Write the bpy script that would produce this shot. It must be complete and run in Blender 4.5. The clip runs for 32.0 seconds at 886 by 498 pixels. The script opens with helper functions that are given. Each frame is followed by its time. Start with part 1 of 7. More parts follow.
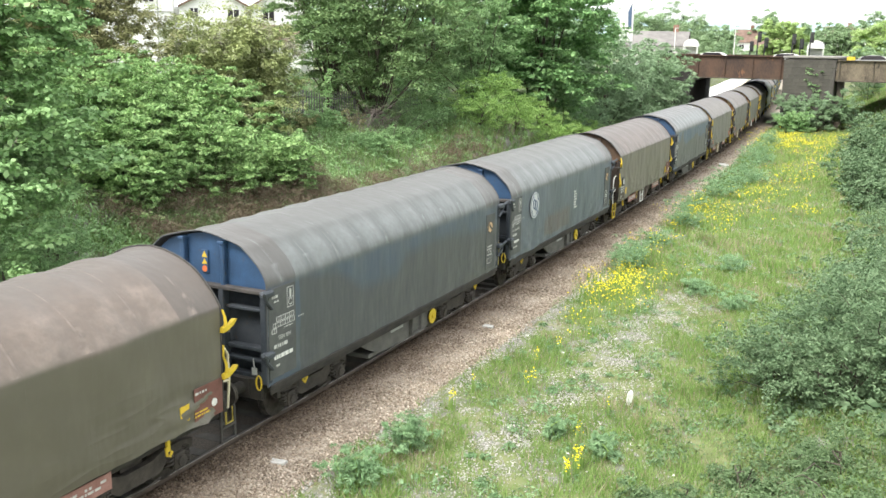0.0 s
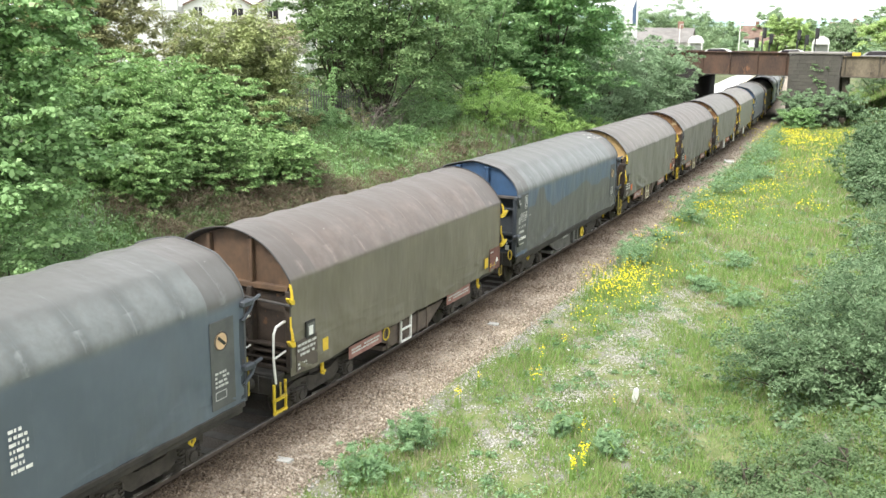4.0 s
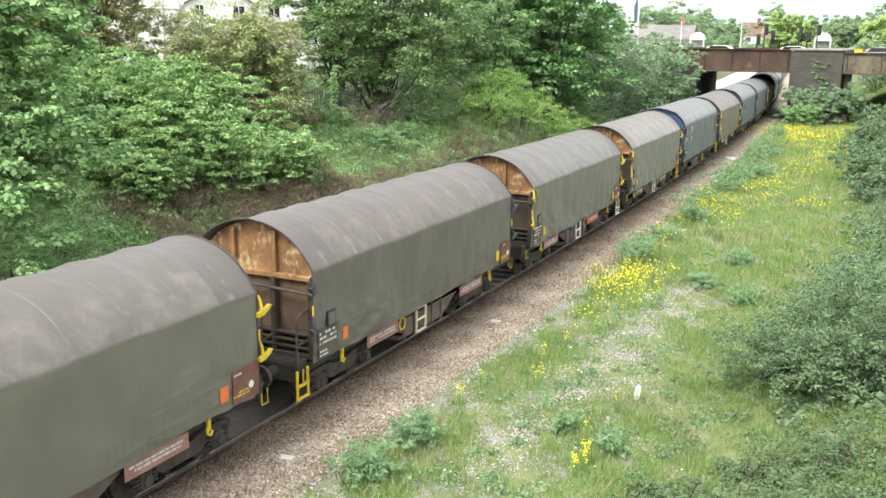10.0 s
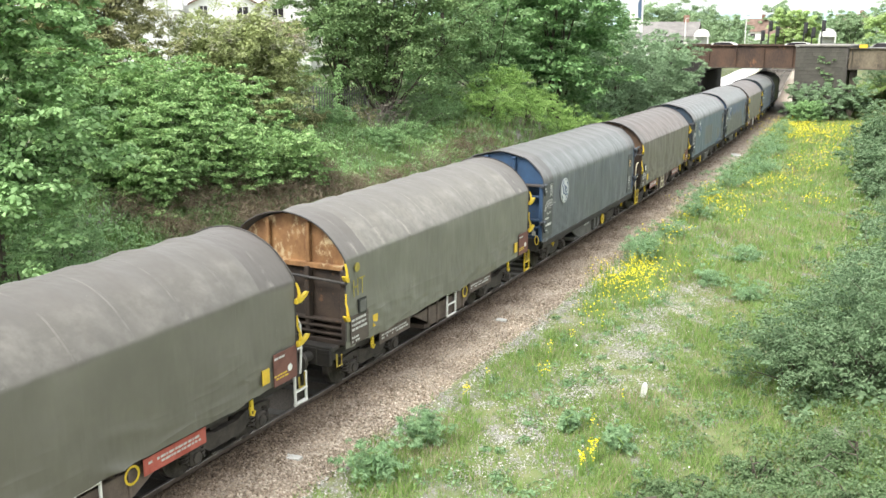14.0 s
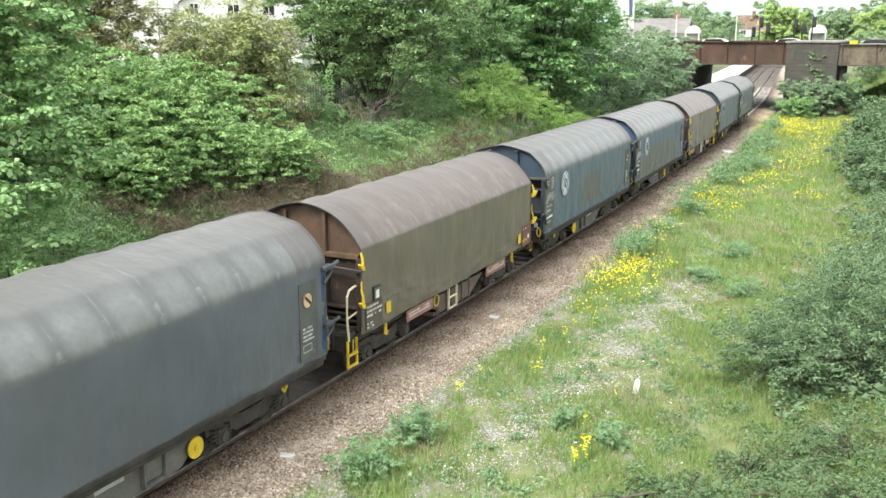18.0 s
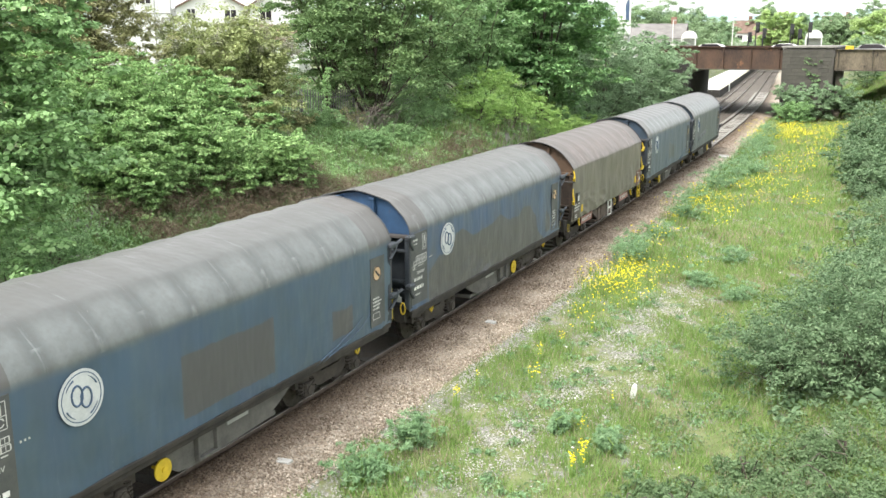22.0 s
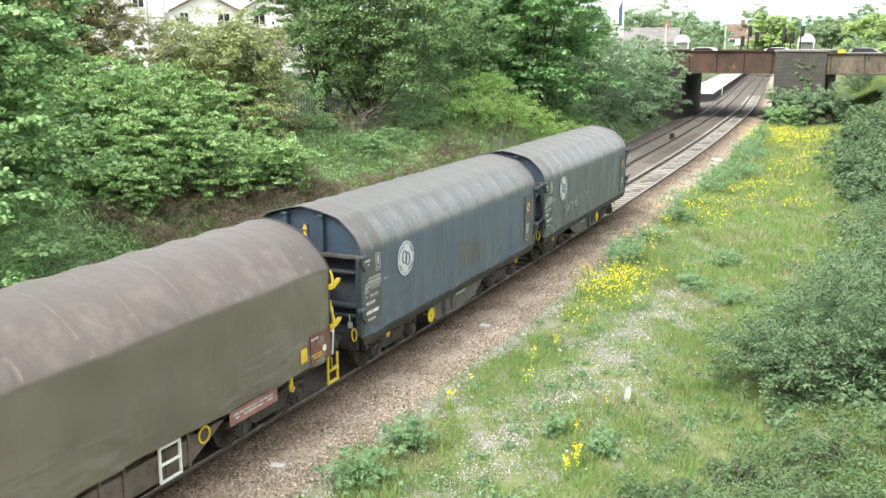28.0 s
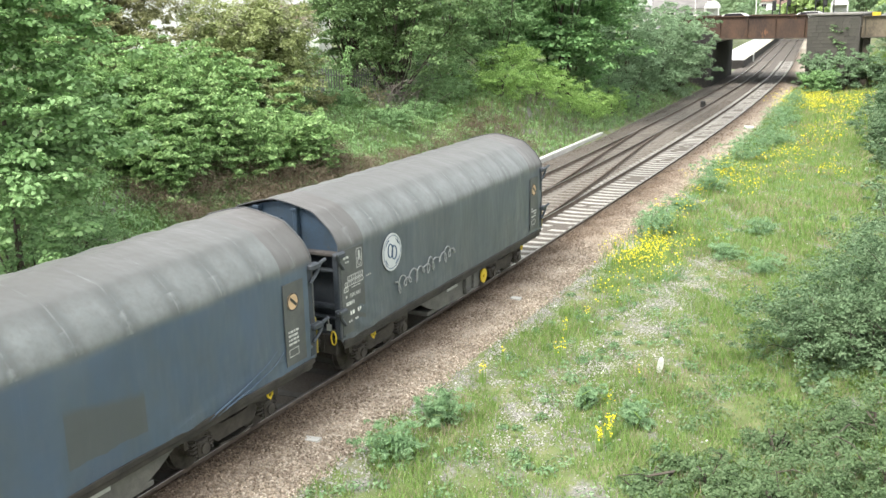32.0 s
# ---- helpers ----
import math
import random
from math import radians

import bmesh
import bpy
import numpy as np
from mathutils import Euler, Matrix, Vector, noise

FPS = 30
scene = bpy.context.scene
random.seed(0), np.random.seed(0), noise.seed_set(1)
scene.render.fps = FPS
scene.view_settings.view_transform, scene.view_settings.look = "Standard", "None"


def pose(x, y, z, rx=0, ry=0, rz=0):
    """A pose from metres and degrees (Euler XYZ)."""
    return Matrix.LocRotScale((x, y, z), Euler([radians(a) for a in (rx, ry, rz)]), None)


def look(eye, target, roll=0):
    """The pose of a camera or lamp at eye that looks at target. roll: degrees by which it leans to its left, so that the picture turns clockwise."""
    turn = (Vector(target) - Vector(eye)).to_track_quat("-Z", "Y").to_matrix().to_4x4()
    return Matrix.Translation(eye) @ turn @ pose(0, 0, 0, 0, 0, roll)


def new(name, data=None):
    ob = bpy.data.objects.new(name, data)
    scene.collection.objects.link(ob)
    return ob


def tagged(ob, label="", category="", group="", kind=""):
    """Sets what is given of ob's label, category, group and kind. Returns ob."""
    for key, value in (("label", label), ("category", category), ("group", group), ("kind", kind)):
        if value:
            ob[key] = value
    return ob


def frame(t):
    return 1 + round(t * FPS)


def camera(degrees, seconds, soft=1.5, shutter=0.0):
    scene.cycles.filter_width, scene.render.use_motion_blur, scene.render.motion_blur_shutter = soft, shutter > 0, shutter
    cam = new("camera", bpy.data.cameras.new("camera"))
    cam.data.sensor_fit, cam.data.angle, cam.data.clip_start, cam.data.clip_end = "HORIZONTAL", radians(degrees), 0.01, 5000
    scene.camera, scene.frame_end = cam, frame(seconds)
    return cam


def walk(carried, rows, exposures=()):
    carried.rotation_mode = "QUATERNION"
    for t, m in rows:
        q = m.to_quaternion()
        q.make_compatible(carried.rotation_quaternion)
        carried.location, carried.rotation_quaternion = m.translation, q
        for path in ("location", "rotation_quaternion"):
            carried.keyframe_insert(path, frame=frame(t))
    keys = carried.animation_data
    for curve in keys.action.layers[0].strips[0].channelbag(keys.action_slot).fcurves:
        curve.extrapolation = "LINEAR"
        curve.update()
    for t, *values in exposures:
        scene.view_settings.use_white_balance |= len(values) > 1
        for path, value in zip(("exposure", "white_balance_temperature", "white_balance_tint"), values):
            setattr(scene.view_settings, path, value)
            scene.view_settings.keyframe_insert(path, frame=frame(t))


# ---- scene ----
# the eye stands on a road bridge beside the line, 7.3 m above the rails
cam = camera(50.05, 32.0, 1.5, 0.0)
EYE = (11.474, 0.0, 7.340)
# seconds and the three turns of the held camera
PATH = [
    (0, 77.789, -1.029, 25.712), (0.5, 77.749, -0.984, 25.735), (1, 77.714, -0.963, 25.745), (1.5, 77.690, -0.890, 25.735),
    (2, 77.663, -0.754, 25.731), (2.5, 77.636, -0.697, 25.778), (3, 77.624, -0.740, 25.857), (3.5, 77.633, -0.761, 25.909),
    (5.5, 77.720, -0.636, 26.114), (6, 77.697, -0.600, 26.112), (6.5, 77.657, -0.619, 26.118), (7, 77.607, -0.634, 26.135),
    (7.5, 77.560, -0.614, 26.145), (8, 77.523, -0.583, 26.126), (8.5, 77.501, -0.573, 26.089), (9, 77.497, -0.591, 26.058),
    (9.5, 77.502, -0.622, 26.049), (10, 77.512, -0.613, 26.042), (10.5, 77.530, -0.570, 26.037), (11, 77.546, -0.552, 26.056),
    (11.5, 77.553, -0.499, 26.092), (12, 77.547, -0.371, 26.130), (12.5, 77.524, -0.286, 26.164), (13, 77.500, -0.264, 26.193),
    (13.5, 77.477, -0.218, 26.228), (14, 77.445, -0.147, 26.269), (14.5, 77.406, -0.076, 26.311), (16.5, 77.253, -0.103, 26.071),
    (17, 77.245, -0.021, 25.943), (17.5, 77.256, 0.005, 25.838), (18, 77.295, 0.012, 25.758), (18.5, 77.346, 0.013, 25.701),
    (19, 77.392, -0.010, 25.665), (19.5, 77.436, -0.039, 25.641), (20, 77.474, -0.038, 25.620), (20.5, 77.505, -0.021, 25.611),
    (21, 77.531, -0.017, 25.611), (21.5, 77.555, -0.012, 25.603), (22, 77.585, 0.003, 25.582), (22.5, 77.617, 0.019, 25.558),
    (23, 77.653, 0.032, 25.534), (23.5, 77.685, 0.034, 25.516), (24, 77.703, 0.034, 25.506), (24.5, 77.711, 0.038, 25.500),
    (25, 77.719, 0.026, 25.495), (25.5, 77.738, -0.012, 25.490), (27.5, 77.794, 0.128, 25.233), (28, 77.807, 0.006, 25.195),
    (28.5, 77.784, -0.071, 25.191), (29, 77.692, -0.067, 25.283), (29.5, 77.381, 0.360, 26.188), (30, 77.004, 1.074, 26.968),
    (30.5, 76.721, 1.566, 26.838), (31, 76.548, 1.607, 26.602), (31.5, 76.420, 1.505, 26.569), (32, 76.227, 1.320, 26.752),
]
walk(cam, [(t, pose(*EYE, a, b, c)) for t, a, b, c in PATH], [(0, 1.06), (32, 1.06)])

# the way that the train has run, second by second, in metres
RUN = [-20.78, -14.74, -8.80, -2.83, 3.19, 9.22, 15.23, 21.17, 27.05, 32.86, 38.63, 44.38, 50.14, 55.92, 61.73, 67.56, 73.39, 79.18, 84.89, 90.47, 95.90, 101.13, 106.15, 110.96, 115.55, 119.95, 124.18, 128.26, 132.20, 136.00, 139.64, 143.09, 146.31]

# ---- light: bright overcast, sky white, soft sun from high behind the eye's left ----
world = bpy.data.worlds.new("sky")
scene.world = world
world.use_nodes = True
wn = world.node_tree
sky = wn.nodes.new("ShaderNodeTexSky")
sky.sky_type, sky.sun_disc = "NISHITA", False
sky.sun_elevation, sky.sun_rotation = radians(52), radians(200)
sky.air_density, sky.dust_density, sky.ozone_density = 1.0, 4.0, 1.0
pale = wn.nodes.new("ShaderNodeHueSaturation")
pale.inputs["Saturation"].default_value = 0.25
wn.links.new(sky.outputs[0], pale.inputs["Color"])
cloud = wn.nodes.new("ShaderNodeMix")
cloud.data_type = "RGBA"
cloud.inputs[0].default_value = 0.7
cloud.inputs[7].default_value = (7.6, 7.9, 8.1, 1)
wn.links.new(pale.outputs[0], cloud.inputs[6])
wn.links.new(cloud.outputs[2], wn.nodes["Background"].inputs[0])
wn.nodes["Background"].inputs[1].default_value = 0.15
sun = new("sun", bpy.data.lights.new("sun", "SUN"))
sun.data.energy, sun.data.angle, sun.data.color = 2.0, radians(20), (1.0, 0.96, 0.9)
SUN_WAY = Vector((math.sin(radians(200)) * math.cos(radians(52)), math.cos(radians(200)) * math.cos(radians(52)), math.sin(radians(52))))
sun.matrix_world = look(SUN_WAY * 60, (0, 0, 0))

# ---- materials ----
def nodes_of(name):
    m = bpy.data.materials.new(name)
    m.use_nodes = True
    nt = m.node_tree
    return m, nt, nt.nodes["Principled BSDF"]


def coords(nt, scale=(1, 1, 1)):
    tc = nt.nodes.new("ShaderNodeTexCoord")
    mp = nt.nodes.new("ShaderNodeMapping")
    mp.inputs["Scale"].default_value = scale
    nt.links.new(tc.outputs["Object"], mp.inputs["Vector"])
    return mp.outputs[0]


def grain(nt, vec, scale, detail=4.0, rough=0.6):
    n = nt.nodes.new("ShaderNodeTexNoise")
    n.inputs["Scale"].default_value, n.inputs["Detail"].default_value, n.inputs["Roughness"].default_value = scale, detail, rough
    nt.links.new(vec, n.inputs["Vector"])
    return n.outputs["Fac"]


def ramp(nt, fac, stops):
    r = nt.nodes.new("ShaderNodeValToRGB")
    e = r.color_ramp.elements
    while len(e) < len(stops):
        e.new(0.5)
    for el, (at, col) in zip(e, stops):
        el.position = at
        el.color = (*col, 1) if len(col) == 3 else col
    nt.links.new(fac, r.inputs[0])
    return r.outputs[0]


def mixed(nt, fac, a, b, blend="MIX"):
    n = nt.nodes.new("ShaderNodeMix")
    n.data_type, n.blend_type = "RGBA", blend
    for sock, v in ((n.inputs[0], fac), (n.inputs[6], a), (n.inputs[7], b)):
        if isinstance(v, (int, float)):
            sock.default_value = v
        elif isinstance(v, tuple):
            sock.default_value = (*v, 1)
        else:
            nt.links.new(v, sock)
    return n.outputs[2]


def calc(nt, op, a, b=0.0, clamp=False):
    n = nt.nodes.new("ShaderNodeMath")
    n.operation, n.use_clamp = op, clamp
    for sock, v in zip(n.inputs, (a, b)):
        if isinstance(v, (int, float)):
            sock.default_value = v
        else:
            nt.links.new(v, sock)
    return n.outputs[0]


def bumped(nt, bsdf, height, strength, dist=0.02):
    b = nt.nodes.new("ShaderNodeBump")
    b.inputs["Strength"].default_value, b.inputs["Distance"].default_value = strength, dist
    nt.links.new(height, b.inputs["Height"])
    nt.links.new(b.outputs[0], bsdf.inputs["Normal"])


def surface(name, a, b, scale=3.0, rough=0.7, metal=0.0, fine=40.0, bump=0.25, spots=None, spot_at=0.62, stretch=(1, 1, 1)):
    """A worn surface: two colours mixed by broad and fine grain, with spots of a third."""
    m, nt, bs = nodes_of(name)
    v = coords(nt, stretch)
    big, small = grain(nt, v, scale), grain(nt, v, fine, 3)
    both = calc(nt, "ADD", calc(nt, "MULTIPLY", big, 0.7), calc(nt, "MULTIPLY", small, 0.3))
    col = ramp(nt, both, [(0.36, a), (0.64, b)])
    if spots:
        s = grain(nt, v, scale * 2.3, 6, 0.7)
        col = mixed(nt, ramp(nt, s, [(spot_at, (0, 0, 0)), (spot_at + 0.08, (1, 1, 1))]), col, spots)
    nt.links.new(col, bs.inputs["Base Color"])
    bs.inputs["Roughness"].default_value, bs.inputs["Metallic"].default_value = rough, metal
    bumped(nt, bs, both, bump)
    return m


def plain(name, col, rough=0.5, metal=0.0):
    return surface(name, tuple(c * 0.82 for c in col), tuple(min(c * 1.12, 1) for c in col), 6.0, rough, metal, 60.0, 0.1)


def leafage(name, cols, glow=0.27, patch=None):
    """Leaves: a colour for each leaf, drifting over the plant, with light passing through."""
    m, nt, bs = nodes_of(name)
    geo = nt.nodes.new("ShaderNodeNewGeometry")
    v = coords(nt)
    if "leaves" in name:
        cols = [(r * 0.965, g, b * 1.12) for r, g, b in cols]
    drift = grain(nt, v, 0.55, 3)
    f = calc(nt, "ADD", calc(nt, "MULTIPLY", geo.outputs["Random Per Island"], 0.48), calc(nt, "MULTIPLY", drift, 0.6))
    col = ramp(nt, f, [(0.12 + 0.76 * i / (len(cols) - 1), c) for i, c in enumerate(cols)])
    if patch:
        p = grain(nt, v, 0.9, 4)
        col = mixed(nt, ramp(nt, p, [(0.55, (0, 0, 0)), (0.63, (1, 1, 1))]), col, patch)
    nt.links.new(col, bs.inputs["Base Color"])
    bs.inputs["Roughness"].default_value = 0.55
    bs.inputs["Specular IOR Level"].default_value = 0.18
    tr = nt.nodes.new("ShaderNodeBsdfTranslucent")
    nt.links.new(col, tr.inputs[0])
    mx = nt.nodes.new("ShaderNodeMixShader")
    mx.inputs[0].default_value = glow
    nt.links.new(bs.outputs[0], mx.inputs[1])
    nt.links.new(tr.outputs[0], mx.inputs[2])
    nt.links.new(mx.outputs[0], nt.nodes["Material Output"].inputs[0])
    return m


M_STEEL = surface("dark_steel", (0.030, 0.030, 0.030), (0.075, 0.068, 0.060), 4, 0.7, 0.2, 50, 0.3, (0.10, 0.065, 0.045), 0.6)
M_UNDER = surface("grimy_underframe", (0.018, 0.017, 0.015), (0.055, 0.048, 0.04), 3, 0.85, 0.1, 40, 0.3)
M_BOGIE = surface("bogie_grime", (0.030, 0.026, 0.022), (0.078, 0.067, 0.055), 5, 0.9, 0.1, 50, 0.4)
M_WHEEL = surface("wheel_steel", (0.05, 0.045, 0.04), (0.13, 0.115, 0.10), 6, 0.55, 0.6, 50, 0.2)
M_YELLOW = plain("yellow_paint", (0.60, 0.43, 0.03), 0.5)
M_DULLYELLOW = plain("dull_yellow_paint", (0.34, 0.26, 0.045), 0.6)
M_WELL = surface("grey_well_steel", (0.075, 0.074, 0.068), (0.15, 0.145, 0.13), 3, 0.8, 0.1, 40, 0.2)
M_WHITE = plain("white_paint", (0.72, 0.72, 0.68), 0.5)
M_CREAM = plain("cream_paint", (0.62, 0.56, 0.40), 0.5)
M_INK = plain("pale_lettering", (0.50, 0.50, 0.47), 0.6)
M_BLACK = plain("black_paint", (0.02, 0.02, 0.02), 0.5)
M_ORANGE = plain("orange_label", (0.62, 0.16, 0.05), 0.6)
M_LABEL = plain("yellow_label", (0.62, 0.42, 0.04), 0.6)
M_REDPANEL = surface("oxide_panel", (0.11, 0.045, 0.035), (0.19, 0.085, 0.065), 3, 0.75, 0, 40, 0.15)
M_GREYPLATE = plain("grey_plate", (0.36, 0.37, 0.35), 0.6)
M_PINKPLATE = surface("faded_red_plate", (0.22, 0.105, 0.085), (0.34, 0.19, 0.16), 3, 0.8, 0, 40, 0.15)
M_PANEL = surface("slate_panel", (0.066, 0.070, 0.070), (0.105, 0.108, 0.104), 3, 0.6, 0.1, 40, 0.12)
M_BLUEEND = surface("blue_end_paint", (0.024, 0.052, 0.100), (0.038, 0.092, 0.190), 1.6, 0.55, 0.0, 40, 0.12, (0.075, 0.065, 0.06), 0.6)
M_DARKEND = surface("faded_blue_end", (0.026, 0.038, 0.046), (0.036, 0.066, 0.108), 1.3, 0.65, 0.0, 30, 0.15, (0.062, 0.054, 0.046), 0.6)
M_TANEND = surface("tan_end_paint", (0.11, 0.048, 0.018), (0.34, 0.185, 0.075), 0.9, 0.75, 0, 6, 0.12, (0.46, 0.36, 0.21), 0.53, (1, 1, 0.8))
M_OCHREEND = surface("ochre_end_paint", (0.30, 0.19, 0.075), (0.48, 0.35, 0.16), 0.9, 0.75, 0, 6, 0.12, (0.17, 0.09, 0.04), 0.6, (1, 1, 0.8))
M_BROWNEND = surface("brown_end_paint", (0.055, 0.034, 0.022), (0.145, 0.085, 0.046), 0.9, 0.75, 0, 6, 0.12, (0.04, 0.028, 0.02), 0.58, (1, 1, 0.8))
M_RAIL = surface("rail_side", (0.075, 0.058, 0.045), (0.155, 0.118, 0.090), 3, 0.8, 0.2, 40, 0.2)
M_RAILTOP = plain("rail_top", (0.26, 0.24, 0.22), 0.32, 0.9)
M_SLEEPER = surface("concrete_sleeper", (0.27, 0.255, 0.235), (0.46, 0.445, 0.415), 2.5, 0.9, 0, 45, 0.3, (0.26, 0.23, 0.19), 0.64)
# concrete sleeper with the shade under the train put into its colour
M_SLEEPER_SHADED = surface("train_shaded_sleeper", (0.06, 0.055, 0.05), (0.14, 0.13, 0.118), 2.5, 0.85, 0, 45, 0.3)
M_BEDDARK = surface("dark_ballast_bed", (0.06, 0.051, 0.042), (0.17, 0.145, 0.12), 28, 0.95, 0, 70, 0.9)
M_CONCRETE = surface("pale_concrete", (0.40, 0.39, 0.36), (0.60, 0.58, 0.54), 1.2, 0.9, 0, 30, 0.25)
M_PIER = surface("pier_stone", (0.050, 0.046, 0.041), (0.108, 0.100, 0.088), 0.8, 0.95, 0, 9, 0.6, (0.055, 0.06, 0.04), 0.56)


def toned(m, low, high):
    """Gives each object that wears m a tone of its own."""
    nt = m.node_tree
    bs = nt.nodes["Principled BSDF"]
    was = bs.inputs["Base Color"].links[0].from_socket
    info = nt.nodes.new("ShaderNodeObjectInfo")
    tone = ramp(nt, info.outputs["Random"], [(0.0, (low, low, low * 0.97)), (1.0, (high, high, high * 0.96))])
    nt.links.new(mixed(nt, 1.0, was, tone, "MULTIPLY"), bs.inputs["Base Color"])


toned(M_PIER, 0.86, 1.14)
toned(M_SLEEPER, 0.75, 1.15)
M_MORTAR = surface("dark_mortar", (0.06, 0.055, 0.048), (0.11, 0.10, 0.088), 2, 0.95, 0, 20, 0.4)
M_GIRDER = surface("rusted_girder", (0.045, 0.031, 0.025), (0.125, 0.072, 0.046), 0.45, 0.85, 0.05, 9, 0.3, (0.23, 0.115, 0.06), 0.6, (1, 1, 0.5))
M_COPING = surface("weathered_coping", (0.16, 0.15, 0.135), (0.28, 0.265, 0.24), 1.2, 0.9, 0, 20, 0.3)
M_GIRDERTAN = surface("stained_tan_girder", (0.085, 0.070, 0.050), (0.24, 0.195, 0.135), 0.6, 0.85, 0.05, 8, 0.3, (0.035, 0.030, 0.025), 0.56, (1, 1, 0.6))
M_GIRDERDARK = surface("weathered_girder", (0.035, 0.032, 0.028), (0.12, 0.10, 0.07), 0.7, 0.85, 0.05, 12, 0.3, (0.30, 0.23, 0.15), 0.6)
M_ASPHALT = surface("asphalt", (0.045, 0.045, 0.045), (0.075, 0.073, 0.07), 1.0, 0.9, 0, 60, 0.2)
M_DARKBRICK = surface("dark_brick", (0.022, 0.020, 0.018), (0.05, 0.045, 0.04), 1.5, 0.95, 0, 14, 0.4)
M_TIMBER = surface("brown_timber_sleeper", (0.13, 0.115, 0.097), (0.25, 0.225, 0.19), 2.5, 0.9, 0, 45, 0.3)
M_BARK = surface("bark", (0.055, 0.045, 0.035), (0.13, 0.11, 0.085), 5, 0.95, 0, 30, 0.6, None, 0.6, (1, 1, 0.25))
M_TWIG = surface("dead_stems", (0.12, 0.10, 0.085), (0.25, 0.22, 0.19), 6, 0.95, 0, 40, 0.3)
M_RENDER = surface("white_render", (0.66, 0.66, 0.64), (0.82, 0.82, 0.80), 0.8, 0.85, 0, 30, 0.1)
M_ROOFTILE = surface("brown_roof_tiles", (0.13, 0.085, 0.065), (0.24, 0.165, 0.13), 1.5, 0.9, 0, 14, 0.3)
M_SLATE = surface("grey_roof", (0.15, 0.14, 0.13), (0.24, 0.225, 0.21), 0.8, 0.85, 0, 8, 0.2)
M_GLASS = plain("dark_window_glass", (0.035, 0.03, 0.035), 0.08)
M_FENCE = surface("galvanised_pales", (0.10, 0.105, 0.10), (0.22, 0.22, 0.21), 4, 0.7, 0.3, 40, 0.2)
M_BRICK = surface("brick_wall", (0.19, 0.10, 0.07), (0.33, 0.20, 0.15), 2, 0.9, 0, 20, 0.3)


def ground_material():
    """Soil, short turf and dead litter, one over the other by patches."""
    m, nt, bs = nodes_of("turf_and_soil")
    v = coords(nt)
    turf = ramp(nt, grain(nt, v, 1.6, 6), [(0.3, (0.085, 0.115, 0.035)), (0.5, (0.14, 0.175, 0.06)), (0.72, (0.22, 0.22, 0.11))])
    grit = ramp(nt, grain(nt, v, 24, 4), [(0.35, (0.13, 0.125, 0.105)), (0.65, (0.30, 0.29, 0.26))])
    bare = ramp(nt, grain(nt, v, 0.9, 7, 0.72), [(0.50, (0, 0, 0)), (0.60, (1, 1, 1))])
    nt.links.new(mixed(nt, bare, turf, grit), bs.inputs["Base Color"])
    bs.inputs["Roughness"].default_value = 0.95
    bumped(nt, bs, grain(nt, v, 30, 4), 0.5, 0.03)
    return m


M_GROUND = ground_material()


def ballast_material(name, dark=1.0):
    m, nt, bs = nodes_of(name)
    geo = nt.nodes.new("ShaderNodeNewGeometry")
    v = coords(nt)
    one = ramp(nt, geo.outputs["Random Per Island"], [(0.0, (0.22 * dark, 0.18 * dark, 0.14 * dark)), (0.4, (0.36 * dark, 0.31 * dark, 0.25 * dark)), (0.8, (0.47 * dark, 0.415 * dark, 0.34 * dark)), (1.0, (0.66 * dark, 0.61 * dark, 0.53 * dark))])
    stain = ramp(nt, grain(nt, v, 0.5, 4), [(0.35, (0.8, 0.76, 0.74)), (0.65, (1.08, 1.04, 1.0))])
    nt.links.new(mixed(nt, 1.0, one, stain, "MULTIPLY"), bs.inputs["Base Color"])
    bs.inputs["Roughness"].default_value = 0.95
    bumped(nt, bs, grain(nt, v, 60, 3), 0.4)
    return m


def brake_dust_and_shade(m):
    """Rust and brake dirt on the stones, with the wagons' shade put into the colour: thick by the rails and thinning
    out over the shoulder.
    """
    nt = m.node_tree
    bs = nt.nodes["Principled BSDF"]
    was = bs.inputs["Base Color"].links[0].from_socket
    v = coords(nt)
    sep = nt.nodes.new("ShaderNodeSeparateXYZ")
    nt.links.new(v, sep.inputs[0])
    e = calc(nt, "MAXIMUM", calc(nt, "SUBTRACT", sep.outputs[1], 15.5), 0.0)
    lat = calc(nt, "ADD", sep.outputs[0], calc(nt, "DIVIDE", calc(nt, "MULTIPLY", e, e), 2504.0))
    lat = calc(nt, "ADD", lat, calc(nt, "MULTIPLY", calc(nt, "SUBTRACT", grain(nt, v, 1.1, 4), 0.5), 0.7))
    # the dark end by the rails is stain plus painted-in shade of the wagons
    dust_shade = ramp(nt, calc(nt, "MULTIPLY", lat, 0.3), [(0.25, (0.27, 0.23, 0.195)), (0.38, (0.50, 0.44, 0.395)), (0.54, (0.86, 0.81, 0.77)), (0.68, (1.14, 1.12, 1.10)), (0.85, (1.25, 1.24, 1.23))])
    nt.links.new(mixed(nt, 1.0, was, dust_shade, "MULTIPLY"), bs.inputs["Base Color"])


M_STONES = ballast_material("ballast_stones")
M_STONESDARK = ballast_material("brown_ballast_stones", 0.44)
M_BED = surface("ballast_bed", (0.18, 0.15, 0.12), (0.50, 0.44, 0.36), 22, 0.95, 0, 70, 0.9)
for m in (M_STONES, M_BED):
    brake_dust_and_shade(m)

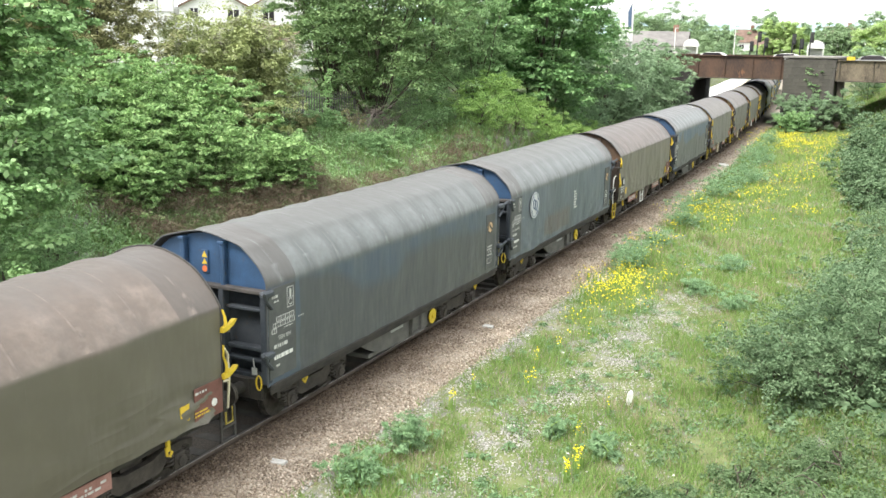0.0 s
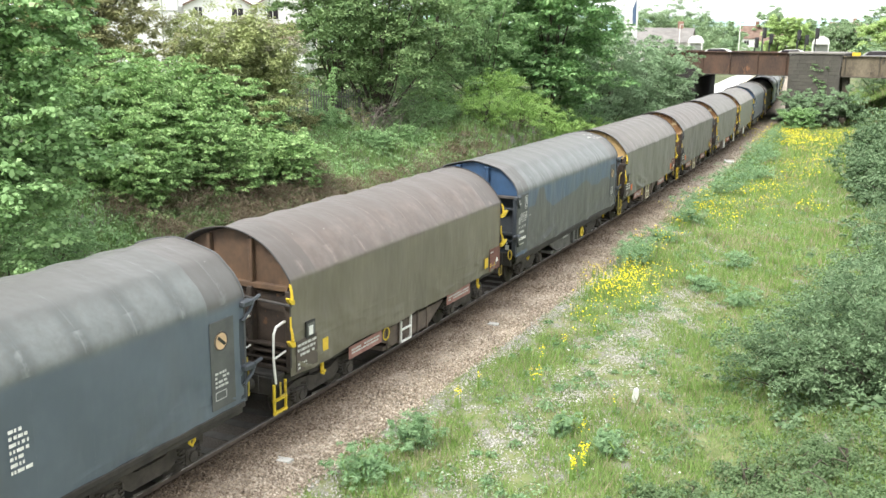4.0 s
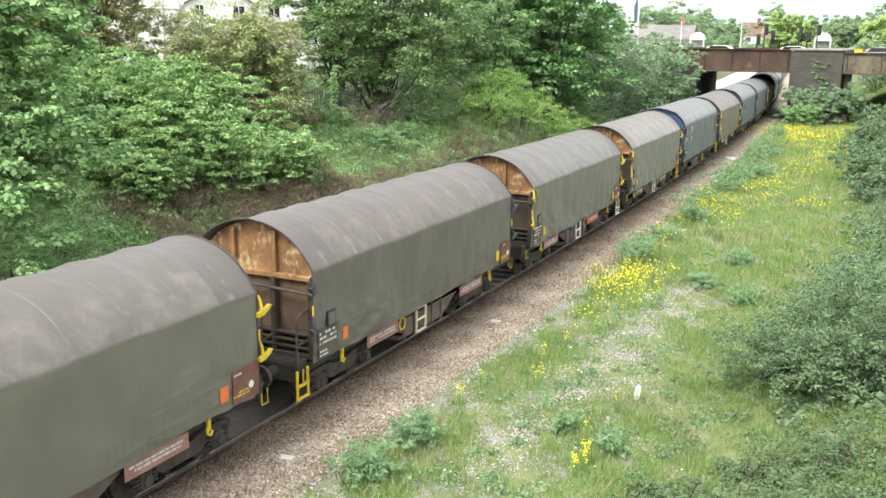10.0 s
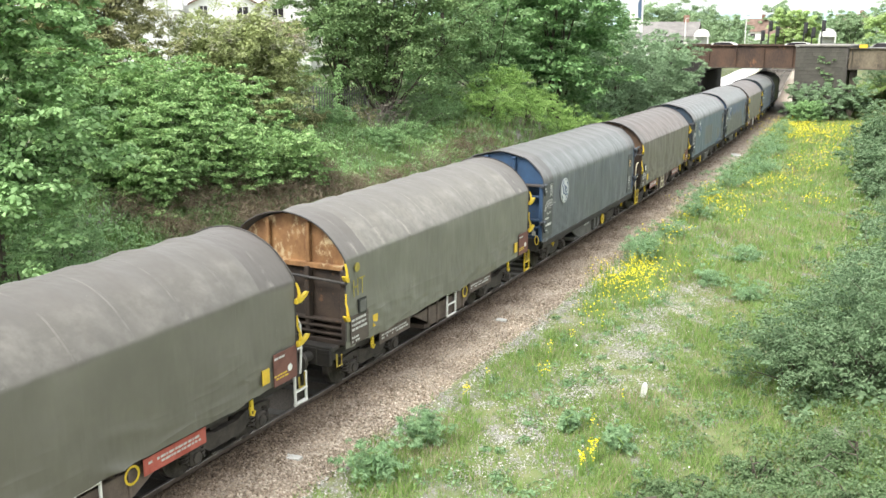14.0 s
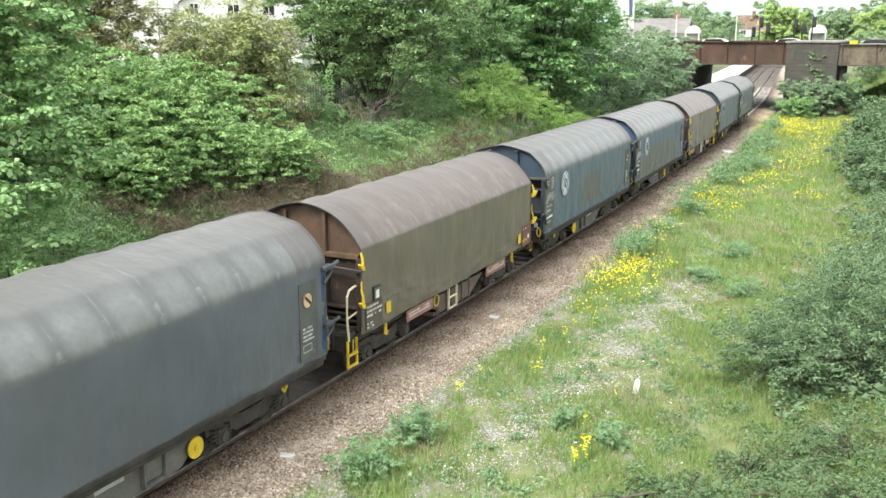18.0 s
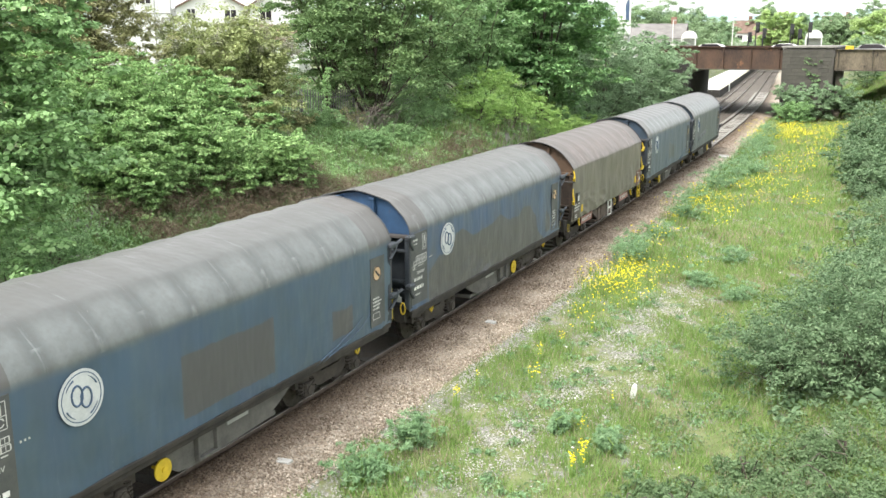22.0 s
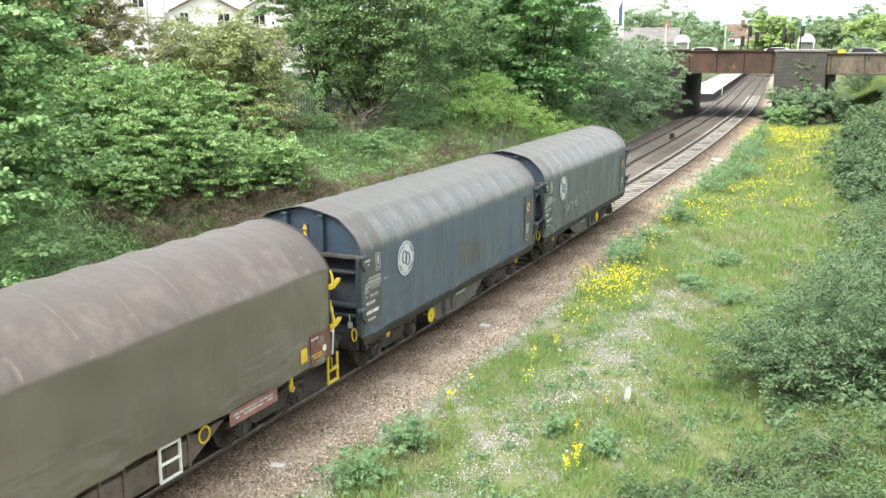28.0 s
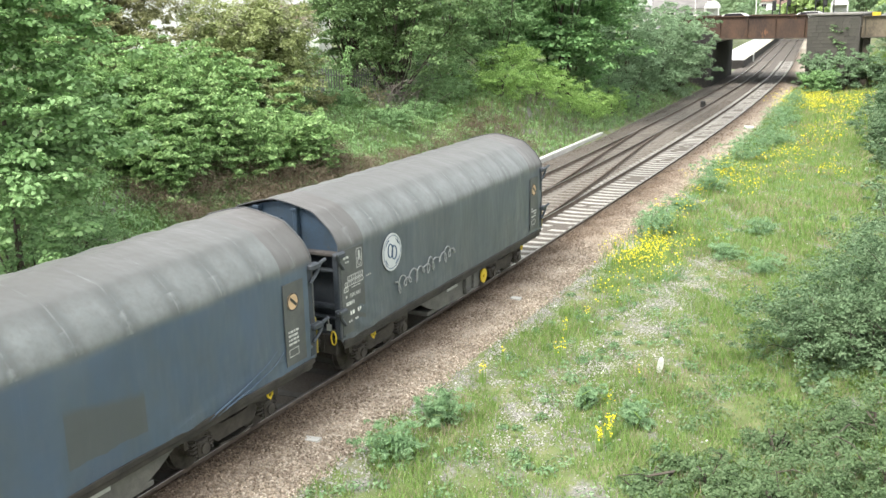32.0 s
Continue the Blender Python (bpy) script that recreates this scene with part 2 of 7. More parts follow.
LEAF_BRIGHT = leafage("bright_leaves", [(0.162, 0.270, 0.098), (0.297, 0.459, 0.172), (0.498, 0.683, 0.293)])
LEAF_KNOT = leafage("broad_pale_leaves", [(0.105, 0.19, 0.06), (0.26, 0.41, 0.135), (0.52, 0.68, 0.27)])
LEAF_DARK = leafage("dark_leaves", [(0.090, 0.18, 0.068), (0.21, 0.37, 0.13), (0.46, 0.66, 0.27)])
LEAF_MID = leafage("mid_leaves", [(0.15, 0.255, 0.10), (0.285, 0.435, 0.175), (0.41, 0.565, 0.255)])
LEAF_ASH = leafage("ash_leaves", [(0.080, 0.138, 0.050), (0.178, 0.272, 0.100), (0.355, 0.475, 0.190)])
LEAF_OLIVE = leafage("olive_leaves", [(0.175, 0.175, 0.070), (0.345, 0.335, 0.145), (0.53, 0.51, 0.255)])
LEAF_BLOSSOM = leafage("olive_leaves_with_blossom", [(0.195, 0.235, 0.08), (0.36, 0.40, 0.15), (0.53, 0.56, 0.25)], 0.25, (0.37, 0.36, 0.28))
LEAF_WILLOW = leafage("willow_leaves", [(0.150, 0.235, 0.110), (0.270, 0.380, 0.187), (0.430, 0.550, 0.319)])
LEAF_LIME = leafage("lime_ivy_leaves", [(0.19, 0.32, 0.075), (0.33, 0.50, 0.125), (0.50, 0.66, 0.22)])
LEAF_GREY = leafage("grey_green_leaves", [(0.080, 0.138, 0.060), (0.165, 0.25, 0.115), (0.32, 0.42, 0.215)])
# distance haze is mixed into these leaf colours: paler, with less contrast
LEAF_FAR_HAZED = leafage("far_hazed_leaves", [(0.23, 0.32, 0.16), (0.33, 0.44, 0.22), (0.45, 0.56, 0.30)])
LEAF_FRESH = leafage("fresh_lime_leaves", [(0.26, 0.36, 0.12), (0.45, 0.58, 0.20), (0.62, 0.74, 0.32)])
LEAF_DEAD = leafage("dead_bracken", [(0.100, 0.074, 0.046), (0.188, 0.147, 0.098), (0.287, 0.245, 0.172)], 0.15)
BANKGRASS = leafage("bank_grass_blades", [(0.10, 0.18, 0.06), (0.20, 0.325, 0.11), (0.36, 0.47, 0.20)], 0.3)
GRASS = leafage("grass_blades", [(0.117, 0.217, 0.052), (0.224, 0.360, 0.094), (0.399, 0.491, 0.205)], 0.35)
LEAF_BRAMBLE = leafage("bramble_leaves", [(0.070, 0.115, 0.040), (0.140, 0.215, 0.085), (0.27, 0.355, 0.17)])
LEAF_WEED = leafage("weed_leaves", [(0.113, 0.208, 0.082), (0.219, 0.351, 0.150), (0.398, 0.533, 0.273)])
STRAW = leafage("dry_straw", [(0.245, 0.210, 0.127), (0.367, 0.320, 0.207), (0.490, 0.430, 0.310)], 0.2)
LITTER = leafage("grey_litter", [(0.15, 0.125, 0.095), (0.25, 0.215, 0.175), (0.37, 0.335, 0.29)], 0.15)
PETAL = leafage("yellow_petals", [(0.72, 0.56, 0.01), (0.85, 0.70, 0.02), (0.90, 0.78, 0.05)], 0.2)
PETAL_WHITE = leafage("white_petals", [(0.55, 0.55, 0.48), (0.72, 0.72, 0.66), (0.80, 0.80, 0.75)], 0.2)

# ---- mesh tools ----
def smooth(me, on=True):
    me.polygons.foreach_set("use_smooth", [on] * len(me.polygons))
    return me


class Shape:
    """Gathers boxes, tubes and prisms into one mesh."""

    def __init__(self):
        self.v, self.f = [], []

    def add(self, verts, faces):
        n = len(self.v)
        self.v += [tuple(p) for p in verts]
        self.f += [tuple(i + n for i in f) for f in faces]
        return self

    def box(self, x, y, z, sx, sy, sz, c=0.008):
        """A box about its middle, its edges cut by c."""
        hx, hy, hz = sx / 2, sy / 2, sz / 2
        c = min(c, hx * 0.45, hy * 0.45, hz * 0.45)
        at, pts = {}, []
        for i in (-1, 1):
            for j in (-1, 1):
                for k in (-1, 1):
                    for ax in range(3):
                        q = [i * (hx - c), j * (hy - c), k * (hz - c)]
                        q[ax] = (i * hx, j * hy, k * hz)[ax]
                        at[i, j, k, ax] = len(pts)
                        pts.append((x + q[0], y + q[1], z + q[2]))
        fs = []
        for s in (-1, 1):
            for ax in range(3):
                o = [a for a in range(3) if a != ax]
                ring = []
                for p, q in ((-1, -1), (1, -1), (1, 1), (-1, 1)):
                    sg = [0, 0, 0]
                    sg[ax], sg[o[0]], sg[o[1]] = s, p, q
                    ring.append(at[(*sg, ax)])
                fs.append(ring if (s > 0) != (ax == 1) else ring[::-1])
        for ax in range(3):
            o = [a for a in range(3) if a != ax]
            for p in (-1, 1):
                for q in (-1, 1):
                    e = []
                    for s in (-1, 1):
                        sg = [0, 0, 0]
                        sg[ax], sg[o[0]], sg[o[1]] = s, p, q
                        e.append((at[(*sg, o[0])], at[(*sg, o[1])]))
                    fs.append([e[0][0], e[1][0], e[1][1], e[0][1]])
        for i in (-1, 1):
            for j in (-1, 1):
                for k in (-1, 1):
                    fs.append([at[i, j, k, a] for a in range(3)])
        return self.add(pts, fs)

    def prism(self, ring, a, b, axis="x"):
        """A flat outline drawn out from a to b; ring in the other two axes."""
        def put(p, w):
            return {"x": (w, p[0], p[1]), "y": (p[0], w, p[1]), "z": (p[0], p[1], w)}[axis]
        n = len(ring)
        pts = [put(p, a) for p in ring] + [put(p, b) for p in ring]
        fs = [list(range(n)), list(range(2 * n - 1, n - 1, -1))] + [[i, i + n, (i + 1) % n + n, (i + 1) % n] for i in range(n)]
        return self.add(pts, fs)

    def disc(self, x, y, z, r, a, b, axis="x", n=20):
        c = {"x": (y, z), "y": (x, z), "z": (x, y)}[axis]
        return self.prism([(c[0] + r * math.cos(2 * math.pi * i / n), c[1] + r * math.sin(2 * math.pi * i / n)) for i in range(n)], a, b, axis)

    def tube(self, pts, r, n=8, taper=1.0):
        """A round bar through the points."""
        pts = [Vector(p) for p in pts]
        vs, fs = [], []
        up = Vector((0.13, 0.21, 0.97))
        for i, p in enumerate(pts):
            d = (pts[min(i + 1, len(pts) - 1)] - pts[max(i - 1, 0)]).normalized()
            s = d.cross(up).normalized() if abs(d.dot(up)) < 0.98 else d.cross(Vector((1, 0, 0))).normalized()
            u = s.cross(d)
            rr = r * (1 + (taper - 1) * i / (len(pts) - 1))
            vs += [p + (s * math.cos(2 * math.pi * k / n) + u * math.sin(2 * math.pi * k / n)) * rr for k in range(n)]
        for i in range(len(pts) - 1):
            fs += [[i * n + k, i * n + (k + 1) % n, (i + 1) * n + (k + 1) % n, (i + 1) * n + k] for k in range(n)]
        fs += [list(range(n))[::-1], list(range((len(pts) - 1) * n, len(pts) * n))]
        return self.add(vs, fs)

    def mesh(self, name, material, soft=False):
        me = bpy.data.meshes.new(name)
        me.from_pydata(self.v, [], self.f)
        bm = bmesh.new()
        bm.from_mesh(me)
        bmesh.ops.recalc_face_normals(bm, faces=bm.faces)
        bm.to_mesh(me)
        bm.free()
        me.materials.append(material)
        return smooth(me, soft)


def part(name, me, parent, label="", at=None, category="", group="", kind=""):
    """One mesh object, under a thing or at top level."""
    ob = new(name, me)
    if parent:
        ob.parent = parent
    if at is not None:
        ob.matrix_basis = at
    return tagged(ob, label, category, group, kind)


def quick_mesh(name, verts, faces_n, material):
    """A mesh from an array of points whose faces take n points each, in order."""
    me = bpy.data.meshes.new(name)
    nv = len(verts)
    nf = nv // faces_n
    me.vertices.add(nv)
    me.vertices.foreach_set("co", np.ascontiguousarray(verts, dtype=np.float32).ravel())
    me.loops.add(nv)
    me.loops.foreach_set("vertex_index", np.arange(nv, dtype=np.int32))
    me.polygons.add(nf)
    me.polygons.foreach_set("loop_start", np.arange(0, nv, faces_n, dtype=np.int32))
    me.polygons.foreach_set("loop_total", np.full(nf, faces_n, dtype=np.int32))
    me.update(calc_edges=True)
    me.materials.append(material)
    return me


def indexed_mesh(name, verts, tris, material):
    me = bpy.data.meshes.new(name)
    n = tris.shape[1]
    me.vertices.add(len(verts))
    me.vertices.foreach_set("co", np.ascontiguousarray(verts, dtype=np.float32).ravel())
    me.loops.add(tris.size)
    me.loops.foreach_set("vertex_index", np.ascontiguousarray(tris, dtype=np.int32).ravel())
    me.polygons.add(len(tris))
    me.polygons.foreach_set("loop_start", np.arange(0, tris.size, n, dtype=np.int32))
    me.polygons.foreach_set("loop_total", np.full(len(tris), n, dtype=np.int32))
    me.update(calc_edges=True)
    me.materials.append(material)
    return me


# ---- plan: the line and the lie of the land ----
BEND_AT, BEND_TO, RADIUS = 15.5, 140.0, 1252.0


def bend(y):
    """How far the line has swung to the left at y."""
    e = np.clip(np.asarray(y, float) - BEND_AT, 0, BEND_TO - BEND_AT)
    return -e * e / (2 * RADIUS) - np.maximum(np.asarray(y, float) - BEND_TO, 0) * (BEND_TO - BEND_AT) / RADIUS


def heading(y):
    return math.degrees(min(max(y - BEND_AT, 0), BEND_TO - BEND_AT) / RADIUS)


def ramped(v, a, b):
    t = np.clip((v - a) / (b - a), 0, 1)
    return t * t * (3 - 2 * t)


def wavy(x, y, s, k):
    return np.sin(x * s + 1.7 * k) * np.sin(y * s * 0.83 + 2.9 * k) + 0.5 * np.sin(x * s * 2.3 + y * s * 1.9 + k)


def land(lat, y):
    """Height of the ground at a distance to the right of the line."""
    lat, y = np.asarray(lat, float), np.asarray(y, float)
    toe = -6.4 - 6.0 * ramped(y, 100, 122)
    run_out = toe - lat
    left = np.clip(run_out / 10.0, 0, 1)
    left = 3.25 * (0.55 * left + 0.45 * ramped(left, 0, 1)) + 0.012 * np.clip(run_out - 10, 0, 60)
    edge = 9.3 + 0.5 * np.sin(y * 0.21) - 1.5 * ramped(y, 60, 95)
    right = 3.2 * ramped(lat, edge, edge + 9.5) + 0.006 * np.clip(lat - edge - 9, 0, 150)
    z = -0.36 + np.where(run_out > 0, left + 0.12, 0) + np.where(lat > edge, right, 0)
    z = z + 3.1 * np.exp(-((lat + 10.2 - 0.07 * (y - 54)) / 2.4) ** 2 - ((y - 54) / 6.0) ** 2)
    rough = 0.05 * wavy(lat, y, 0.9, 1) + 0.03 * wavy(lat, y, 2.3, 2)
    bank = np.clip(run_out / 3, 0, 1)
    return z + rough * np.where((lat > 2.8), 0.6, 0) + bank * (0.22 * wavy(lat, y, 0.45, 3) + rough)


def on_land(x, y):
    return float(land(x - float(bend(y)), y))


def ground():
    lat = np.concatenate([[-3000, -1200, -500, -250, -150, -100, -70, -55, -45, -38], np.arange(-32, 26.1, 0.5), [28, 31, 35, 42, 55, 75, 110, 180, 350, 900, 3000]])
    ys = np.concatenate([[-1500, -600, -300, -200, -120, -70, -40, -20, -10], np.arange(-4, 130, 0.6), np.arange(130, 230, 4), [240, 260, 290, 330, 400, 520, 700, 1000, 1600, 3500]])
    L, Y = np.meshgrid(lat, ys)
    X = L + bend(np.clip(Y, -50, 300))
    Z = land(L, Y)
    n = len(lat)
    i, j = np.meshgrid(np.arange(len(ys) - 1), np.arange(n - 1), indexing="ij")
    a = (i * n + j).ravel()
    me = indexed_mesh("ground", np.stack([X, Y, Z], -1).reshape(-1, 3), np.stack([a, a + 1, a + n + 1, a + n], -1), M_GROUND)
    part("ground", smooth(me), None, "grassy cutting with soil, gravel and rough turf", kind="structure")


ground()


def ballast():
    """The stone bed under both lines, with its shoulders."""
    lat = np.array([-6.5, -6.1, -5.6, -4.9, -4.1, -3.4, -2.6, -1.9, -1.6, -1.2, -0.6, 0.0, 0.6, 0.83, 0.9, 1.3, 1.7, 2.1, 2.5, 2.9])
    top = np.array([-0.45, -0.33, -0.2, -0.18, -0.18, -0.18, -0.18, -0.19, -0.19, -0.2, -0.178, -0.18, -0.178, -0.07, -0.05, -0.055, -0.09, -0.19, -0.32, -0.46])
    ys = np.arange(-170, 330, 1.0)
    L, Y = np.meshgrid(lat, ys)
    Z = np.tile(top, (len(ys), 1)) + 0.012 * wavy(L * 3, Y * 3, 1.3, 4)
    X = L + bend(Y)
    n = len(lat)
    i, j = np.meshgrid(np.arange(len(ys) - 1), np.arange(n - 1), indexing="ij")
    a = (i * n + j).ravel()
    me = indexed_mesh("ballast_bed", np.stack([X, Y, Z], -1).reshape(-1, 3), np.stack([a, a + 1, a + n + 1, a + n], -1), M_BED)
    me.materials.append(M_BEDDARK)
    me.polygons.foreach_set("material_index", (lat[j.ravel()] < 0.5).astype(np.int32))
    part("ballast_bed", me, None, "beige crushed stone ballast under the railway lines", kind="structure")


ballast()


def sweep(ring, ys, lat_of, material, name):
    """A bar of constant section along the line."""
    pts, faces = [], []
    n = len(ring)
    for y in ys:
        x0 = float(bend(y)) + lat_of(y)
        pts += [(x0 + p, y, q) for p, q in ring]
    for i in range(len(ys) - 1):
        faces += [(i * n + k, i * n + (k + 1) % n, (i + 1) * n + (k + 1) % n, (i + 1) * n + k) for k in range(n)]
    faces += [tuple(range(n)), tuple(range((len(ys) - 1) * n, len(ys) * n))]
    return Shape().add(pts, faces).mesh(name, material)


def track(lat, label):
    line = tagged(new("railway_track"), label, "railway track", "railway tracks")
    ring = [(-0.07, -0.155), (0.07, -0.155), (0.07, -0.14), (0.012, -0.125), (0.012, -0.04), (0.034, -0.03), (0.034, -0.006), (-0.034, -0.006), (-0.034, -0.03), (-0.012, -0.04), (-0.012, -0.125), (-0.07, -0.14)]
    top = [(-0.03, -0.006), (0.03, -0.006), (0.026, 0.0), (-0.026, 0.0)]
    ys = [-170, -60] + [float(v) for v in range(0, 320, 3)]
    for side in (-0.7525, 0.7525):
        rail = part("rail", sweep(ring, ys, lambda y: lat + side, M_RAIL, "rail"), line, "rusty steel rail")
        part("running_surface", sweep(top, ys, lambda y: lat + side, M_RAILTOP, "running_surface"), rail, "polished steel")
    one = Shape()
    one.prism([(-1.25, -0.36), (1.25, -0.36), (1.25, -0.18), (1.2, -0.155), (0.45, -0.16), (0.3, -0.175), (-0.3, -0.175), (-0.45, -0.16), (-1.2, -0.155), (-1.25, -0.18)], -0.13, 0.13, "y")
    clean, shaded = one.mesh("sleeper", M_SLEEPER if lat > -1 else M_TIMBER), one.mesh("sleeper", M_SLEEPER_SHADED)
    y = 9.0
    while y < 148:
        # the nearest sleepers wear the colour darkened for the train's shade
        part("sleeper", clean if y > 25 else shaded, line, at=pose(lat + float(bend(y)), y, random.uniform(-0.006, 0.006), 0, 0, heading(y) + random.uniform(-0.5, 0.5)))
        y += 0.655
    return line


track(0.0, "near railway line with concrete sleepers and polished rails")
track(-3.38, "far railway line with concrete sleepers and dull rails")

# ---- the train ----
PITCH, FIRST = 12.04, -1.62


def chaikin(p, times=2):
    for _ in range(times):
        q = [p[0]]
        for a, b in zip(p, p[1:]):
            q += [(a[0] * 0.75 + b[0] * 0.25, a[1] * 0.75 + b[1] * 0.25), (a[0] * 0.25 + b[0] * 0.75, a[1] * 0.25 + b[1] * 0.75)]
        p = q + [p[-1]]
    return p


FACETED = [(0, 3.88), (0.30, 3.84), (0.74, 3.73), (0.90, 3.68), (1.00, 3.60), (1.20, 3.42), (1.30, 3.32), (1.40, 3.16), (1.45, 3.04), (1.46, 2.9), (1.46, 2.5), (1.46, 2.0), (1.455, 1.5), (1.45, 1.06)]
ARCHED = [(0, 3.83), (0.36, 3.79), (0.70, 3.675), (1.00, 3.50), (1.24, 3.255), (1.36, 3.10), (1.435, 2.985), (1.46, 2.94), (1.465, 2.87), (1.465, 2.6), (1.46, 2.2), (1.46, 1.8), (1.46, 1.5), (1.46, 1.35), (1.455, 1.2), (1.45, 1.07)]


def hood_material(name, side, roof, dirt, patch=None, blotch=None, bow=1.14, y_end=5.15, wrinkle=1.3, uneven=0.25, pale=0.75, bays=0.08, gloss=0.55, gap=0.2):
    """Tarpaulin: coloured sides, a weathered roof with paler bays and rubbed patches, and over-painted patches.
    patch: colour, softness of its rim, and for each area its lowest height and the line of its upper edge."""
    m, nt, bs = nodes_of(name)
    v = coords(nt)
    sep = nt.nodes.new("ShaderNodeSeparateXYZ")
    nt.links.new(v, sep.inputs[0])
    broad, fine = grain(nt, v, 0.9, 5), grain(nt, v, 9, 4)
    streak = grain(nt, coords(nt, (1, 0.8, 0.4)), 1.2, 1)
    col = mixed(nt, ramp(nt, broad, [(0.35, (0, 0, 0)), (0.7, (1, 1, 1))]), side, tuple(c * 1.22 + 0.006 for c in side))
    if blotch:
        b = grain(nt, coords(nt, (1, 0.75, 0.35)), 1.3, 3)
        col = mixed(nt, ramp(nt, b, [(0.38, (0, 0, 0)), (0.66, (0.9, 0.9, 0.9))]), col, blotch)
    col = mixed(nt, ramp(nt, streak, [(0.46, (0, 0, 0)), (0.78, (0.22, 0.22, 0.22))]), col, dirt)
    if patch:
        pc, soft, areas = patch
        wob = calc(nt, "MULTIPLY", calc(nt, "SUBTRACT", grain(nt, v, 2.2, 4), 0.5), 0.16)
        along = calc(nt, "DIVIDE", calc(nt, "ADD", sep.outputs[1], 6.0), 12.0)
        for low, edge in areas:
            top = ramp(nt, along, [((y + 6) / 12, ((z - 1) / 2.5,) * 3) for y, z in edge])
            over = calc(nt, "SUBTRACT", calc(nt, "ADD", calc(nt, "MULTIPLY", top, 2.5), 1.0), calc(nt, "ADD", sep.outputs[2], wob))
            under = calc(nt, "DIVIDE", over, soft, True)
            inside = calc(nt, "MULTIPLY", calc(nt, "GREATER_THAN", sep.outputs[1], edge[0][0]), calc(nt, "LESS_THAN", sep.outputs[1], edge[-1][0]))
            inside = calc(nt, "MULTIPLY", inside, calc(nt, "GREATER_THAN", calc(nt, "ADD", sep.outputs[2], wob), low))
            col = mixed(nt, calc(nt, "MULTIPLY", calc(nt, "MULTIPLY", under, inside), 0.92), col, pc)
    # the roof: dark sheet, paler within each bay, rubbed in cloudy patches, smoother over the end frames
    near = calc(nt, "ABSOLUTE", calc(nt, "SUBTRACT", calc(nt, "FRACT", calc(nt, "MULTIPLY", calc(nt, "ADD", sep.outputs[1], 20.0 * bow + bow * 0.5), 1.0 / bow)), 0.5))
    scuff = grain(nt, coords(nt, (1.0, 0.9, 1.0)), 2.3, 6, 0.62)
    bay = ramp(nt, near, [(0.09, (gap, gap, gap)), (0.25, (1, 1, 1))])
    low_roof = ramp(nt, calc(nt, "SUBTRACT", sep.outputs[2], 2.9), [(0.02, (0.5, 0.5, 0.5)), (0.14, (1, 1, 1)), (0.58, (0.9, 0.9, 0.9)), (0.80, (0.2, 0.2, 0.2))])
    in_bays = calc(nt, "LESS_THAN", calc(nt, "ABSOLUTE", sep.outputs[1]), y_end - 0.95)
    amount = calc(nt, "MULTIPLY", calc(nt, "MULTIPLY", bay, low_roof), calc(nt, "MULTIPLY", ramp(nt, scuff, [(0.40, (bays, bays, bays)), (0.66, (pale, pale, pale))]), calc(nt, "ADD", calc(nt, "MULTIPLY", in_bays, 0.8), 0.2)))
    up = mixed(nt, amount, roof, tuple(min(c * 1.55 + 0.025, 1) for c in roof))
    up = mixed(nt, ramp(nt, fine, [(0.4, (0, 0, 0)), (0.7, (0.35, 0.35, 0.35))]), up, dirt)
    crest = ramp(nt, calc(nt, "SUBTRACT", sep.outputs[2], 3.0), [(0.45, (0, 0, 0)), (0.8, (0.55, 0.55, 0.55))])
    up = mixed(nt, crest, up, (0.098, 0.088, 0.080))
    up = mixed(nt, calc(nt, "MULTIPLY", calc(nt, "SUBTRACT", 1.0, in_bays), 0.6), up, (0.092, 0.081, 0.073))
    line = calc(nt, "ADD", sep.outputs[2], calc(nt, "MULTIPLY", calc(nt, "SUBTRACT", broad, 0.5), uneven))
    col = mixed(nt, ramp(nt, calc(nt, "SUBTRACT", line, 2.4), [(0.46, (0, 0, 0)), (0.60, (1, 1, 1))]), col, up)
    # bows of the frame, worn pale through the sheet
    worn = calc(nt, "MULTIPLY", calc(nt, "LESS_THAN", near, 0.016), calc(nt, "MULTIPLY", ramp(nt, grain(nt, v, 2.6, 4), [(0.42, (0, 0, 0)), (0.66, (0.4, 0.4, 0.4))]), calc(nt, "GREATER_THAN", sep.outputs[2], 2.98)))
    col = mixed(nt, worn, col, tuple(min(c * 2.1 + 0.04, 1) for c in roof))
    # white rub marks where the bows meet the fold
    fold = calc(nt, "MULTIPLY", calc(nt, "GREATER_THAN", sep.outputs[2], 2.96), calc(nt, "LESS_THAN", sep.outputs[2], 3.3))
    rub = calc(nt, "MULTIPLY", calc(nt, "MULTIPLY", ramp(nt, near, [(0.0, (1, 1, 1)), (0.14, (0, 0, 0))]), fold), ramp(nt, grain(nt, v, 3.6, 4), [(0.48, (0, 0, 0)), (0.66, (0.45, 0.45, 0.45))]))
    col = mixed(nt, rub, col, tuple(min(c * 2.4 + 0.04, 1) for c in roof))
    # bird lime
    lime = ramp(nt, grain(nt, v, 7.0, 2), [(0.775, (0, 0, 0)), (0.79, (0.7, 0.7, 0.7))])
    col = mixed(nt, calc(nt, "MULTIPLY", lime, calc(nt, "GREATER_THAN", sep.outputs[2], 3.1)), col, (0.45, 0.45, 0.42))
    nt.links.new(col, bs.inputs["Base Color"])
    bs.inputs["Roughness"].default_value = gloss
    bs.inputs["Specular IOR Level"].default_value = 0.45
    bs.inputs["Sheen Weight"].default_value, bs.inputs["Sheen Roughness"].default_value = 0.10, 0.45
    crease = grain(nt, coords(nt, (1, 1.4, 0.5)), 1.6, 2)
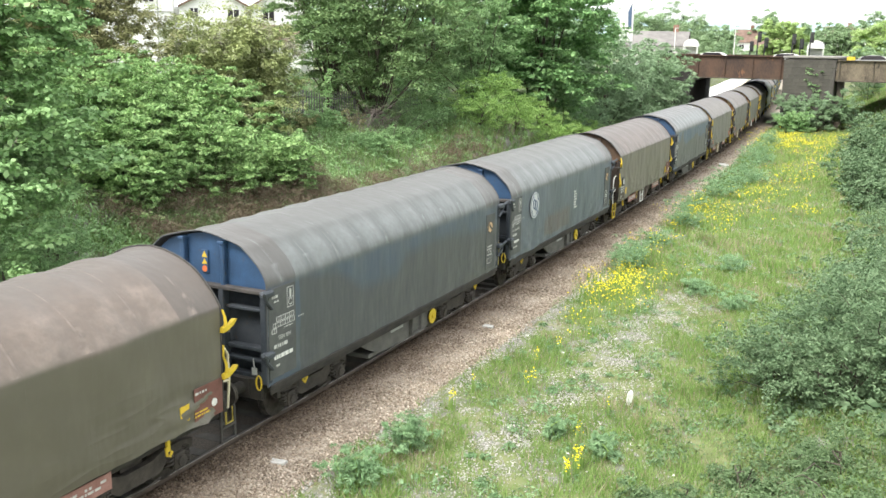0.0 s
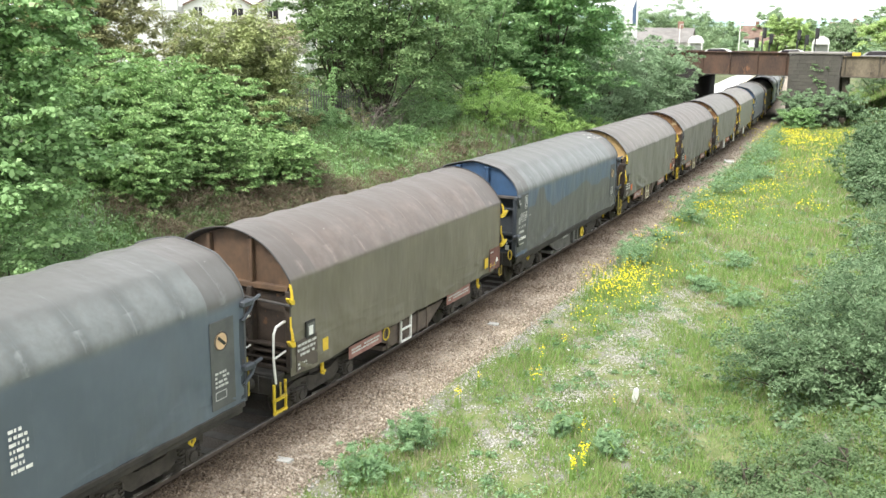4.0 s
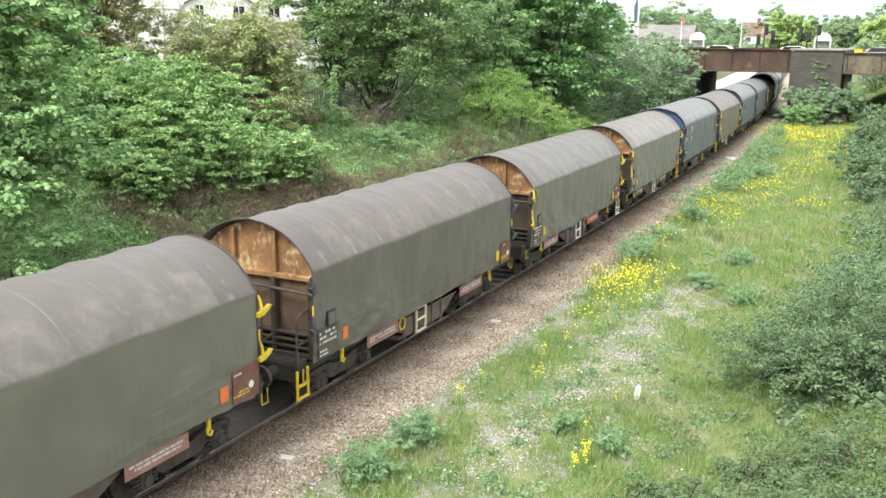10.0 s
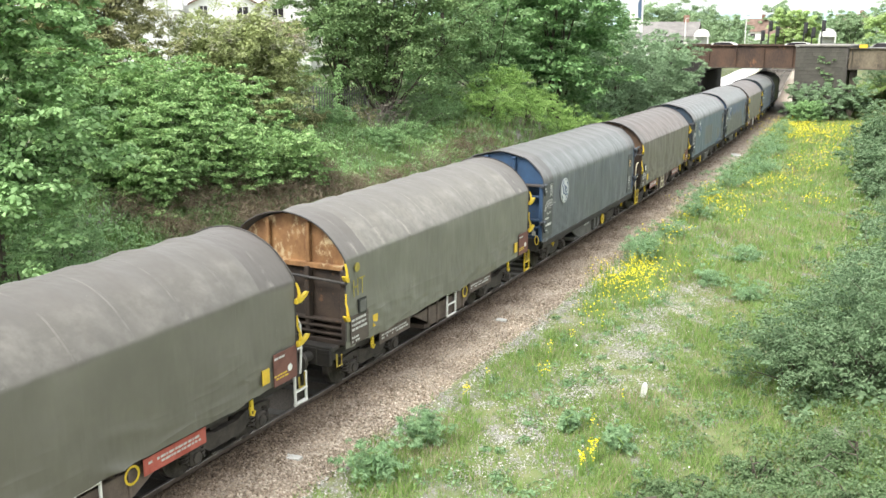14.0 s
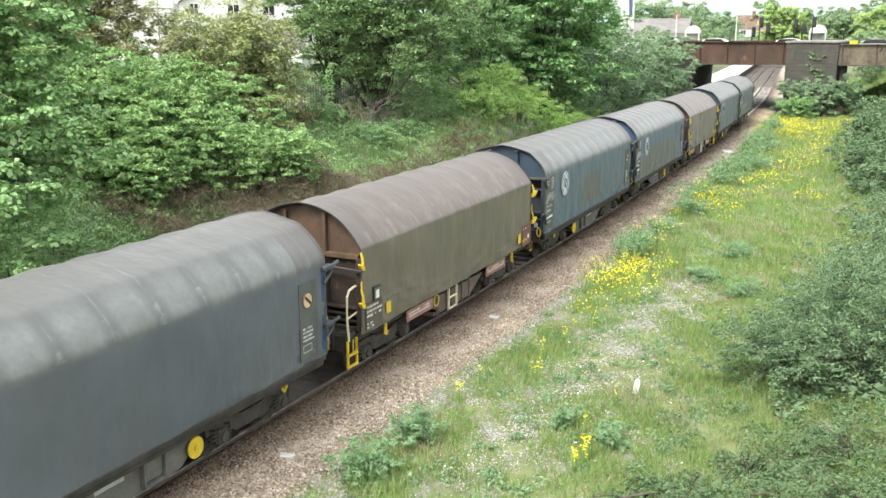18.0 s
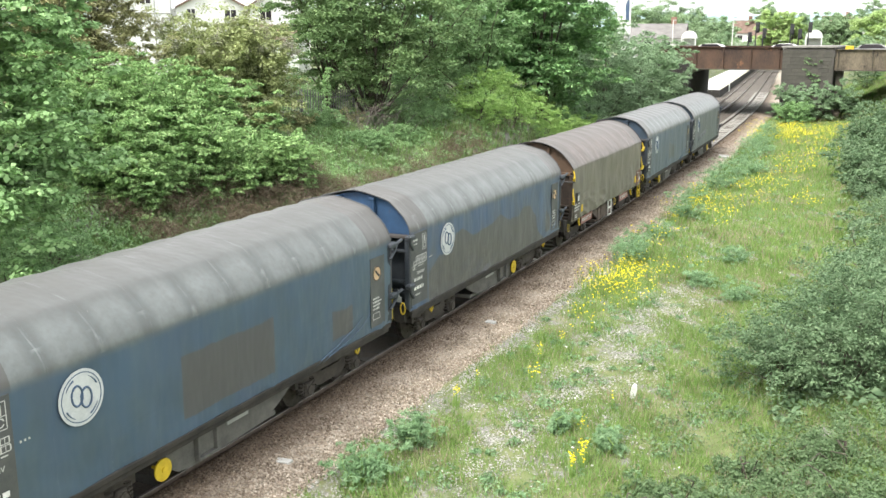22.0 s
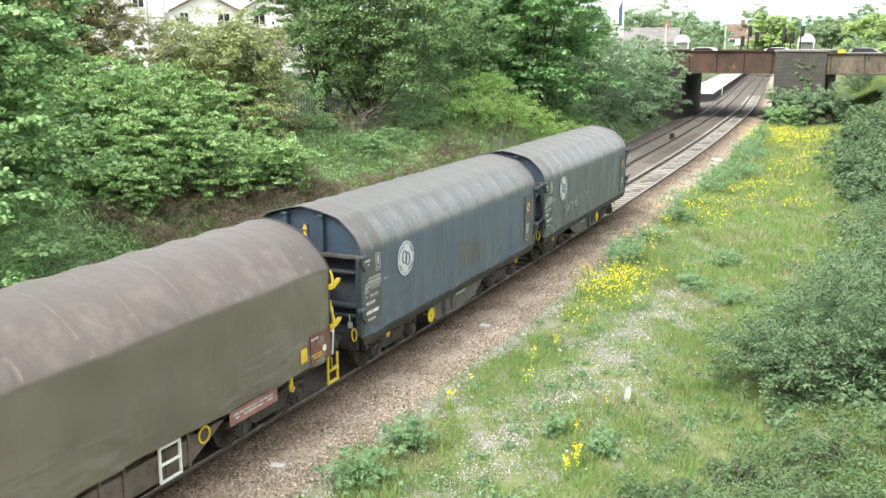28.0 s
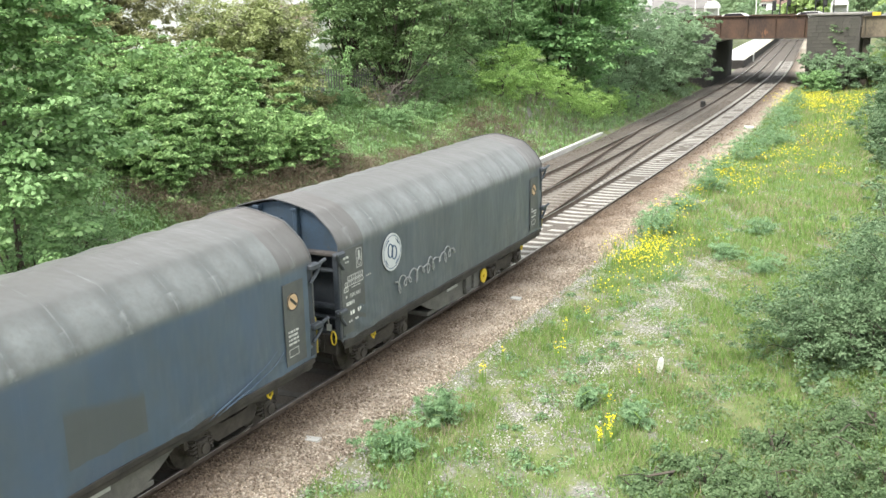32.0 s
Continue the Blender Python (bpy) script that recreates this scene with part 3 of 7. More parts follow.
    tug = nt.nodes.new("ShaderNodeMapping")
    tug.inputs["Rotation"].default_value, tug.inputs["Scale"].default_value = (radians(38), 0, 0), (0.5, 0.6, 3.4)
    nt.links.new(v, tug.inputs["Vector"])
    ridge = calc(nt, "SUBTRACT", 1.0, calc(nt, "MULTIPLY", calc(nt, "ABSOLUTE", calc(nt, "SUBTRACT", grain(nt, tug.outputs[0], 0.9, 1), 0.5)), 4.0))
    slackness = ramp(nt, grain(nt, v, 0.45, 2), [(0.46, (0.05, 0.05, 0.05)), (0.64, (1, 1, 1))])
    pulled = calc(nt, "MULTIPLY", calc(nt, "MULTIPLY", ridge, calc(nt, "MULTIPLY", slackness, 1.1)), ramp(nt, calc(nt, "SUBTRACT", 2.3, sep.outputs[2]), [(0.05, (0.0, 0.0, 0.0)), (1.0, (wrinkle, wrinkle, wrinkle))]))
    bumped(nt, bs, calc(nt, "ADD", calc(nt, "ADD", calc(nt, "MULTIPLY", fine, 0.03), calc(nt, "ADD", crease, calc(nt, "MULTIPLY", calc(nt, "LESS_THAN", near, 0.045), 0.12))), pulled), 0.6, 0.06)
    return m


def hood_mesh(outline, y0, y1, material, seed, ribs, slack):
    """A sheet stretched over ribs: bays that sink between them, folds drawn from the lower corners, an uneven hem."""
    half = chaikin(outline, 1)
    fine = half[:1]
    for (xa, za), (xb, zb) in zip(half, half[1:]):
        cuts = max(1, math.ceil((za - zb) / 0.085)) if za < 2.5 else 1
        fine += [(xa + (xb - xa) * j / cuts, za + (zb - za) * j / cuts) for j in range(1, cuts + 1)]
    ring = [(-x, z) for x, z in fine[::-1]] + fine[1:]
    rows, n = 90, len(ring)
    pts = []
    for i in range(rows):
        u = i / (rows - 1)
        y = y0 + (y1 - y0) * u
        sag = abs(math.sin(math.pi * u * ribs)) ** 0.7
        end = min(u, 1 - u) * rows
        off = min(y - y0, y1 - y)
        k = min(1, end / 3)
        gather = max(0.0, noise.noise(Vector((seed * 2.7, y * 0.55, 4.0)))) * 2.2
        for x, z in ring:
            w = noise.noise(Vector((x * 1.3 + seed * 7.1, y * 0.9, z * 1.1))) + 0.5 * noise.noise(Vector((x * 3 + seed, y * 2.6, z * 2.0)))
            low = max(0, min(1, (2.1 - z) / 1.0))
            roof = max(0, min(1, (z - 2.9) / 0.5))
            side = max(0, min(1, (3.0 - z) / 0.4))
            # folds that fan out from the corners, and gathers above the hem
            fan = (1 - abs(math.sin(z * 8.0 + off * 4.6 + seed))) ** 1.8 * math.exp(-off / 1.5) * low
            bunch = gather * low ** 1.5 * (1 - abs(math.sin(z * 7 + y * (2.4 if seed % 2 else -2.4) + 1.5 * noise.noise(Vector((seed, y * 0.7, z)))))) ** 2 * 1.6
            hollow = -sag * side * (1 - low) * 0.35
            out = k * (slack * (2.0 * fan + 1.3 * bunch + 0.8 * hollow) + slack * w * (0.5 + 0.5 * (1 - roof)) + low * slack * 1.1 * noise.noise(Vector((seed * 3.3, y * 1.6, 2.0))))
            dz = -roof * sag * (0.034 + 0.16 * slack) + low ** 3 * k * (0.055 * (slack > 0.025) * noise.noise(Vector((seed * 5.1, y * 0.8, 9.0))) - 0.02 * math.sin(math.pi * u) * (slack > 0.025))
            s = 1 if x > 0 else -1
            pts.append((x + (s * out if abs(x) > 0.2 else 0), y, z + dz + (out * 0.6 * roof)))
    a = np.array([[i * n + k for k in range(n - 1)] for i in range(rows - 1)]).ravel()
    faces = np.stack([a, a + 1, a + n + 1, a + n], -1)
    return smooth(indexed_mesh("tarpaulin", np.array(pts), faces, material))


CACHE = {}


def shared(key, build):
    if key not in CACHE:
        CACHE[key] = build()
    return CACHE[key]


def wheelset_mesh():
    s = Shape()
    for x in (-0.755, 0.755):
        w = 1 if x > 0 else -1
        s.disc(x, 0, 0, 0.43, x - 0.055, x + 0.055, "x", 24)
        s.disc(x, 0, 0, 0.455, x - w * 0.07, x - w * 0.045, "x", 24)
        s.disc(x, 0, 0, 0.12, x - 0.09, x + 0.09, "x", 12)
        for k in range(4):
            a = math.pi * k / 2
            s.box(x + w * 0.058, 0.24 * math.cos(a), 0.24 * math.sin(a), 0.012, 0.06, 0.06)
    s.disc(0, 0, 0, 0.07, -1.0, 1.0, "x", 12)
    return s.mesh("wheelset", M_WHEEL)


def bogie(wagon, y):
    """Two sprung side frames, axleboxes and a bolster; the wheelsets turn."""
    def side(w):
        s = Shape()
        ring = [(-1.28, 0.52), (-1.28, 0.66), (-0.95, 0.72), (-0.55, 0.70), (-0.3, 0.62), (0.3, 0.62), (0.55, 0.70), (0.95, 0.72), (1.28, 0.66), (1.28, 0.52), (1.12, 0.50), (0.75, 0.55), (0.45, 0.34), (-0.45, 0.34), (-0.75, 0.55), (-1.12, 0.50)]
        s.prism([(p + y, q) for p, q in ring], w * 0.98, w * 1.10)
        return s.mesh("side_frame", M_BOGIE)

    base = part("bogie", Shape().box(0, y, 0.58, 1.9, 0.5, 0.2).box(0, y, 0.74, 1.2, 0.4, 0.14).mesh("bogie", M_BOGIE), wagon, "grimy two-axle bogie")
    for w in (-1, 1):
        part("side_frame", shared(("side", w, y), lambda: side(w)), base)
        for a in (-0.9, 0.9):
            def box():
                return Shape().box(w * 1.09, y + a, 0.42, 0.2, 0.26, 0.3, 0.03).disc(w * 1.2, y + a, 0.42, 0.1, w * 1.17, w * 1.23, "x", 12).mesh("axlebox", M_BOGIE)
            part("axlebox", shared(("axlebox", w, y, a), box), base)
            for o in (-0.2, 0.2):
                def coil():
                    turns = [(w * 1.09 + 0.07 * math.cos(u), y + a + o + 0.07 * math.sin(u), 0.34 + 0.28 * u / 25.0) for u in np.linspace(0, 25, 26)]
                    return Shape().tube(turns, 0.024, 4).mesh("spring", M_BOGIE)
                part("spring", shared(("spring", w, y, a, o), coil), base)
        def brake():
            s = Shape()
            s.tube([(w * 1.13, y - 0.45, 0.28), (w * 1.13, y, 0.24), (w * 1.13, y + 0.45, 0.28)], 0.02, 6)
            return s.mesh("tie_bar", M_BOGIE)
        part("tie_bar", shared(("tie", w, y), brake), base)
    return base


def wheels(wagon, base, y):
    return [part("wheelset", shared("wheelset", wheelset_mesh), base, "steel wheels on an axle", pose(0, y + a, 0.43)) for a in (-0.9, 0.9)]


def buffer(wagon, x, w, y):
    def stem():
        return Shape().disc(x, 0, 1.0, 0.11, y - w * 0.42, y - w * 0.14, "y", 14).box(x, y - w * 0.43, 1.0, 0.36, 0.03, 0.36).disc(x, 0, 1.0, 0.075, y - w * 0.14, y - w * 0.03, "y", 12).mesh("buffer", M_UNDER, False)
    b = part("buffer", shared(("buffer", x, w), stem), wagon)
    part("buffer_head", shared(("head", x, w), lambda: Shape().disc(x, 0, 1.0, 0.23, y - w * 0.035, y, "y", 20).mesh("buffer_head", M_WHEEL)), b, "worn steel disc")


def running_gear(wagon, y_end, spun):
    for y in (-3.5, 3.5):
        b = bogie(wagon, y)
        spun += wheels(wagon, b, y)
    for w in (-1, 1):
        def head():
            s = Shape().box(0, w * (y_end - 0.06), 0.98, 2.62, 0.12, 0.42, 0.02)
            s.box(0, w * y_end, 0.98, 0.34, 0.06, 0.3, 0.02)
            return s.mesh("headstock", M_UNDER)
        part("headstock", shared(("headstock", w, y_end), head), wagon)
        for x in (-0.87, 0.87):
            buffer(wagon, x, w, w * 6.02)

        def hook():
            s = Shape().tube([(0, w * (y_end - 0.1), 0.98), (0, w * (y_end + 0.25), 0.98), (0, w * (y_end + 0.32), 1.05), (0, w * (y_end + 0.24), 1.1)], 0.04, 8)
            s.tube([(0.1, w * (y_end + 0.26), 0.98), (0.09, w * 6.0, 0.75), (-0.09, w * 6.0, 0.75), (-0.1, w * (y_end + 0.26), 0.98)], 0.025, 6)
            return s.mesh("screw_coupling", M_UNDER)
        part("screw_coupling", shared(("hook", w, y_end), hook), wagon)

        def hoses():
            s = Shape()
            for x in (-0.35, 0.35):
                s.tube([(x, w * y_end, 0.85), (x, w * (y_end + 0.2), 0.82), (x * 0.9, w * (y_end + 0.3), 0.6), (x * 0.7, w * (y_end + 0.42), 0.5)], 0.028, 6)
            return s.mesh("brake_hose", M_BLACK)
        part("brake_hose", shared(("hose", w, y_end), hoses), wagon)
    part("sole_bar", shared("solebar", lambda: Shape().box(0, 0, 0.94, 2.2, 2 * y_end - 0.3, 0.16, 0.02).box(1.2, 0, 0.95, 0.1, 2 * y_end - 0.2, 0.2, 0.01).box(-1.2, 0, 0.95, 0.1, 2 * y_end - 0.2, 0.2, 0.01).mesh("sole_bar", M_UNDER)), wagon)


def bars(wagon, x, y0, y1, z0, z1, rows, material, seed, name="lettering"):
    """Lines of unreadable lettering as flat bars on a side."""
    rnd = random.Random(seed)
    h = (z1 - z0) / rows
    high = round(h * 0.5, 2)
    for i in range(rows):
        y, z = y0, z1 - (i + 0.5) * h
        while y < y1 - 0.04:
            w = rnd.choice((0.03, 0.05, 0.08, 0.11))
            if y + w < y1 and rnd.random() < 0.85:
                me = shared(("bar", w, high, material.name), lambda: Shape().box(0, 0, 0, 0.006, w, high, 0.001).mesh(name, material))
                part(name, me, wagon, at=pose(x, y + w / 2, z))
            y += w + rnd.uniform(0.015, 0.035)


def boxed(panel, y0, y1, z0, z1):
    """A thin painted frame round some lettering."""
    s = Shape()
    for z in (z0, z1):
        s.box(1.48, (y0 + y1) / 2, z, 0.006, y1 - y0, 0.012, 0.001)
    for y in (y0, y1):
        s.box(1.48, y, (z0 + z1) / 2, 0.006, 0.012, z1 - z0 - 0.014, 0.001)
    part("painted_frame", s.mesh("painted_frame", M_INK), panel)


def ring_on_side(x, y, z, r0, r1, material, name, n=28):
    s = Shape()
    pts, fs = [], []
    for k in range(n):
        a = 2 * math.pi * k / n
        for r in (r0, r1):
            for dx in (0, 0.006):
                pts.append((x + dx, y + r * math.cos(a), z + r * math.sin(a)))
    for k in range(n):
        p, q = k * 4, (k + 1) % n * 4
        fs += [(p + 1, q + 1, q + 3, p + 3), (p, p + 2, q + 2, q), (p + 2, p + 3, q + 3, q + 2), (p, q, q + 1, p + 1)]
    return s.add(pts, fs).mesh(name, material)


def words(panel, text, y, z, high):
    """Stencilled capitals on the side that faces the old trackbed."""
    def build():
        cu = bpy.data.curves.new("stencil", "FONT")
        cu.body, cu.size, cu.extrude = text, high * 1.4, 0.002
        ob = bpy.data.objects.new("stencil", cu)
        me = bpy.data.meshes.new_from_object(ob)
        bpy.data.objects.remove(ob)
        me.materials.append(M_INK)
        return me
    part("stencil_lettering", shared(("words", text, high), build), panel, at=pose(1.479, y, z, 90, 0, 90))


def flat_plate(wagon, name, x, y, z, sy, sz, material, label="", t=0.016):
    return part(name, Shape().box(x, y, z, t, sy, sz, 0.005).mesh(name, material), wagon, label)


def roundel(wagon, y, z, r, blue):
    """The maker's round badge as plain shapes: a pale disc, a ring and loops."""
    x = 1.478
    d = part("round_badge", Shape().disc(x, y, z, r, x, x + 0.008, "x", 32).mesh("round_badge", M_BADGE), wagon, "round white badge with blue loops")
    part("badge_ring", ring_on_side(x + 0.006, y, z, r * 0.86, r * 0.895, blue, "badge_ring"), d)
    s = Shape()
    for dy, dz, q in ((-0.2, 0.1, 0.0), (0.2, -0.06, math.pi)):
        s.tube([(x + 0.012, y + r * (dy + 0.24 * math.cos(u + q)), z + r * (dz + 0.36 * math.sin(u + q))) for u in np.linspace(0.2, 6.6, 26)] + [(x + 0.012, y + r * (dy * 0.2), z + r * (dz * 0.2))], r * 0.04, 5)
    for a in range(4):
        t = math.pi / 4 + a * math.pi / 2
        s.tube([(x + 0.012, y + r * 0.76 * math.cos(t + u), z + r * 0.76 * math.sin(t + u)) for u in (-0.35, -0.15, 0.1, 0.3)], r * 0.035, 5, 0.25)
    part("badge_loops", s.mesh("badge_loops", blue), d)


M_BADGE = surface("badge_white", (0.42, 0.44, 0.45), (0.62, 0.63, 0.62), 2.0, 0.5, 0, 40, 0.1)
M_BADGEBLUE = plain("badge_blue", (0.06, 0.10, 0.17), 0.6)


def end_outline(outline, inset, z0):
    half = [(max(x - inset, 0) if x > 0.01 else 0, z - inset) for x, z in chaikin(outline, 2) if z > z0]
    half.append((half[-1][0], z0))
    return [(-x, z) for x, z in half[::-1]] + half[1:]


def blue_wagon(k, hood, end_mat, logo, logo_y, disc_y, patch_label, spun, flip=False, graffiti=False):
    """A steel coil carrier under a faceted blue hood."""
    wagon = tagged(new("hooded_wagon"), patch_label, "freight wagon", "wagons of the train")
    y_end = 5.56
    low_mat = M_BLUELOW if k == 9 else M_GRIMEND
    running_gear(wagon, y_end, spun)
    part("tarpaulin", hood_mesh(FACETED, -y_end, y_end, hood, k, 11, 0.024), wagon, "weathered blue hood")
    for w in (-1, 1):
        def edge():
            s = Shape()
            half = chaikin(FACETED, 1)
            ring = [(-x, z) for x, z in half[::-1]] + half[1:]
            s.tube([(x * 1.004, w * y_end, z + 0.006) for x, z in ring], 0.015, 6)
            return s.mesh("hood_edge", M_GREYEDGE)
        part("hood_edge", shared(("hoodedge", w), edge), wagon, "dark rim")
        gable = part("end_wall", Shape().prism(end_outline(FACETED, 0.05, 2.86), w * (y_end - 0.20), w * (y_end - 0.13), "y").mesh("end_wall", end_mat), wagon, "painted steel gable")
        wall = part("lower_end_wall", shared(("blower", w, k == 9), lambda: Shape().box(0, w * (y_end - 0.30), 2.0, 2.8, 0.07, 1.72, 0.01).mesh("lower_end_wall", low_mat)), wagon, "slate-blue steel lower end")

        def frame_bits():
            s = Shape()
            for x in (-1.4, -0.46, 0.46, 1.4):
                s.box(x, w * (y_end - 0.05), 1.98, 0.12, 0.2, 1.72, 0.015)
            for z, h in ((2.5, 0.06), (1.75, 0.08), (1.52, 0.06), (1.2, 0.14)):
                s.box(0, w * (y_end - 0.12), z, 2.7, 0.16, h, 0.012)
            s.tube([(0.15, w * (y_end - 0.06), 2.75), (-0.05, w * (y_end + 0.04), 2.55), (-0.08, w * (y_end + 0.05), 2.2)], 0.03, 6)
            return s.mesh("end_frame", low_mat)
        part("end_ledge", shared(("ledge", w), lambda: Shape().box(0, w * (y_end - 0.03), 2.86, 2.9, 0.16, 0.08, 0.015).mesh("end_ledge", M_LEDGE)), wall, "dusty brown steel ledge")
        part("end_frame", shared(("endframe", w, k == 9), frame_bits), wall, "steel stiffeners")
        for x in (-0.46, 0.46):
            part("stiffener", shared(("gstiff", w, x, end_mat.name), lambda: Shape().box(x, w * (y_end - 0.075), 3.28, 0.1, 0.13, 0.8, 0.02).box(x, w * (y_end - 0.06), 3.70, 0.14, 0.17, 0.06, 0.01).mesh("stiffener", end_mat)), gable)
        for x in (-1.5, 1.5):
            for z in (2.86, 1.7):
                part("latch", shared(("latch", w, x, z), lambda: Shape().box(x * 0.99, w * (y_end + 0.02), z, 0.16, 0.28, 0.12, 0.03).tube([(x, w * (y_end - 0.1), z - 0.3), (x * 1.02, w * (y_end + 0.1), z - 0.12), (x * 1.03, w * (y_end + 0.17), z + 0.03), (x * 1.06, w * (y_end + 0.3), z + 0.09)], 0.035, 6).mesh("latch", M_LATCH)), wagon)
    mark = part("warning_board", Shape().box(0.0, -y_end + 0.115, 3.28, 0.16, 0.03, 0.44, 0.004).mesh("warning_board", end_mat), wagon, "painted strip with three warning signs")
    s = Shape()
    s.prism([(-0.065, 3.36), (0.065, 3.36), (0, 3.48)], -y_end + 0.092, -y_end + 0.100, "y")
    part("warning_sign", s.mesh("warning_sign", M_LABEL), mark)
    part("warning_sign", Shape().prism([(-0.06, 3.23), (0.06, 3.23), (0, 3.34)], -y_end + 0.092, -y_end + 0.100, "y").mesh("warning_sign", M_LABEL), mark)
    part("warning_sign", Shape().disc(0, 0, 3.14, 0.06, -y_end + 0.092, -y_end + 0.100, "y", 14).mesh("warning_sign", M_ORANGE), mark)
    # plates on the side
    f0 = -y_end
    panel = flat_plate(wagon, "side_panel", 1.468, f0 + 0.47, 2.05, 0.86, 1.72, M_PANEL, "slate-grey steel panel")
    bars(panel, 1.48, f0 + 0.14, f0 + 0.42, 2.70, 2.80, 1, M_INK, k * 3 + 3)
    bars(panel, 1.48, f0 + 0.20, f0 + 0.36, 2.62, 2.69, 1, M_INK, k * 3 + 13)
    boxed(panel, f0 + 0.62, f0 + 0.82, 2.46, 2.84)
    s = Shape()
    s.tube([(1.481, f0 + 0.72 + 0.06 * math.cos(a), 2.56 + 0.06 * math.sin(a)) for a in np.linspace(0.3, 5.9, 12)], 0.009, 4)
    s.box(1.481, f0 + 0.72, 2.73, 0.006, 0.06, 0.14, 0.001).box(1.481, f0 + 0.72, 2.645, 0.006, 0.17, 0.012, 0.001)
    part("painted_symbol", s.mesh("painted_symbol", M_INK), panel)
    # the table of loads: pale bands ruled into cells
    for j, (u, z, wide) in enumerate(((0.27, 2.31, 0.56), (0.16, 2.20, 0.68), (0.12, 2.10, 0.14))):
        s = Shape()
        s.box(1.481, f0 + u + wide / 2, z + 0.043, 0.006, wide, 0.012, 0.001).box(1.481, f0 + u + wide / 2, z - 0.043, 0.006, wide, 0.012, 0.001)
        n = max(2, int(wide / 0.07))
        for i in range(n + 1):
            s.box(1.481, f0 + u + wide * i / n, z, 0.006, 0.010 + 0.012 * ((i + j + k) % 2), 0.072, 0.001)
        part("load_table", s.mesh("load_table", M_INK), panel, "pale painted table of loads")
    bars(panel, 1.48, f0 + 0.40, f0 + 0.80, 2.09, 2.12, 1, M_INK, k * 3 + 4)
    words(panel, "TEN", f0 + 0.31, 1.905, 0.08)
    words(panel, "RIV", f0 + 0.56, 1.905, 0.08)
    bars(panel, 1.48, f0 + 0.17, f0 + 0.28, 1.90, 2.0, 1, M_INK, k * 3 + 14)
    bars(panel, 1.48, f0 + 0.18, f0 + 0.62, 1.73, 1.86, 1, M_INK, k * 3 + 2)
    bars(panel, 1.48, f0 + 0.18, f0 + 0.80, 1.50, 1.67, 1, M_WHITE, k * 3 + 5)
    bars(panel, 1.48, f0 + 0.24, f0 + 0.60, 1.38, 1.46, 1, M_INK, k * 3 + 6)
    s = Shape()
    for i in range(3):
        s.box(1.478, f0 + 1.0 + 0.07 * i, 2.2, 0.006, 0.03, 0.03, 0.004)
    part("stencil_dots", s.mesh("stencil_dots", M_INK), wagon)
    rear = flat_plate(wagon, "side_panel", 1.468, y_end - 0.62, 1.95, 0.62, 1.55, M_PANEL, "slate-grey steel panel")
    part("round_sign", Shape().disc(1.48, y_end - 0.66, 2.36, 0.17, 1.478, 1.486, "x", 22).mesh("round_sign", plain_tan()), rear, "tan round sign with a dark bar")
    part("sign_rim", ring_on_side(1.482, y_end - 0.66, 2.36, 0.145, 0.17, M_LEDGE, "sign_rim", 22), rear)
    part("sign_bar", Shape().prism([(y_end - 0.76, 2.42), (y_end - 0.72, 2.46), (y_end - 0.54, 2.30), (y_end - 0.58, 2.26)], 1.484, 1.49).mesh("sign_bar", M_BLACK), rear)
    bars(rear, 1.48, y_end - 0.84, y_end - 0.46, 1.54, 1.85, 4, M_INK, k * 3 + 7)
    boxed(rear, y_end - 0.84, y_end - 0.56, 1.34, 1.48)
    # the hem runs along a straight rail on both sides
    for x in (-1.45, 1.45):
        part("hem_rail", shared(("hemrail", x), lambda: Shape().box(x, 0, 1.03, 0.06, 2 * y_end - 0.1, 0.1, 0.015).box(x * 0.985, 0, 0.93, 0.04, 2 * y_end - 0.2, 0.1, 0.01).mesh("hem_rail", M_UNDER)), wagon, "dark steel rail under the hem")
    if logo:
        roundel(wagon, logo_y, 2.45, 0.41, M_BADGEBLUE)
    # trough between the bogies
    f = -1 if flip else 1
    def trough():
        s = Shape()
        ring = [(-2.25, 0.98), (-1.5, 0.58), (-1.0, 0.37), (0.97, 0.31), (1.4, 0.36), (1.8, 0.62), (2.0, 0.98)]
        for x in (1.22, -1.22):
            s.prism([(f * p, q) for p, q in ring], x - 0.03, x + 0.03)
        s.box(0, f * -0.2, 0.38, 2.4, 2.4, 0.1)
        return s.mesh("trough", M_WELL)
    pan = part("trough", shared(("trough", f), trough), wagon, "dark steel well between the bogies")
    flat_plate(pan, "plate", 1.262, f * -0.18, 0.8, 0.6, 0.2, M_GREYPLATE, "grey plate")
    flat_plate(pan, "plate", 1.262, f * 1.15, 0.85, 0.12, 0.16, M_WHITE, "small white plate")
    box = part("step_frame", Shape().box(1.3, f * 0.73, 0.41, 0.1, 0.52, 0.05).box(1.3, f * 0.49, 0.62, 0.1, 0.05, 0.46).box(1.3, f * 0.97, 0.62, 0.1, 0.05, 0.46).box(1.27, f * 0.73, 0.66, 0.02, 0.42, 0.4).mesh("step_frame", M_WELL), wagon)
    part("brake_wheel", Shape().disc(1.3, disc_y, 0.6, 0.19, 1.3, 1.33, "x", 22).disc(1.3, disc_y, 0.6, 0.05, 1.33, 1.36, "x", 12).disc(1.2, disc_y, 0.6, 0.03, 1.1, 1.3, "x", 10).mesh("brake_wheel", M_YELLOW), wagon, "bright yellow hand-brake disc")
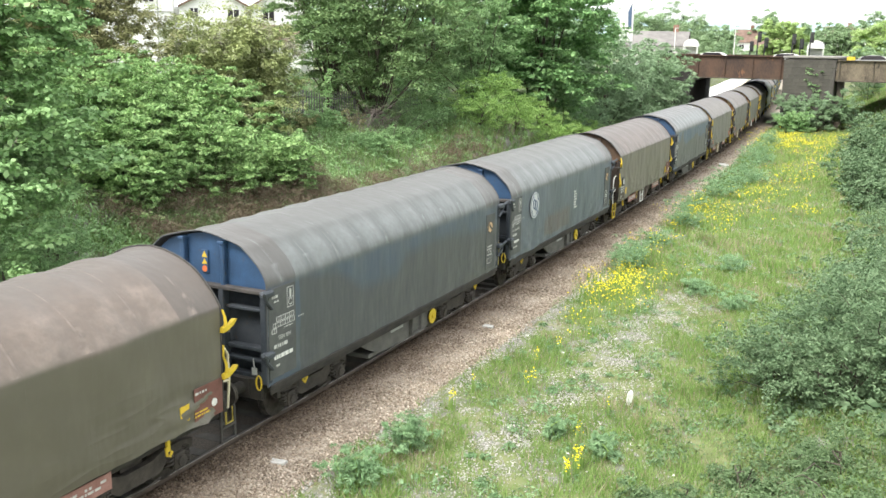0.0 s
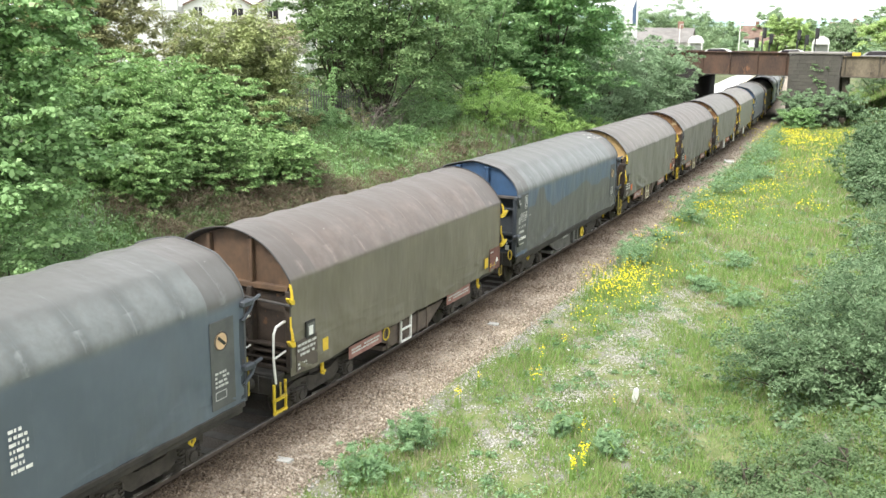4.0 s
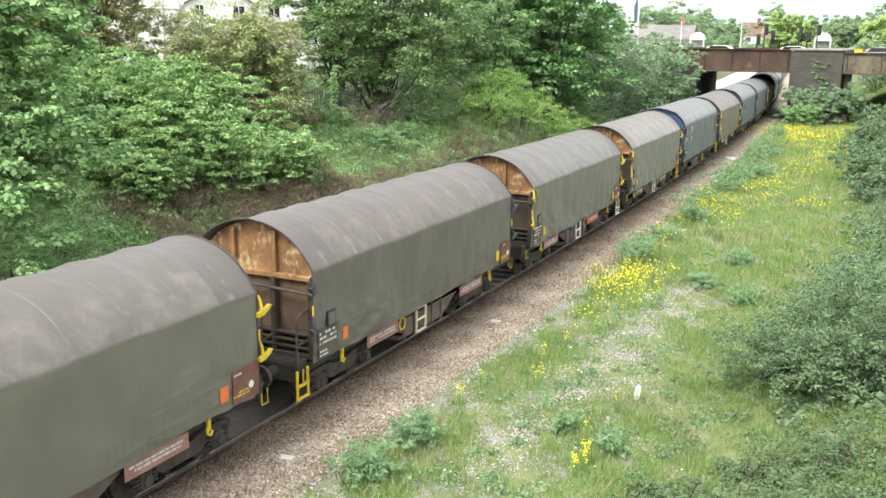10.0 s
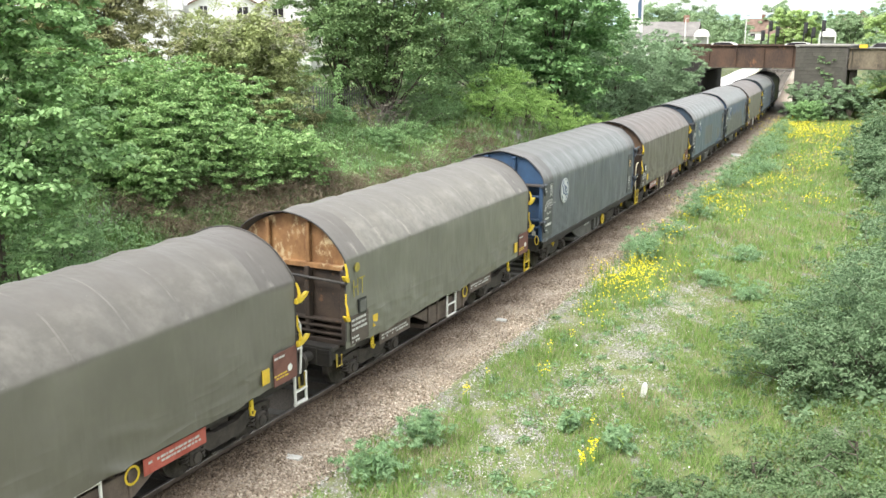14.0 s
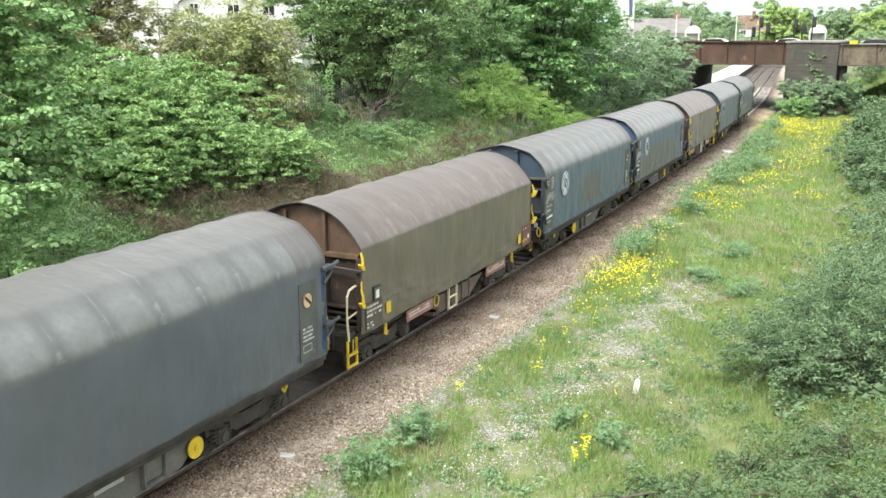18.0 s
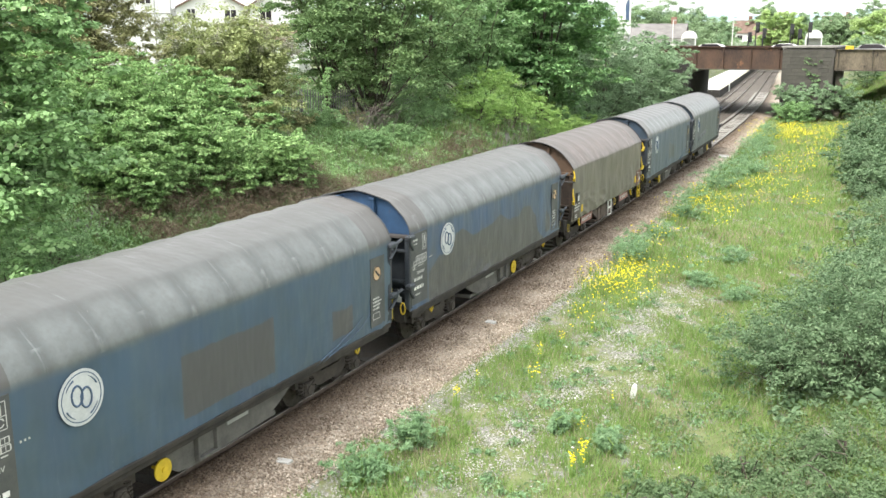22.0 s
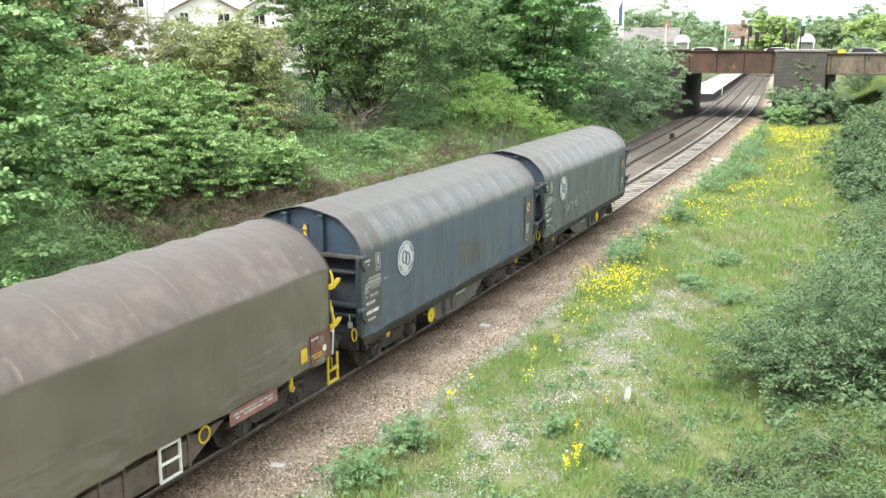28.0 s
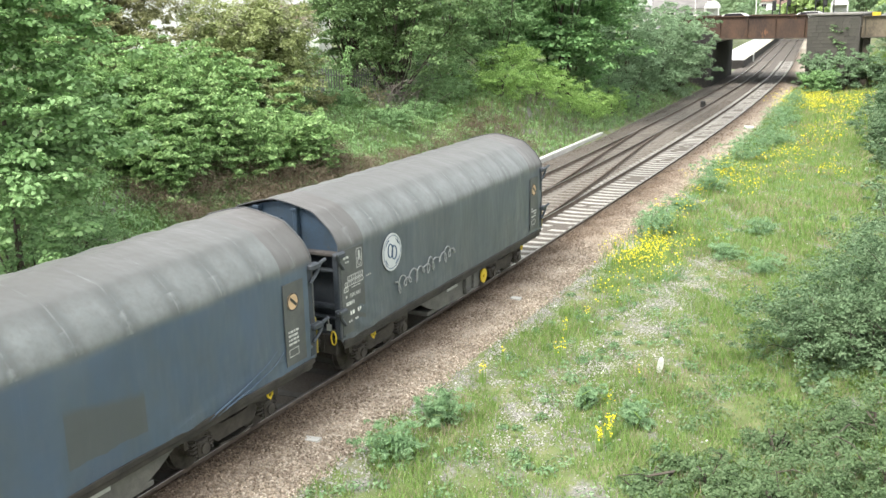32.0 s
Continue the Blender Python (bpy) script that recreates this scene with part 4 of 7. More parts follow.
    for y in (-y_end + 1.35, y_end - 1.35):
        part("lashing_ring", shared(("lash", y), lambda: Shape().tube([(1.36, y - 0.07, 0.92), (1.36, y - 0.06, 0.78), (1.36, y, 0.72), (1.36, y + 0.06, 0.78), (1.36, y + 0.07, 0.92)], 0.025, 6).box(1.34, y, 0.93, 0.06, 0.07, 0.22).mesh("lashing_ring", M_YELLOW)), wagon)
    for w in (-1, 1):
        part("grab_ring", shared(("grab", w), lambda: Shape().tube([(1.3 + 0.06 * math.cos(a), w * (y_end + 0.07), 1.15 + 0.14 * math.sin(a)) for a in np.linspace(0, 6.2, 12)], 0.018, 6).mesh("grab_ring", M_YELLOW)), wagon)
    part("coupling_rod", Shape().tube([(1.44, y_end + 0.09, 1.12), (1.44, y_end + 0.10, 1.55), (1.44, y_end + 0.06, 1.85)], 0.017, 6).mesh("coupling_rod", M_DULLYELLOW), wagon, "thin yellow rod")
    part("tag", Shape().box(1.2, -y_end - 0.06, 1.36, 0.12, 0.012, 0.14, 0.004).tube([(1.2, -y_end - 0.06, 1.42), (1.17, -y_end - 0.05, 1.6)], 0.012, 5).mesh("tag", M_GREYPLATE), wagon, "small hanging tag")
    if k in (11, 14):
        # slack folds, their highlight given by a lighter blue than the sheet
        s = Shape()
        for d in (0.0, 0.22):
            s.tube([(1.462, y_end - 2.9 - d, 1.02), (1.478, y_end - 2.0 - d * 1.4, 1.16 + d * 0.2), (1.482, y_end - 1.3 - d * 1.2, 1.34 + d * 0.35), (1.466, y_end - 0.95 - d, 1.52 + d * 0.3)], 0.02, 6, 0.2)
        part("loose_fold", s.mesh("loose_fold", M_FOLD, True), wagon, "folds of the slack sheet with a pale blue painted highlight")
    if k == 4:
        rnd = random.Random(5)
        for i in range(14):
            u = rnd.random()
            part("paint_fleck", shared(("fleck", i % 3), lambda: Shape().box(0, 0, 0, 0.05, 0.035 + 0.02 * (i % 3), 0.012, 0.003).mesh("paint_fleck", M_WHITE)), wagon, at=pose(0.30 + 0.55 * u, rnd.uniform(4.2, 5.3), 3.835 - 0.11 * u, 0, 14, rnd.uniform(0, 90)))
    if k == 2:
        s = Shape()
        rnd = random.Random(21)
        for i in range(22):
            y, z = rnd.uniform(-2.3, 0.1), rnd.uniform(1.35, 1.95)
            sy, sz = ((0.016, rnd.uniform(0.12, 0.4)), (rnd.uniform(0.12, 0.4), 0.016))[i % 2]
            s.box(1.492, y, z, 0.004, sy, sz, 0.001)
        part("scrawl", s.mesh("scrawl", M_FAINT), wagon, "faint pale strokes over rusty paint")
        bars(wagon, 1.49, 0.62, 0.98, 1.72, 2.38, 7, M_WHITE, 77, "sprayed_mark")
    if graffiti:
        s = Shape()
        s.tube([(1.483, -3.4 + 0.028 * i + 0.11 * math.sin(i * 0.62) + 0.05 * math.sin(i * 0.17), 1.62 + 0.2 * i / 110 + (0.13 + 0.07 * math.sin(i * 0.23)) * math.cos(i * 0.62 + 0.4 * math.sin(i * 0.31))) for i in range(110)], 0.016, 5)
        part("scrawl", s.mesh("scrawl", M_SCRAWL), wagon, "pale wavy paint scrawl")
    return wagon


def plain_tan():
    return shared("tan", lambda: plain("tan_sign", (0.55, 0.38, 0.22), 0.6))


def brown_wagon(k, hood, end_mat, face, hoop_mat, step_mat, ladder_mat, label, marks, spun):
    """A coil carrier under an arched olive tarpaulin; face -1 has its platform towards the front, 1 towards the rear."""
    wagon = tagged(new("hooded_wagon"), label, "freight wagon", "wagons of the train")
    a, b = -5.12, 5.18
    low_mat = M_BROWNEND if k == 6 else M_LOWEREND
    running_gear(wagon, 5.5, spun)
    part("tarpaulin", hood_mesh(ARCHED, a, b, hood, k + 20, 9, 0.042), wagon, "slack olive tarpaulin")
    for w, ye in ((-1, a), (1, b)):
        upper = part("end_wall", Shape().prism(end_outline(ARCHED, 0.05, 2.78), ye - w * 0.26, ye - w * 0.20, "y").mesh("end_wall", end_mat), wagon, "stained upper end panel")
        def rim():
            half = chaikin(ARCHED, 1)
            ring = [(-x, z) for x, z in half[::-1]] + half[1:]
            return Shape().tube([(x * 1.004, ye, z + 0.01) for x, z in ring if z > 1.2], 0.016, 6).mesh("hood_edge", M_STEEL)
        part("hood_edge", shared(("brownrim", w), rim), wagon, "dark rim")
        for x in (-0.5, 0.5):
            part("stiffener", shared(("stiff", w, x, end_mat.name), lambda: Shape().box(x, ye - w * 0.15, 3.2, 0.09, 0.1, 0.9, 0.012).mesh("stiffener", end_mat)), upper)
        part("end_beam", shared(("endbeam", w, end_mat.name), lambda: Shape().box(0, ye - w * 0.15, 2.74, 2.7, 0.12, 0.11, 0.012).mesh("end_beam", end_mat)), upper)
        def lower():
            return Shape().box(0, ye - w * 0.22, 1.92, 2.76, 0.06, 1.6, 0.01).mesh("lower_end_wall", low_mat)
        wall = part("lower_end_wall", shared(("lowerend", w, low_mat.name), lower), wagon, "grimy brown steel lower end")
        for x in (-1.38, -0.5, 0.5, 1.38):
            part("end_post", shared(("endpost", w, x), lambda: Shape().box(x, ye - w * 0.12, 1.92, 0.12, 0.18, 1.6, 0.015).mesh("end_post", M_LOWEREND)), wall)
        for z, h in ((1.62, 0.05), (1.48, 0.05), (1.34, 0.05), (1.18, 0.1)):
            part("cross_beam", shared(("beam", w, z), lambda: Shape().box(0, ye - w * 0.1, z, 2.7, 0.16, h, 0.012).mesh("cross_beam", M_LOWEREND)), wall)
        part("locking_bar", shared(("lockbar", w), lambda: Shape().tube([(-1.5, ye + w * 0.03, 2.5), (-0.3, ye - w * 0.01, 2.52), (0.3, ye - w * 0.01, 2.52), (1.3, ye + w * 0.04, 2.49), (1.56, ye + w * 0.1, 2.5)], 0.03, 7).mesh("locking_bar", M_STEEL)), wagon, "dark steel locking bar")
        part("platform", shared(("platform", w), lambda: Shape().box(0, (ye + w * 5.5) / 2, 1.1, 2.6, 0.42, 0.08, 0.01).mesh("platform", M_UNDER)), wagon, "steel end platform")
        # claws that hold the sheet's end, and their paddles
        for z in (2.55, 1.72):
            def claw():
                g = 1.0 if w > 0 else 0.8
                s = Shape()
                for d in (-0.014, 0.0, 0.014):
                    s.tube([(1.49 + d, ye + w * 0.02, z + 0.34), (1.53 + d, ye + w * 0.035, z + 0.22), (1.545 + d, ye + w * 0.04, z + 0.1), (1.51 + d, ye + w * 0.03, z - 0.02)][::-1], 0.026, 6, 0.35)
                s.prism([(-0.05, -0.05), (0.10, -0.03), (0.24, 0.05), (0.30, 0.12), (0.24, 0.13), (0.12, 0.06), (-0.04, 0.04)], -0.035, 0.035, "x")
                n = 14
                s.v[-n:] = [(1.52 + q[0] + 0.35 * max(q[1], 0) * (0.5 if w < 0 else 0.25), ye + w * q[1] * g, z + q[2]) for q in s.v[-n:]]
                return s.mesh("claw", M_LATCH if k == 6 else M_YELLOW)
            part("claw", shared(("claw", w, z, ye, k == 6), claw), wagon, "grey sheet claw" if k == 6 else "yellow sheet claw")
        part("edge_strip", shared(("edgestrip", w), lambda: Shape().box(1.49, ye + w * 0.02, 2.16, 0.03, 0.03, 0.2, 0.005).mesh("edge_strip", M_YELLOW)), wagon, "yellow strip")
        part("grab_ring", shared(("bgrab", w), lambda: Shape().tube([(1.42, ye + w * 0.12, 1.0), (1.42, ye + w * 0.12, 0.78), (1.42, ye + w * 0.3, 0.78), (1.42, ye + w * 0.3, 1.05)], 0.02, 6).mesh("grab_ring", M_DULLYELLOW)), wagon)
    # rail and steps of the shunter's platform
    ye = a if face < 0 else b
    for x in (1.32, 0.5):
        part("handrail", Shape().tube([(x, ye + face * 0.3, 1.0), (x, ye + face * 0.36, 1.5), (x, ye + face * 0.34, 1.98), (x, ye + face * 0.26, 2.1), (x, ye + face * 0.02, 2.14), (x, ye - face * 0.1, 2.12)], 0.026, 8).tube([(x, ye + face * 0.36, 1.5), (x, ye - face * 0.1, 1.56)], 0.02, 6).mesh("handrail", hoop_mat), wagon, "bent pale handrail")
    s = Shape()
    for y in (ye + face * 0.06, ye + face * 0.42):
        s.box(1.36, y, 0.72, 0.05, 0.05, 0.62, 0.01)
    for z in (0.45, 0.7):
        s.box(1.36, ye + face * 0.24, z, 0.08, 0.4, 0.04, 0.01)
    part("steps", s.mesh("steps", step_mat), wagon, "painted steel steps")
    # middle: trough, ladder frame, wheel and plates
    f = -face
    def trough():
        s = Shape()
        for x in (1.22, -1.22):
            s.prism([(p, q) for p, q in [(-2.0, 0.98), (-1.25, 0.62), (-0.75, 0.40), (1.1, 0.42), (2.0, 0.86), (2.2, 0.98)]], x - 0.03, x + 0.03)
        for y in (-1.0, -0.45, 0.5, 1.0):
            s.box(1.26, f * y, 0.66, 0.05, 0.06, 0.60, 0.01)
        s.box(0, 0, 0.40, 2.4, 2.2, 0.1)
        return s.mesh("trough", M_BROWNSTEEL)
    part("trough", shared(("btrough", f), trough), wagon, "brown steel well between the bogies")
    ly = -0.29 if face < 0 else (0.43 if k == 13 else 0.1)
    s = Shape()
    for y in (ly - 0.24, ly + 0.24):
        s.box(1.36, y, 0.72, 0.05, 0.045, 0.62, 0.01)
    for z in (0.43, 0.72, 1.01):
        s.box(1.36, ly, z, 0.05, 0.5, 0.045, 0.01)
    part("ladder", s.mesh("ladder", ladder_mat), wagon, "pale step ladder")
    wy = ly + face * 0.9
    part("brake_wheel", ring_on_side(1.33, wy, 0.82, 0.12, 0.16, M_YELLOW, "brake_wheel", 18), wagon, "small yellow hand wheel")
    for y, wd in ((-2.15, 1.4), (2.68, 1.45)) if face < 0 else ((-2.85, 1.45), (2.72 if k == 13 else 1.95, 1.45)):
        pl = flat_plate(wagon, "route_plate", 1.35, y, 0.84, wd, 0.28, M_REDPLATE if k == 7 and y > 0 else (M_BROWNSTEEL if k == 8 else M_PINKPLATE), "faded route plate")
        bars(pl, 1.361, y - wd / 2 + 0.1, y + wd / 2 - 0.1, 0.78, 0.92, 2, M_INK, k * 5 + int(y))
    for y in (-3.9, 3.9):
        part("lashing_ring", shared(("blash", y), lambda: Shape().tube([(1.38, y - 0.07, 0.9), (1.38, y - 0.05, 0.76), (1.38, y + 0.02, 0.72), (1.38, y + 0.07, 0.8)], 0.025, 6).box(1.36, y, 0.92, 0.06, 0.07, 0.22).mesh("lashing_ring", M_YELLOW)), wagon)
    # plates and labels on the sheet
    p = flat_plate(wagon, "side_panel", 1.49, b - 0.40, 1.40, 0.72, 0.62, M_REDPANEL, "oxide-red panel with lettering")
    bars(p, 1.5, b - 0.74, b - 0.42, 1.58, 1.66, 1, M_INK, k + 5)
    bars(p, 1.5, b - 0.76, b - 0.3, 1.2, 1.32, 2, M_LABEL, k + 6)
    part("round_sign", Shape().disc(1.5, b - 0.27, 1.34, 0.07, 1.499, 1.505, "x", 14).mesh("round_sign", M_WHITE), p)
    p = flat_plate(wagon, "side_panel", 1.49, a + 0.5, 1.42, 0.72, 0.62, M_UMBER if marks != "red" else M_REDPANEL, "dark panel with lettering")
    bars(p, 1.5, a + 0.18, a + 0.84, 1.38, 1.68, 3, M_INK, k + 9)
    bars(p, 1.5, a + 0.18, a + 0.5, 1.14, 1.3, 2, M_INK, k + 10)
    flat_plate(wagon, "label", 1.492, b - 1.0, 1.38, 0.22, 0.28, M_ORANGE if marks == "orange" else M_LABEL, "square coloured label")
    flat_plate(wagon, "label", 1.492, a + 1.15, 1.4, 0.2, 0.26, M_ORANGE if k in (5, 6) else M_LABEL, "square coloured label")
    holder = flat_plate(wagon, "card_holder", 1.492, a + 0.62, 1.86, 0.32, 0.34, M_BLACK, "dark card holder", 0.03)
    flat_plate(holder, "pane", 1.508, a + 0.63, 1.86, 0.24, 0.25, M_GREYCARD, "dull grey pane", 0.006)
    if marks == "yellow":
        part("chalk_mark", Shape().box(1.486, a + 0.3, 2.3, 0.006, 0.03, 0.36).box(1.486, a + 0.46, 2.3, 0.006, 0.03, 0.36).box(1.486, a + 0.38, 2.32, 0.006, 0.15, 0.03).box(1.486, a + 0.64, 2.3, 0.006, 0.03, 0.36).box(1.486, a + 0.64, 2.47, 0.006, 0.22, 0.03).mesh("chalk_mark", M_CHALK), wagon, "hand-painted yellow strokes")
        part("paint_spot", Shape().disc(1.49, a + 0.45, 2.72, 0.10, 1.48, 1.488, "x", 16).mesh("paint_spot", M_CHALK), wagon, "yellow paint spot")
    if marks == "white":
        flat_plate(wagon, "card", 1.51, a + 0.62, 1.84, 0.14, 0.18, M_WHITE, "white card")
    return wagon


M_LOWEREND = surface("dark_brown_end", (0.020, 0.016, 0.013), (0.062, 0.043, 0.031), 1.6, 0.8, 0.1, 30, 0.3, (0.11, 0.058, 0.032), 0.6)
M_GRIMEND = surface("grimy_slate_end", (0.020, 0.027, 0.036), (0.048, 0.056, 0.064), 1.8, 0.75, 0.1, 30, 0.25, (0.065, 0.052, 0.042), 0.6)
M_BLUELOW = surface("blue_lower_end", (0.018, 0.042, 0.085), (0.036, 0.078, 0.150), 1.6, 0.6, 0.0, 40, 0.15, (0.05, 0.045, 0.042), 0.6)
M_LEDGE = surface("dusty_ledge", (0.038, 0.036, 0.036), (0.085, 0.076, 0.070), 3, 0.85, 0.1, 40, 0.25)
M_LATCH = surface("slate_latch", (0.035, 0.042, 0.05), (0.075, 0.084, 0.095), 5, 0.6, 0.2, 40, 0.2)
M_REDPLATE = surface("red_plate", (0.30, 0.06, 0.04), (0.45, 0.12, 0.09), 3, 0.7, 0, 40, 0.12)
M_BROWNSTEEL = surface("brown_steel", (0.075, 0.058, 0.048), (0.165, 0.128, 0.105), 3, 0.8, 0.1, 40, 0.25)
M_GREYCARD = plain("grey_card", (0.12, 0.12, 0.115), 0.4)
M_CHALK = surface("faded_yellow_chalk", (0.20, 0.18, 0.05), (0.42, 0.34, 0.05), 8, 0.8, 0, 60, 0.1)
M_GREYEDGE = plain("grey_rim", (0.085, 0.088, 0.09), 0.6)
# sheet blue lightened to paint the highlight on the folds
M_FOLD = plain("fold_highlight_blue", (0.085, 0.125, 0.18), 0.6)
M_SCRAWL = plain("faded_paint", (0.30, 0.31, 0.31), 0.7)
M_FAINT = plain("faint_paint", (0.19, 0.16, 0.14), 0.7)
M_UMBER = surface("umber_panel", (0.065, 0.053, 0.043), (0.105, 0.085, 0.068), 3, 0.75, 0, 40, 0.12)

OLIVE = (0.117, 0.112, 0.088)
GREYROOF, BROWNROOF = (0.100, 0.110, 0.107), (0.118, 0.104, 0.090)
GRIME = (0.085, 0.078, 0.068)
MURK = (0.078, 0.075, 0.072)
BLUE = (0.052, 0.094, 0.156)
SPUN = {}
TRAIN = []


def build_train():
    blue = {
        1: ((0.066, 0.080, 0.090), ((0.066, 0.070, 0.072), 0.25, [(0.5, [(-4.5, 3.1), (-3.0, 2.85), (-2.1, 2.32), (-0.6, 2.25), (-0.1, 2.66), (1.7, 2.74), (4.2, 2.5), (5.6, 2.45)])]), (0.056, 0.086, 0.13), M_BLUEEND, False, 1.62, "slate-blue hooded coil wagon with a bright blue end"),
        2: ((0.080, 0.100, 0.120), ((0.10, 0.092, 0.09), 0.2, [(1.25, [(-2.4, 1.9), (-1.2, 2.0), (0.3, 1.95)])]), None, M_BLUEEND, True, 1.62, "grey-blue hooded coil wagon with a round white badge"),
        4: ((0.066, 0.088, 0.115), (MURK, 0.04, [(0.5, [(-4.6, 2.45), (-4.0, 2.45), (-3.66, 2.92), (-3.2, 2.92), (-2.93, 2.46), (-2.2, 2.16), (-1.1, 2.25), (0.2, 2.36), (0.8, 2.5), (1.45, 2.55), (2.2, 2.25), (2.9, 2.22), (3.6, 2.34), (4.4, 2.3), (4.7, 2.1), (5.5, 2.05)])]), (0.048, 0.096, 0.18), M_BLUEEND, False, 1.62, "blue hooded coil wagon with dark over-painted lower side"),
        9: ((0.076, 0.085, 0.100), None, None, M_BLUEEND, True, 1.7, "dark blue hooded coil wagon with bright blue end and badge"),
        11: ((0.056, 0.085, 0.108), (MURK, 0.03, [(1.33, [(-1.42, 2.4), (1.1, 2.4)]), (1.33, [(3.1, 1.97), (3.9, 1.9)])]), BLUE, M_DARKEND, True, -1.83, "blue hooded coil wagon with a grey over-painted rectangle"),
        12: ((0.062, 0.080, 0.105), (MURK, 0.04, [(0.5, [(-4.55, 1.85), (-3.92, 2.13), (-3.2, 2.05), (-2.97, 2.49), (-2.5, 2.55), (-1.85, 2.25), (-0.6, 2.33), (0.15, 2.5), (0.9, 2.2), (1.6, 2.2), (2.1, 2.42), (2.65, 2.34), (3.16, 1.98), (3.31, 1.44), (3.9, 1.1)]), (1.25, [(4.05, 1.6), (4.2, 2.0), (4.5, 1.7)])]), (0.042, 0.094, 0.195), M_BLUEEND, True, 1.62, "blue hooded coil wagon with a grey cloud-shaped over-painting"),
        14: ((0.062, 0.082, 0.102), ((0.066, 0.072, 0.074), 0.12, [(1.42, [(-0.36, 2.32), (1.13, 2.06)])]), (0.055, 0.09, 0.145), M_DARKEND, True, -1.8, "slate-blue hooded coil wagon with a torn sheet and white badge"),
        15: ((0.064, 0.078, 0.090), None, None, M_DARKEND, True, 1.62, "grey hooded coil wagon at the end of the train"),
    }
    brown = {
        0: ((0.100, 0.091, 0.066), (0.145, 0.114, 0.094), M_BROWNEND, 1, M_CREAM, M_STEEL, M_WHITE, "plain", "olive tarpaulin-hooded coil wagon with a brown weathered roof"),
        3: ((0.120, 0.108, 0.075), (0.118, 0.092, 0.079), M_BROWNEND, -1, M_WHITE, M_YELLOW, M_WHITE, "white", "olive tarpaulin-hooded coil wagon with a rusty brown end"),
        5: (OLIVE, BROWNROOF, M_OCHREEND, -1, M_DULLYELLOW, M_DULLYELLOW, M_CREAM, "orange", "olive tarpaulin-hooded coil wagon with an ochre end"),
        6: ((0.097, 0.089, 0.071), (0.110, 0.092, 0.080), M_TANEND, -1, M_STEEL, M_YELLOW, M_CREAM, "plain", "dull brown-green hooded coil wagon with an orange-rust end"),
        7: (OLIVE, (0.116, 0.107, 0.092), M_TANEND, 1, M_WHITE, M_WHITE, M_WHITE, "yellow", "olive tarpaulin-hooded coil wagon with yellow strokes and a tan end"),
        8: ((0.135, 0.134, 0.102), (0.165, 0.153, 0.130), M_TANEND, 1, M_CREAM, M_YELLOW, M_WHITE, "yellow", "pale khaki hooded coil wagon with an orange-brown end"),
        10: ((0.102, 0.090, 0.062), (0.116, 0.092, 0.079), M_BROWNEND, -1, M_CREAM, M_YELLOW, M_CREAM, "white", "brown-olive hooded coil wagon with a dark brown end"),
        13: ((0.118, 0.106, 0.076), (0.118, 0.094, 0.083), M_BROWNEND, 1, M_WHITE, M_YELLOW, M_WHITE, "white", "olive tarpaulin-hooded coil wagon with a purple-brown roof"),
    }
    for k in range(16):
        spun = []
        if k in blue:
            side, patch, blotch, end, logo, disc_y, label = blue[k]
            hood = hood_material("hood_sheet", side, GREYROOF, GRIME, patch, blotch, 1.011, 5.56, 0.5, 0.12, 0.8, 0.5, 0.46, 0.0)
            w = blue_wagon(k, hood, end, logo, -3.5, disc_y, label, spun, k in (11, 14), k == 15)
        else:
            side, roof, end, face, hoop, step, ladder, marks, label = brown[k]
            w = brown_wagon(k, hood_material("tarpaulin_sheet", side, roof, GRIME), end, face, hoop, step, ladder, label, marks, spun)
        w.matrix_basis = on_line(k, 0.0)
        TRAIN.append(w)
        SPUN[k] = spun


def run(t):
    """How far the train has come at t, between the whole seconds."""
    i = min(int(t), 31)
    u = t - i
    p0, p1, p2, p3 = RUN[max(i - 1, 0)], RUN[i], RUN[i + 1], RUN[min(i + 2, 32)]
    return p1 + 0.5 * u * (p2 - p0 + u * (2 * p0 - 5 * p1 + 4 * p2 - p3 + u * (3 * (p1 - p2) + p3 - p0)))


def on_line(k, t):
    """The pose of wagon k at t, its bogies on the rails."""
    y = FIRST + PITCH * (k - 1) - run(t)
    xa, xb = float(bend(y - 3.5)), float(bend(y + 3.5))
    return pose((xa + xb) / 2, y, 0, 0, 0, math.degrees(math.atan2(xa - xb, 7.0)))


build_train()


def unit(a):
    return a / np.maximum(np.linalg.norm(a, axis=-1, keepdims=True), 1e-9)


def leaf_points(rng, centres, radii, per, size, wide=0.5, lift=0.9, hollow=0.55, flat=0.85):
    """Folded diamond leaves round each centre, more of them on the outside, facing up and out."""
    n = len(centres) * per
    c = np.repeat(centres, per, 0)
    r = np.repeat(radii, per)[:, None]
    d = unit(rng.normal(size=(n, 3)))
    d[:, 2] = np.where(d[:, 2] < -0.3, -d[:, 2] * 0.6, d[:, 2])
    p = c + d * r * (hollow + (1 - hollow) * rng.random((n, 1)) ** 0.7) * np.array([1, 1, flat])
    nrm = unit(d * 0.55 + np.array([0, 0, lift]) + rng.normal(size=(n, 3)) * 0.42)
    ax = unit(np.cross(nrm, unit(rng.normal(size=(n, 3)))))
    sd = np.cross(nrm, ax)
    s = size * (0.55 + 0.9 * rng.random((n, 1)))
    fold = nrm * s * 0.12
    return np.stack([p - ax * s * 0.5, p + sd * s * wide * 0.5 + fold, p + ax * s * 0.5 - nrm * s * 0.1, p - sd * s * wide * 0.5 + fold], 1).reshape(-1, 3)

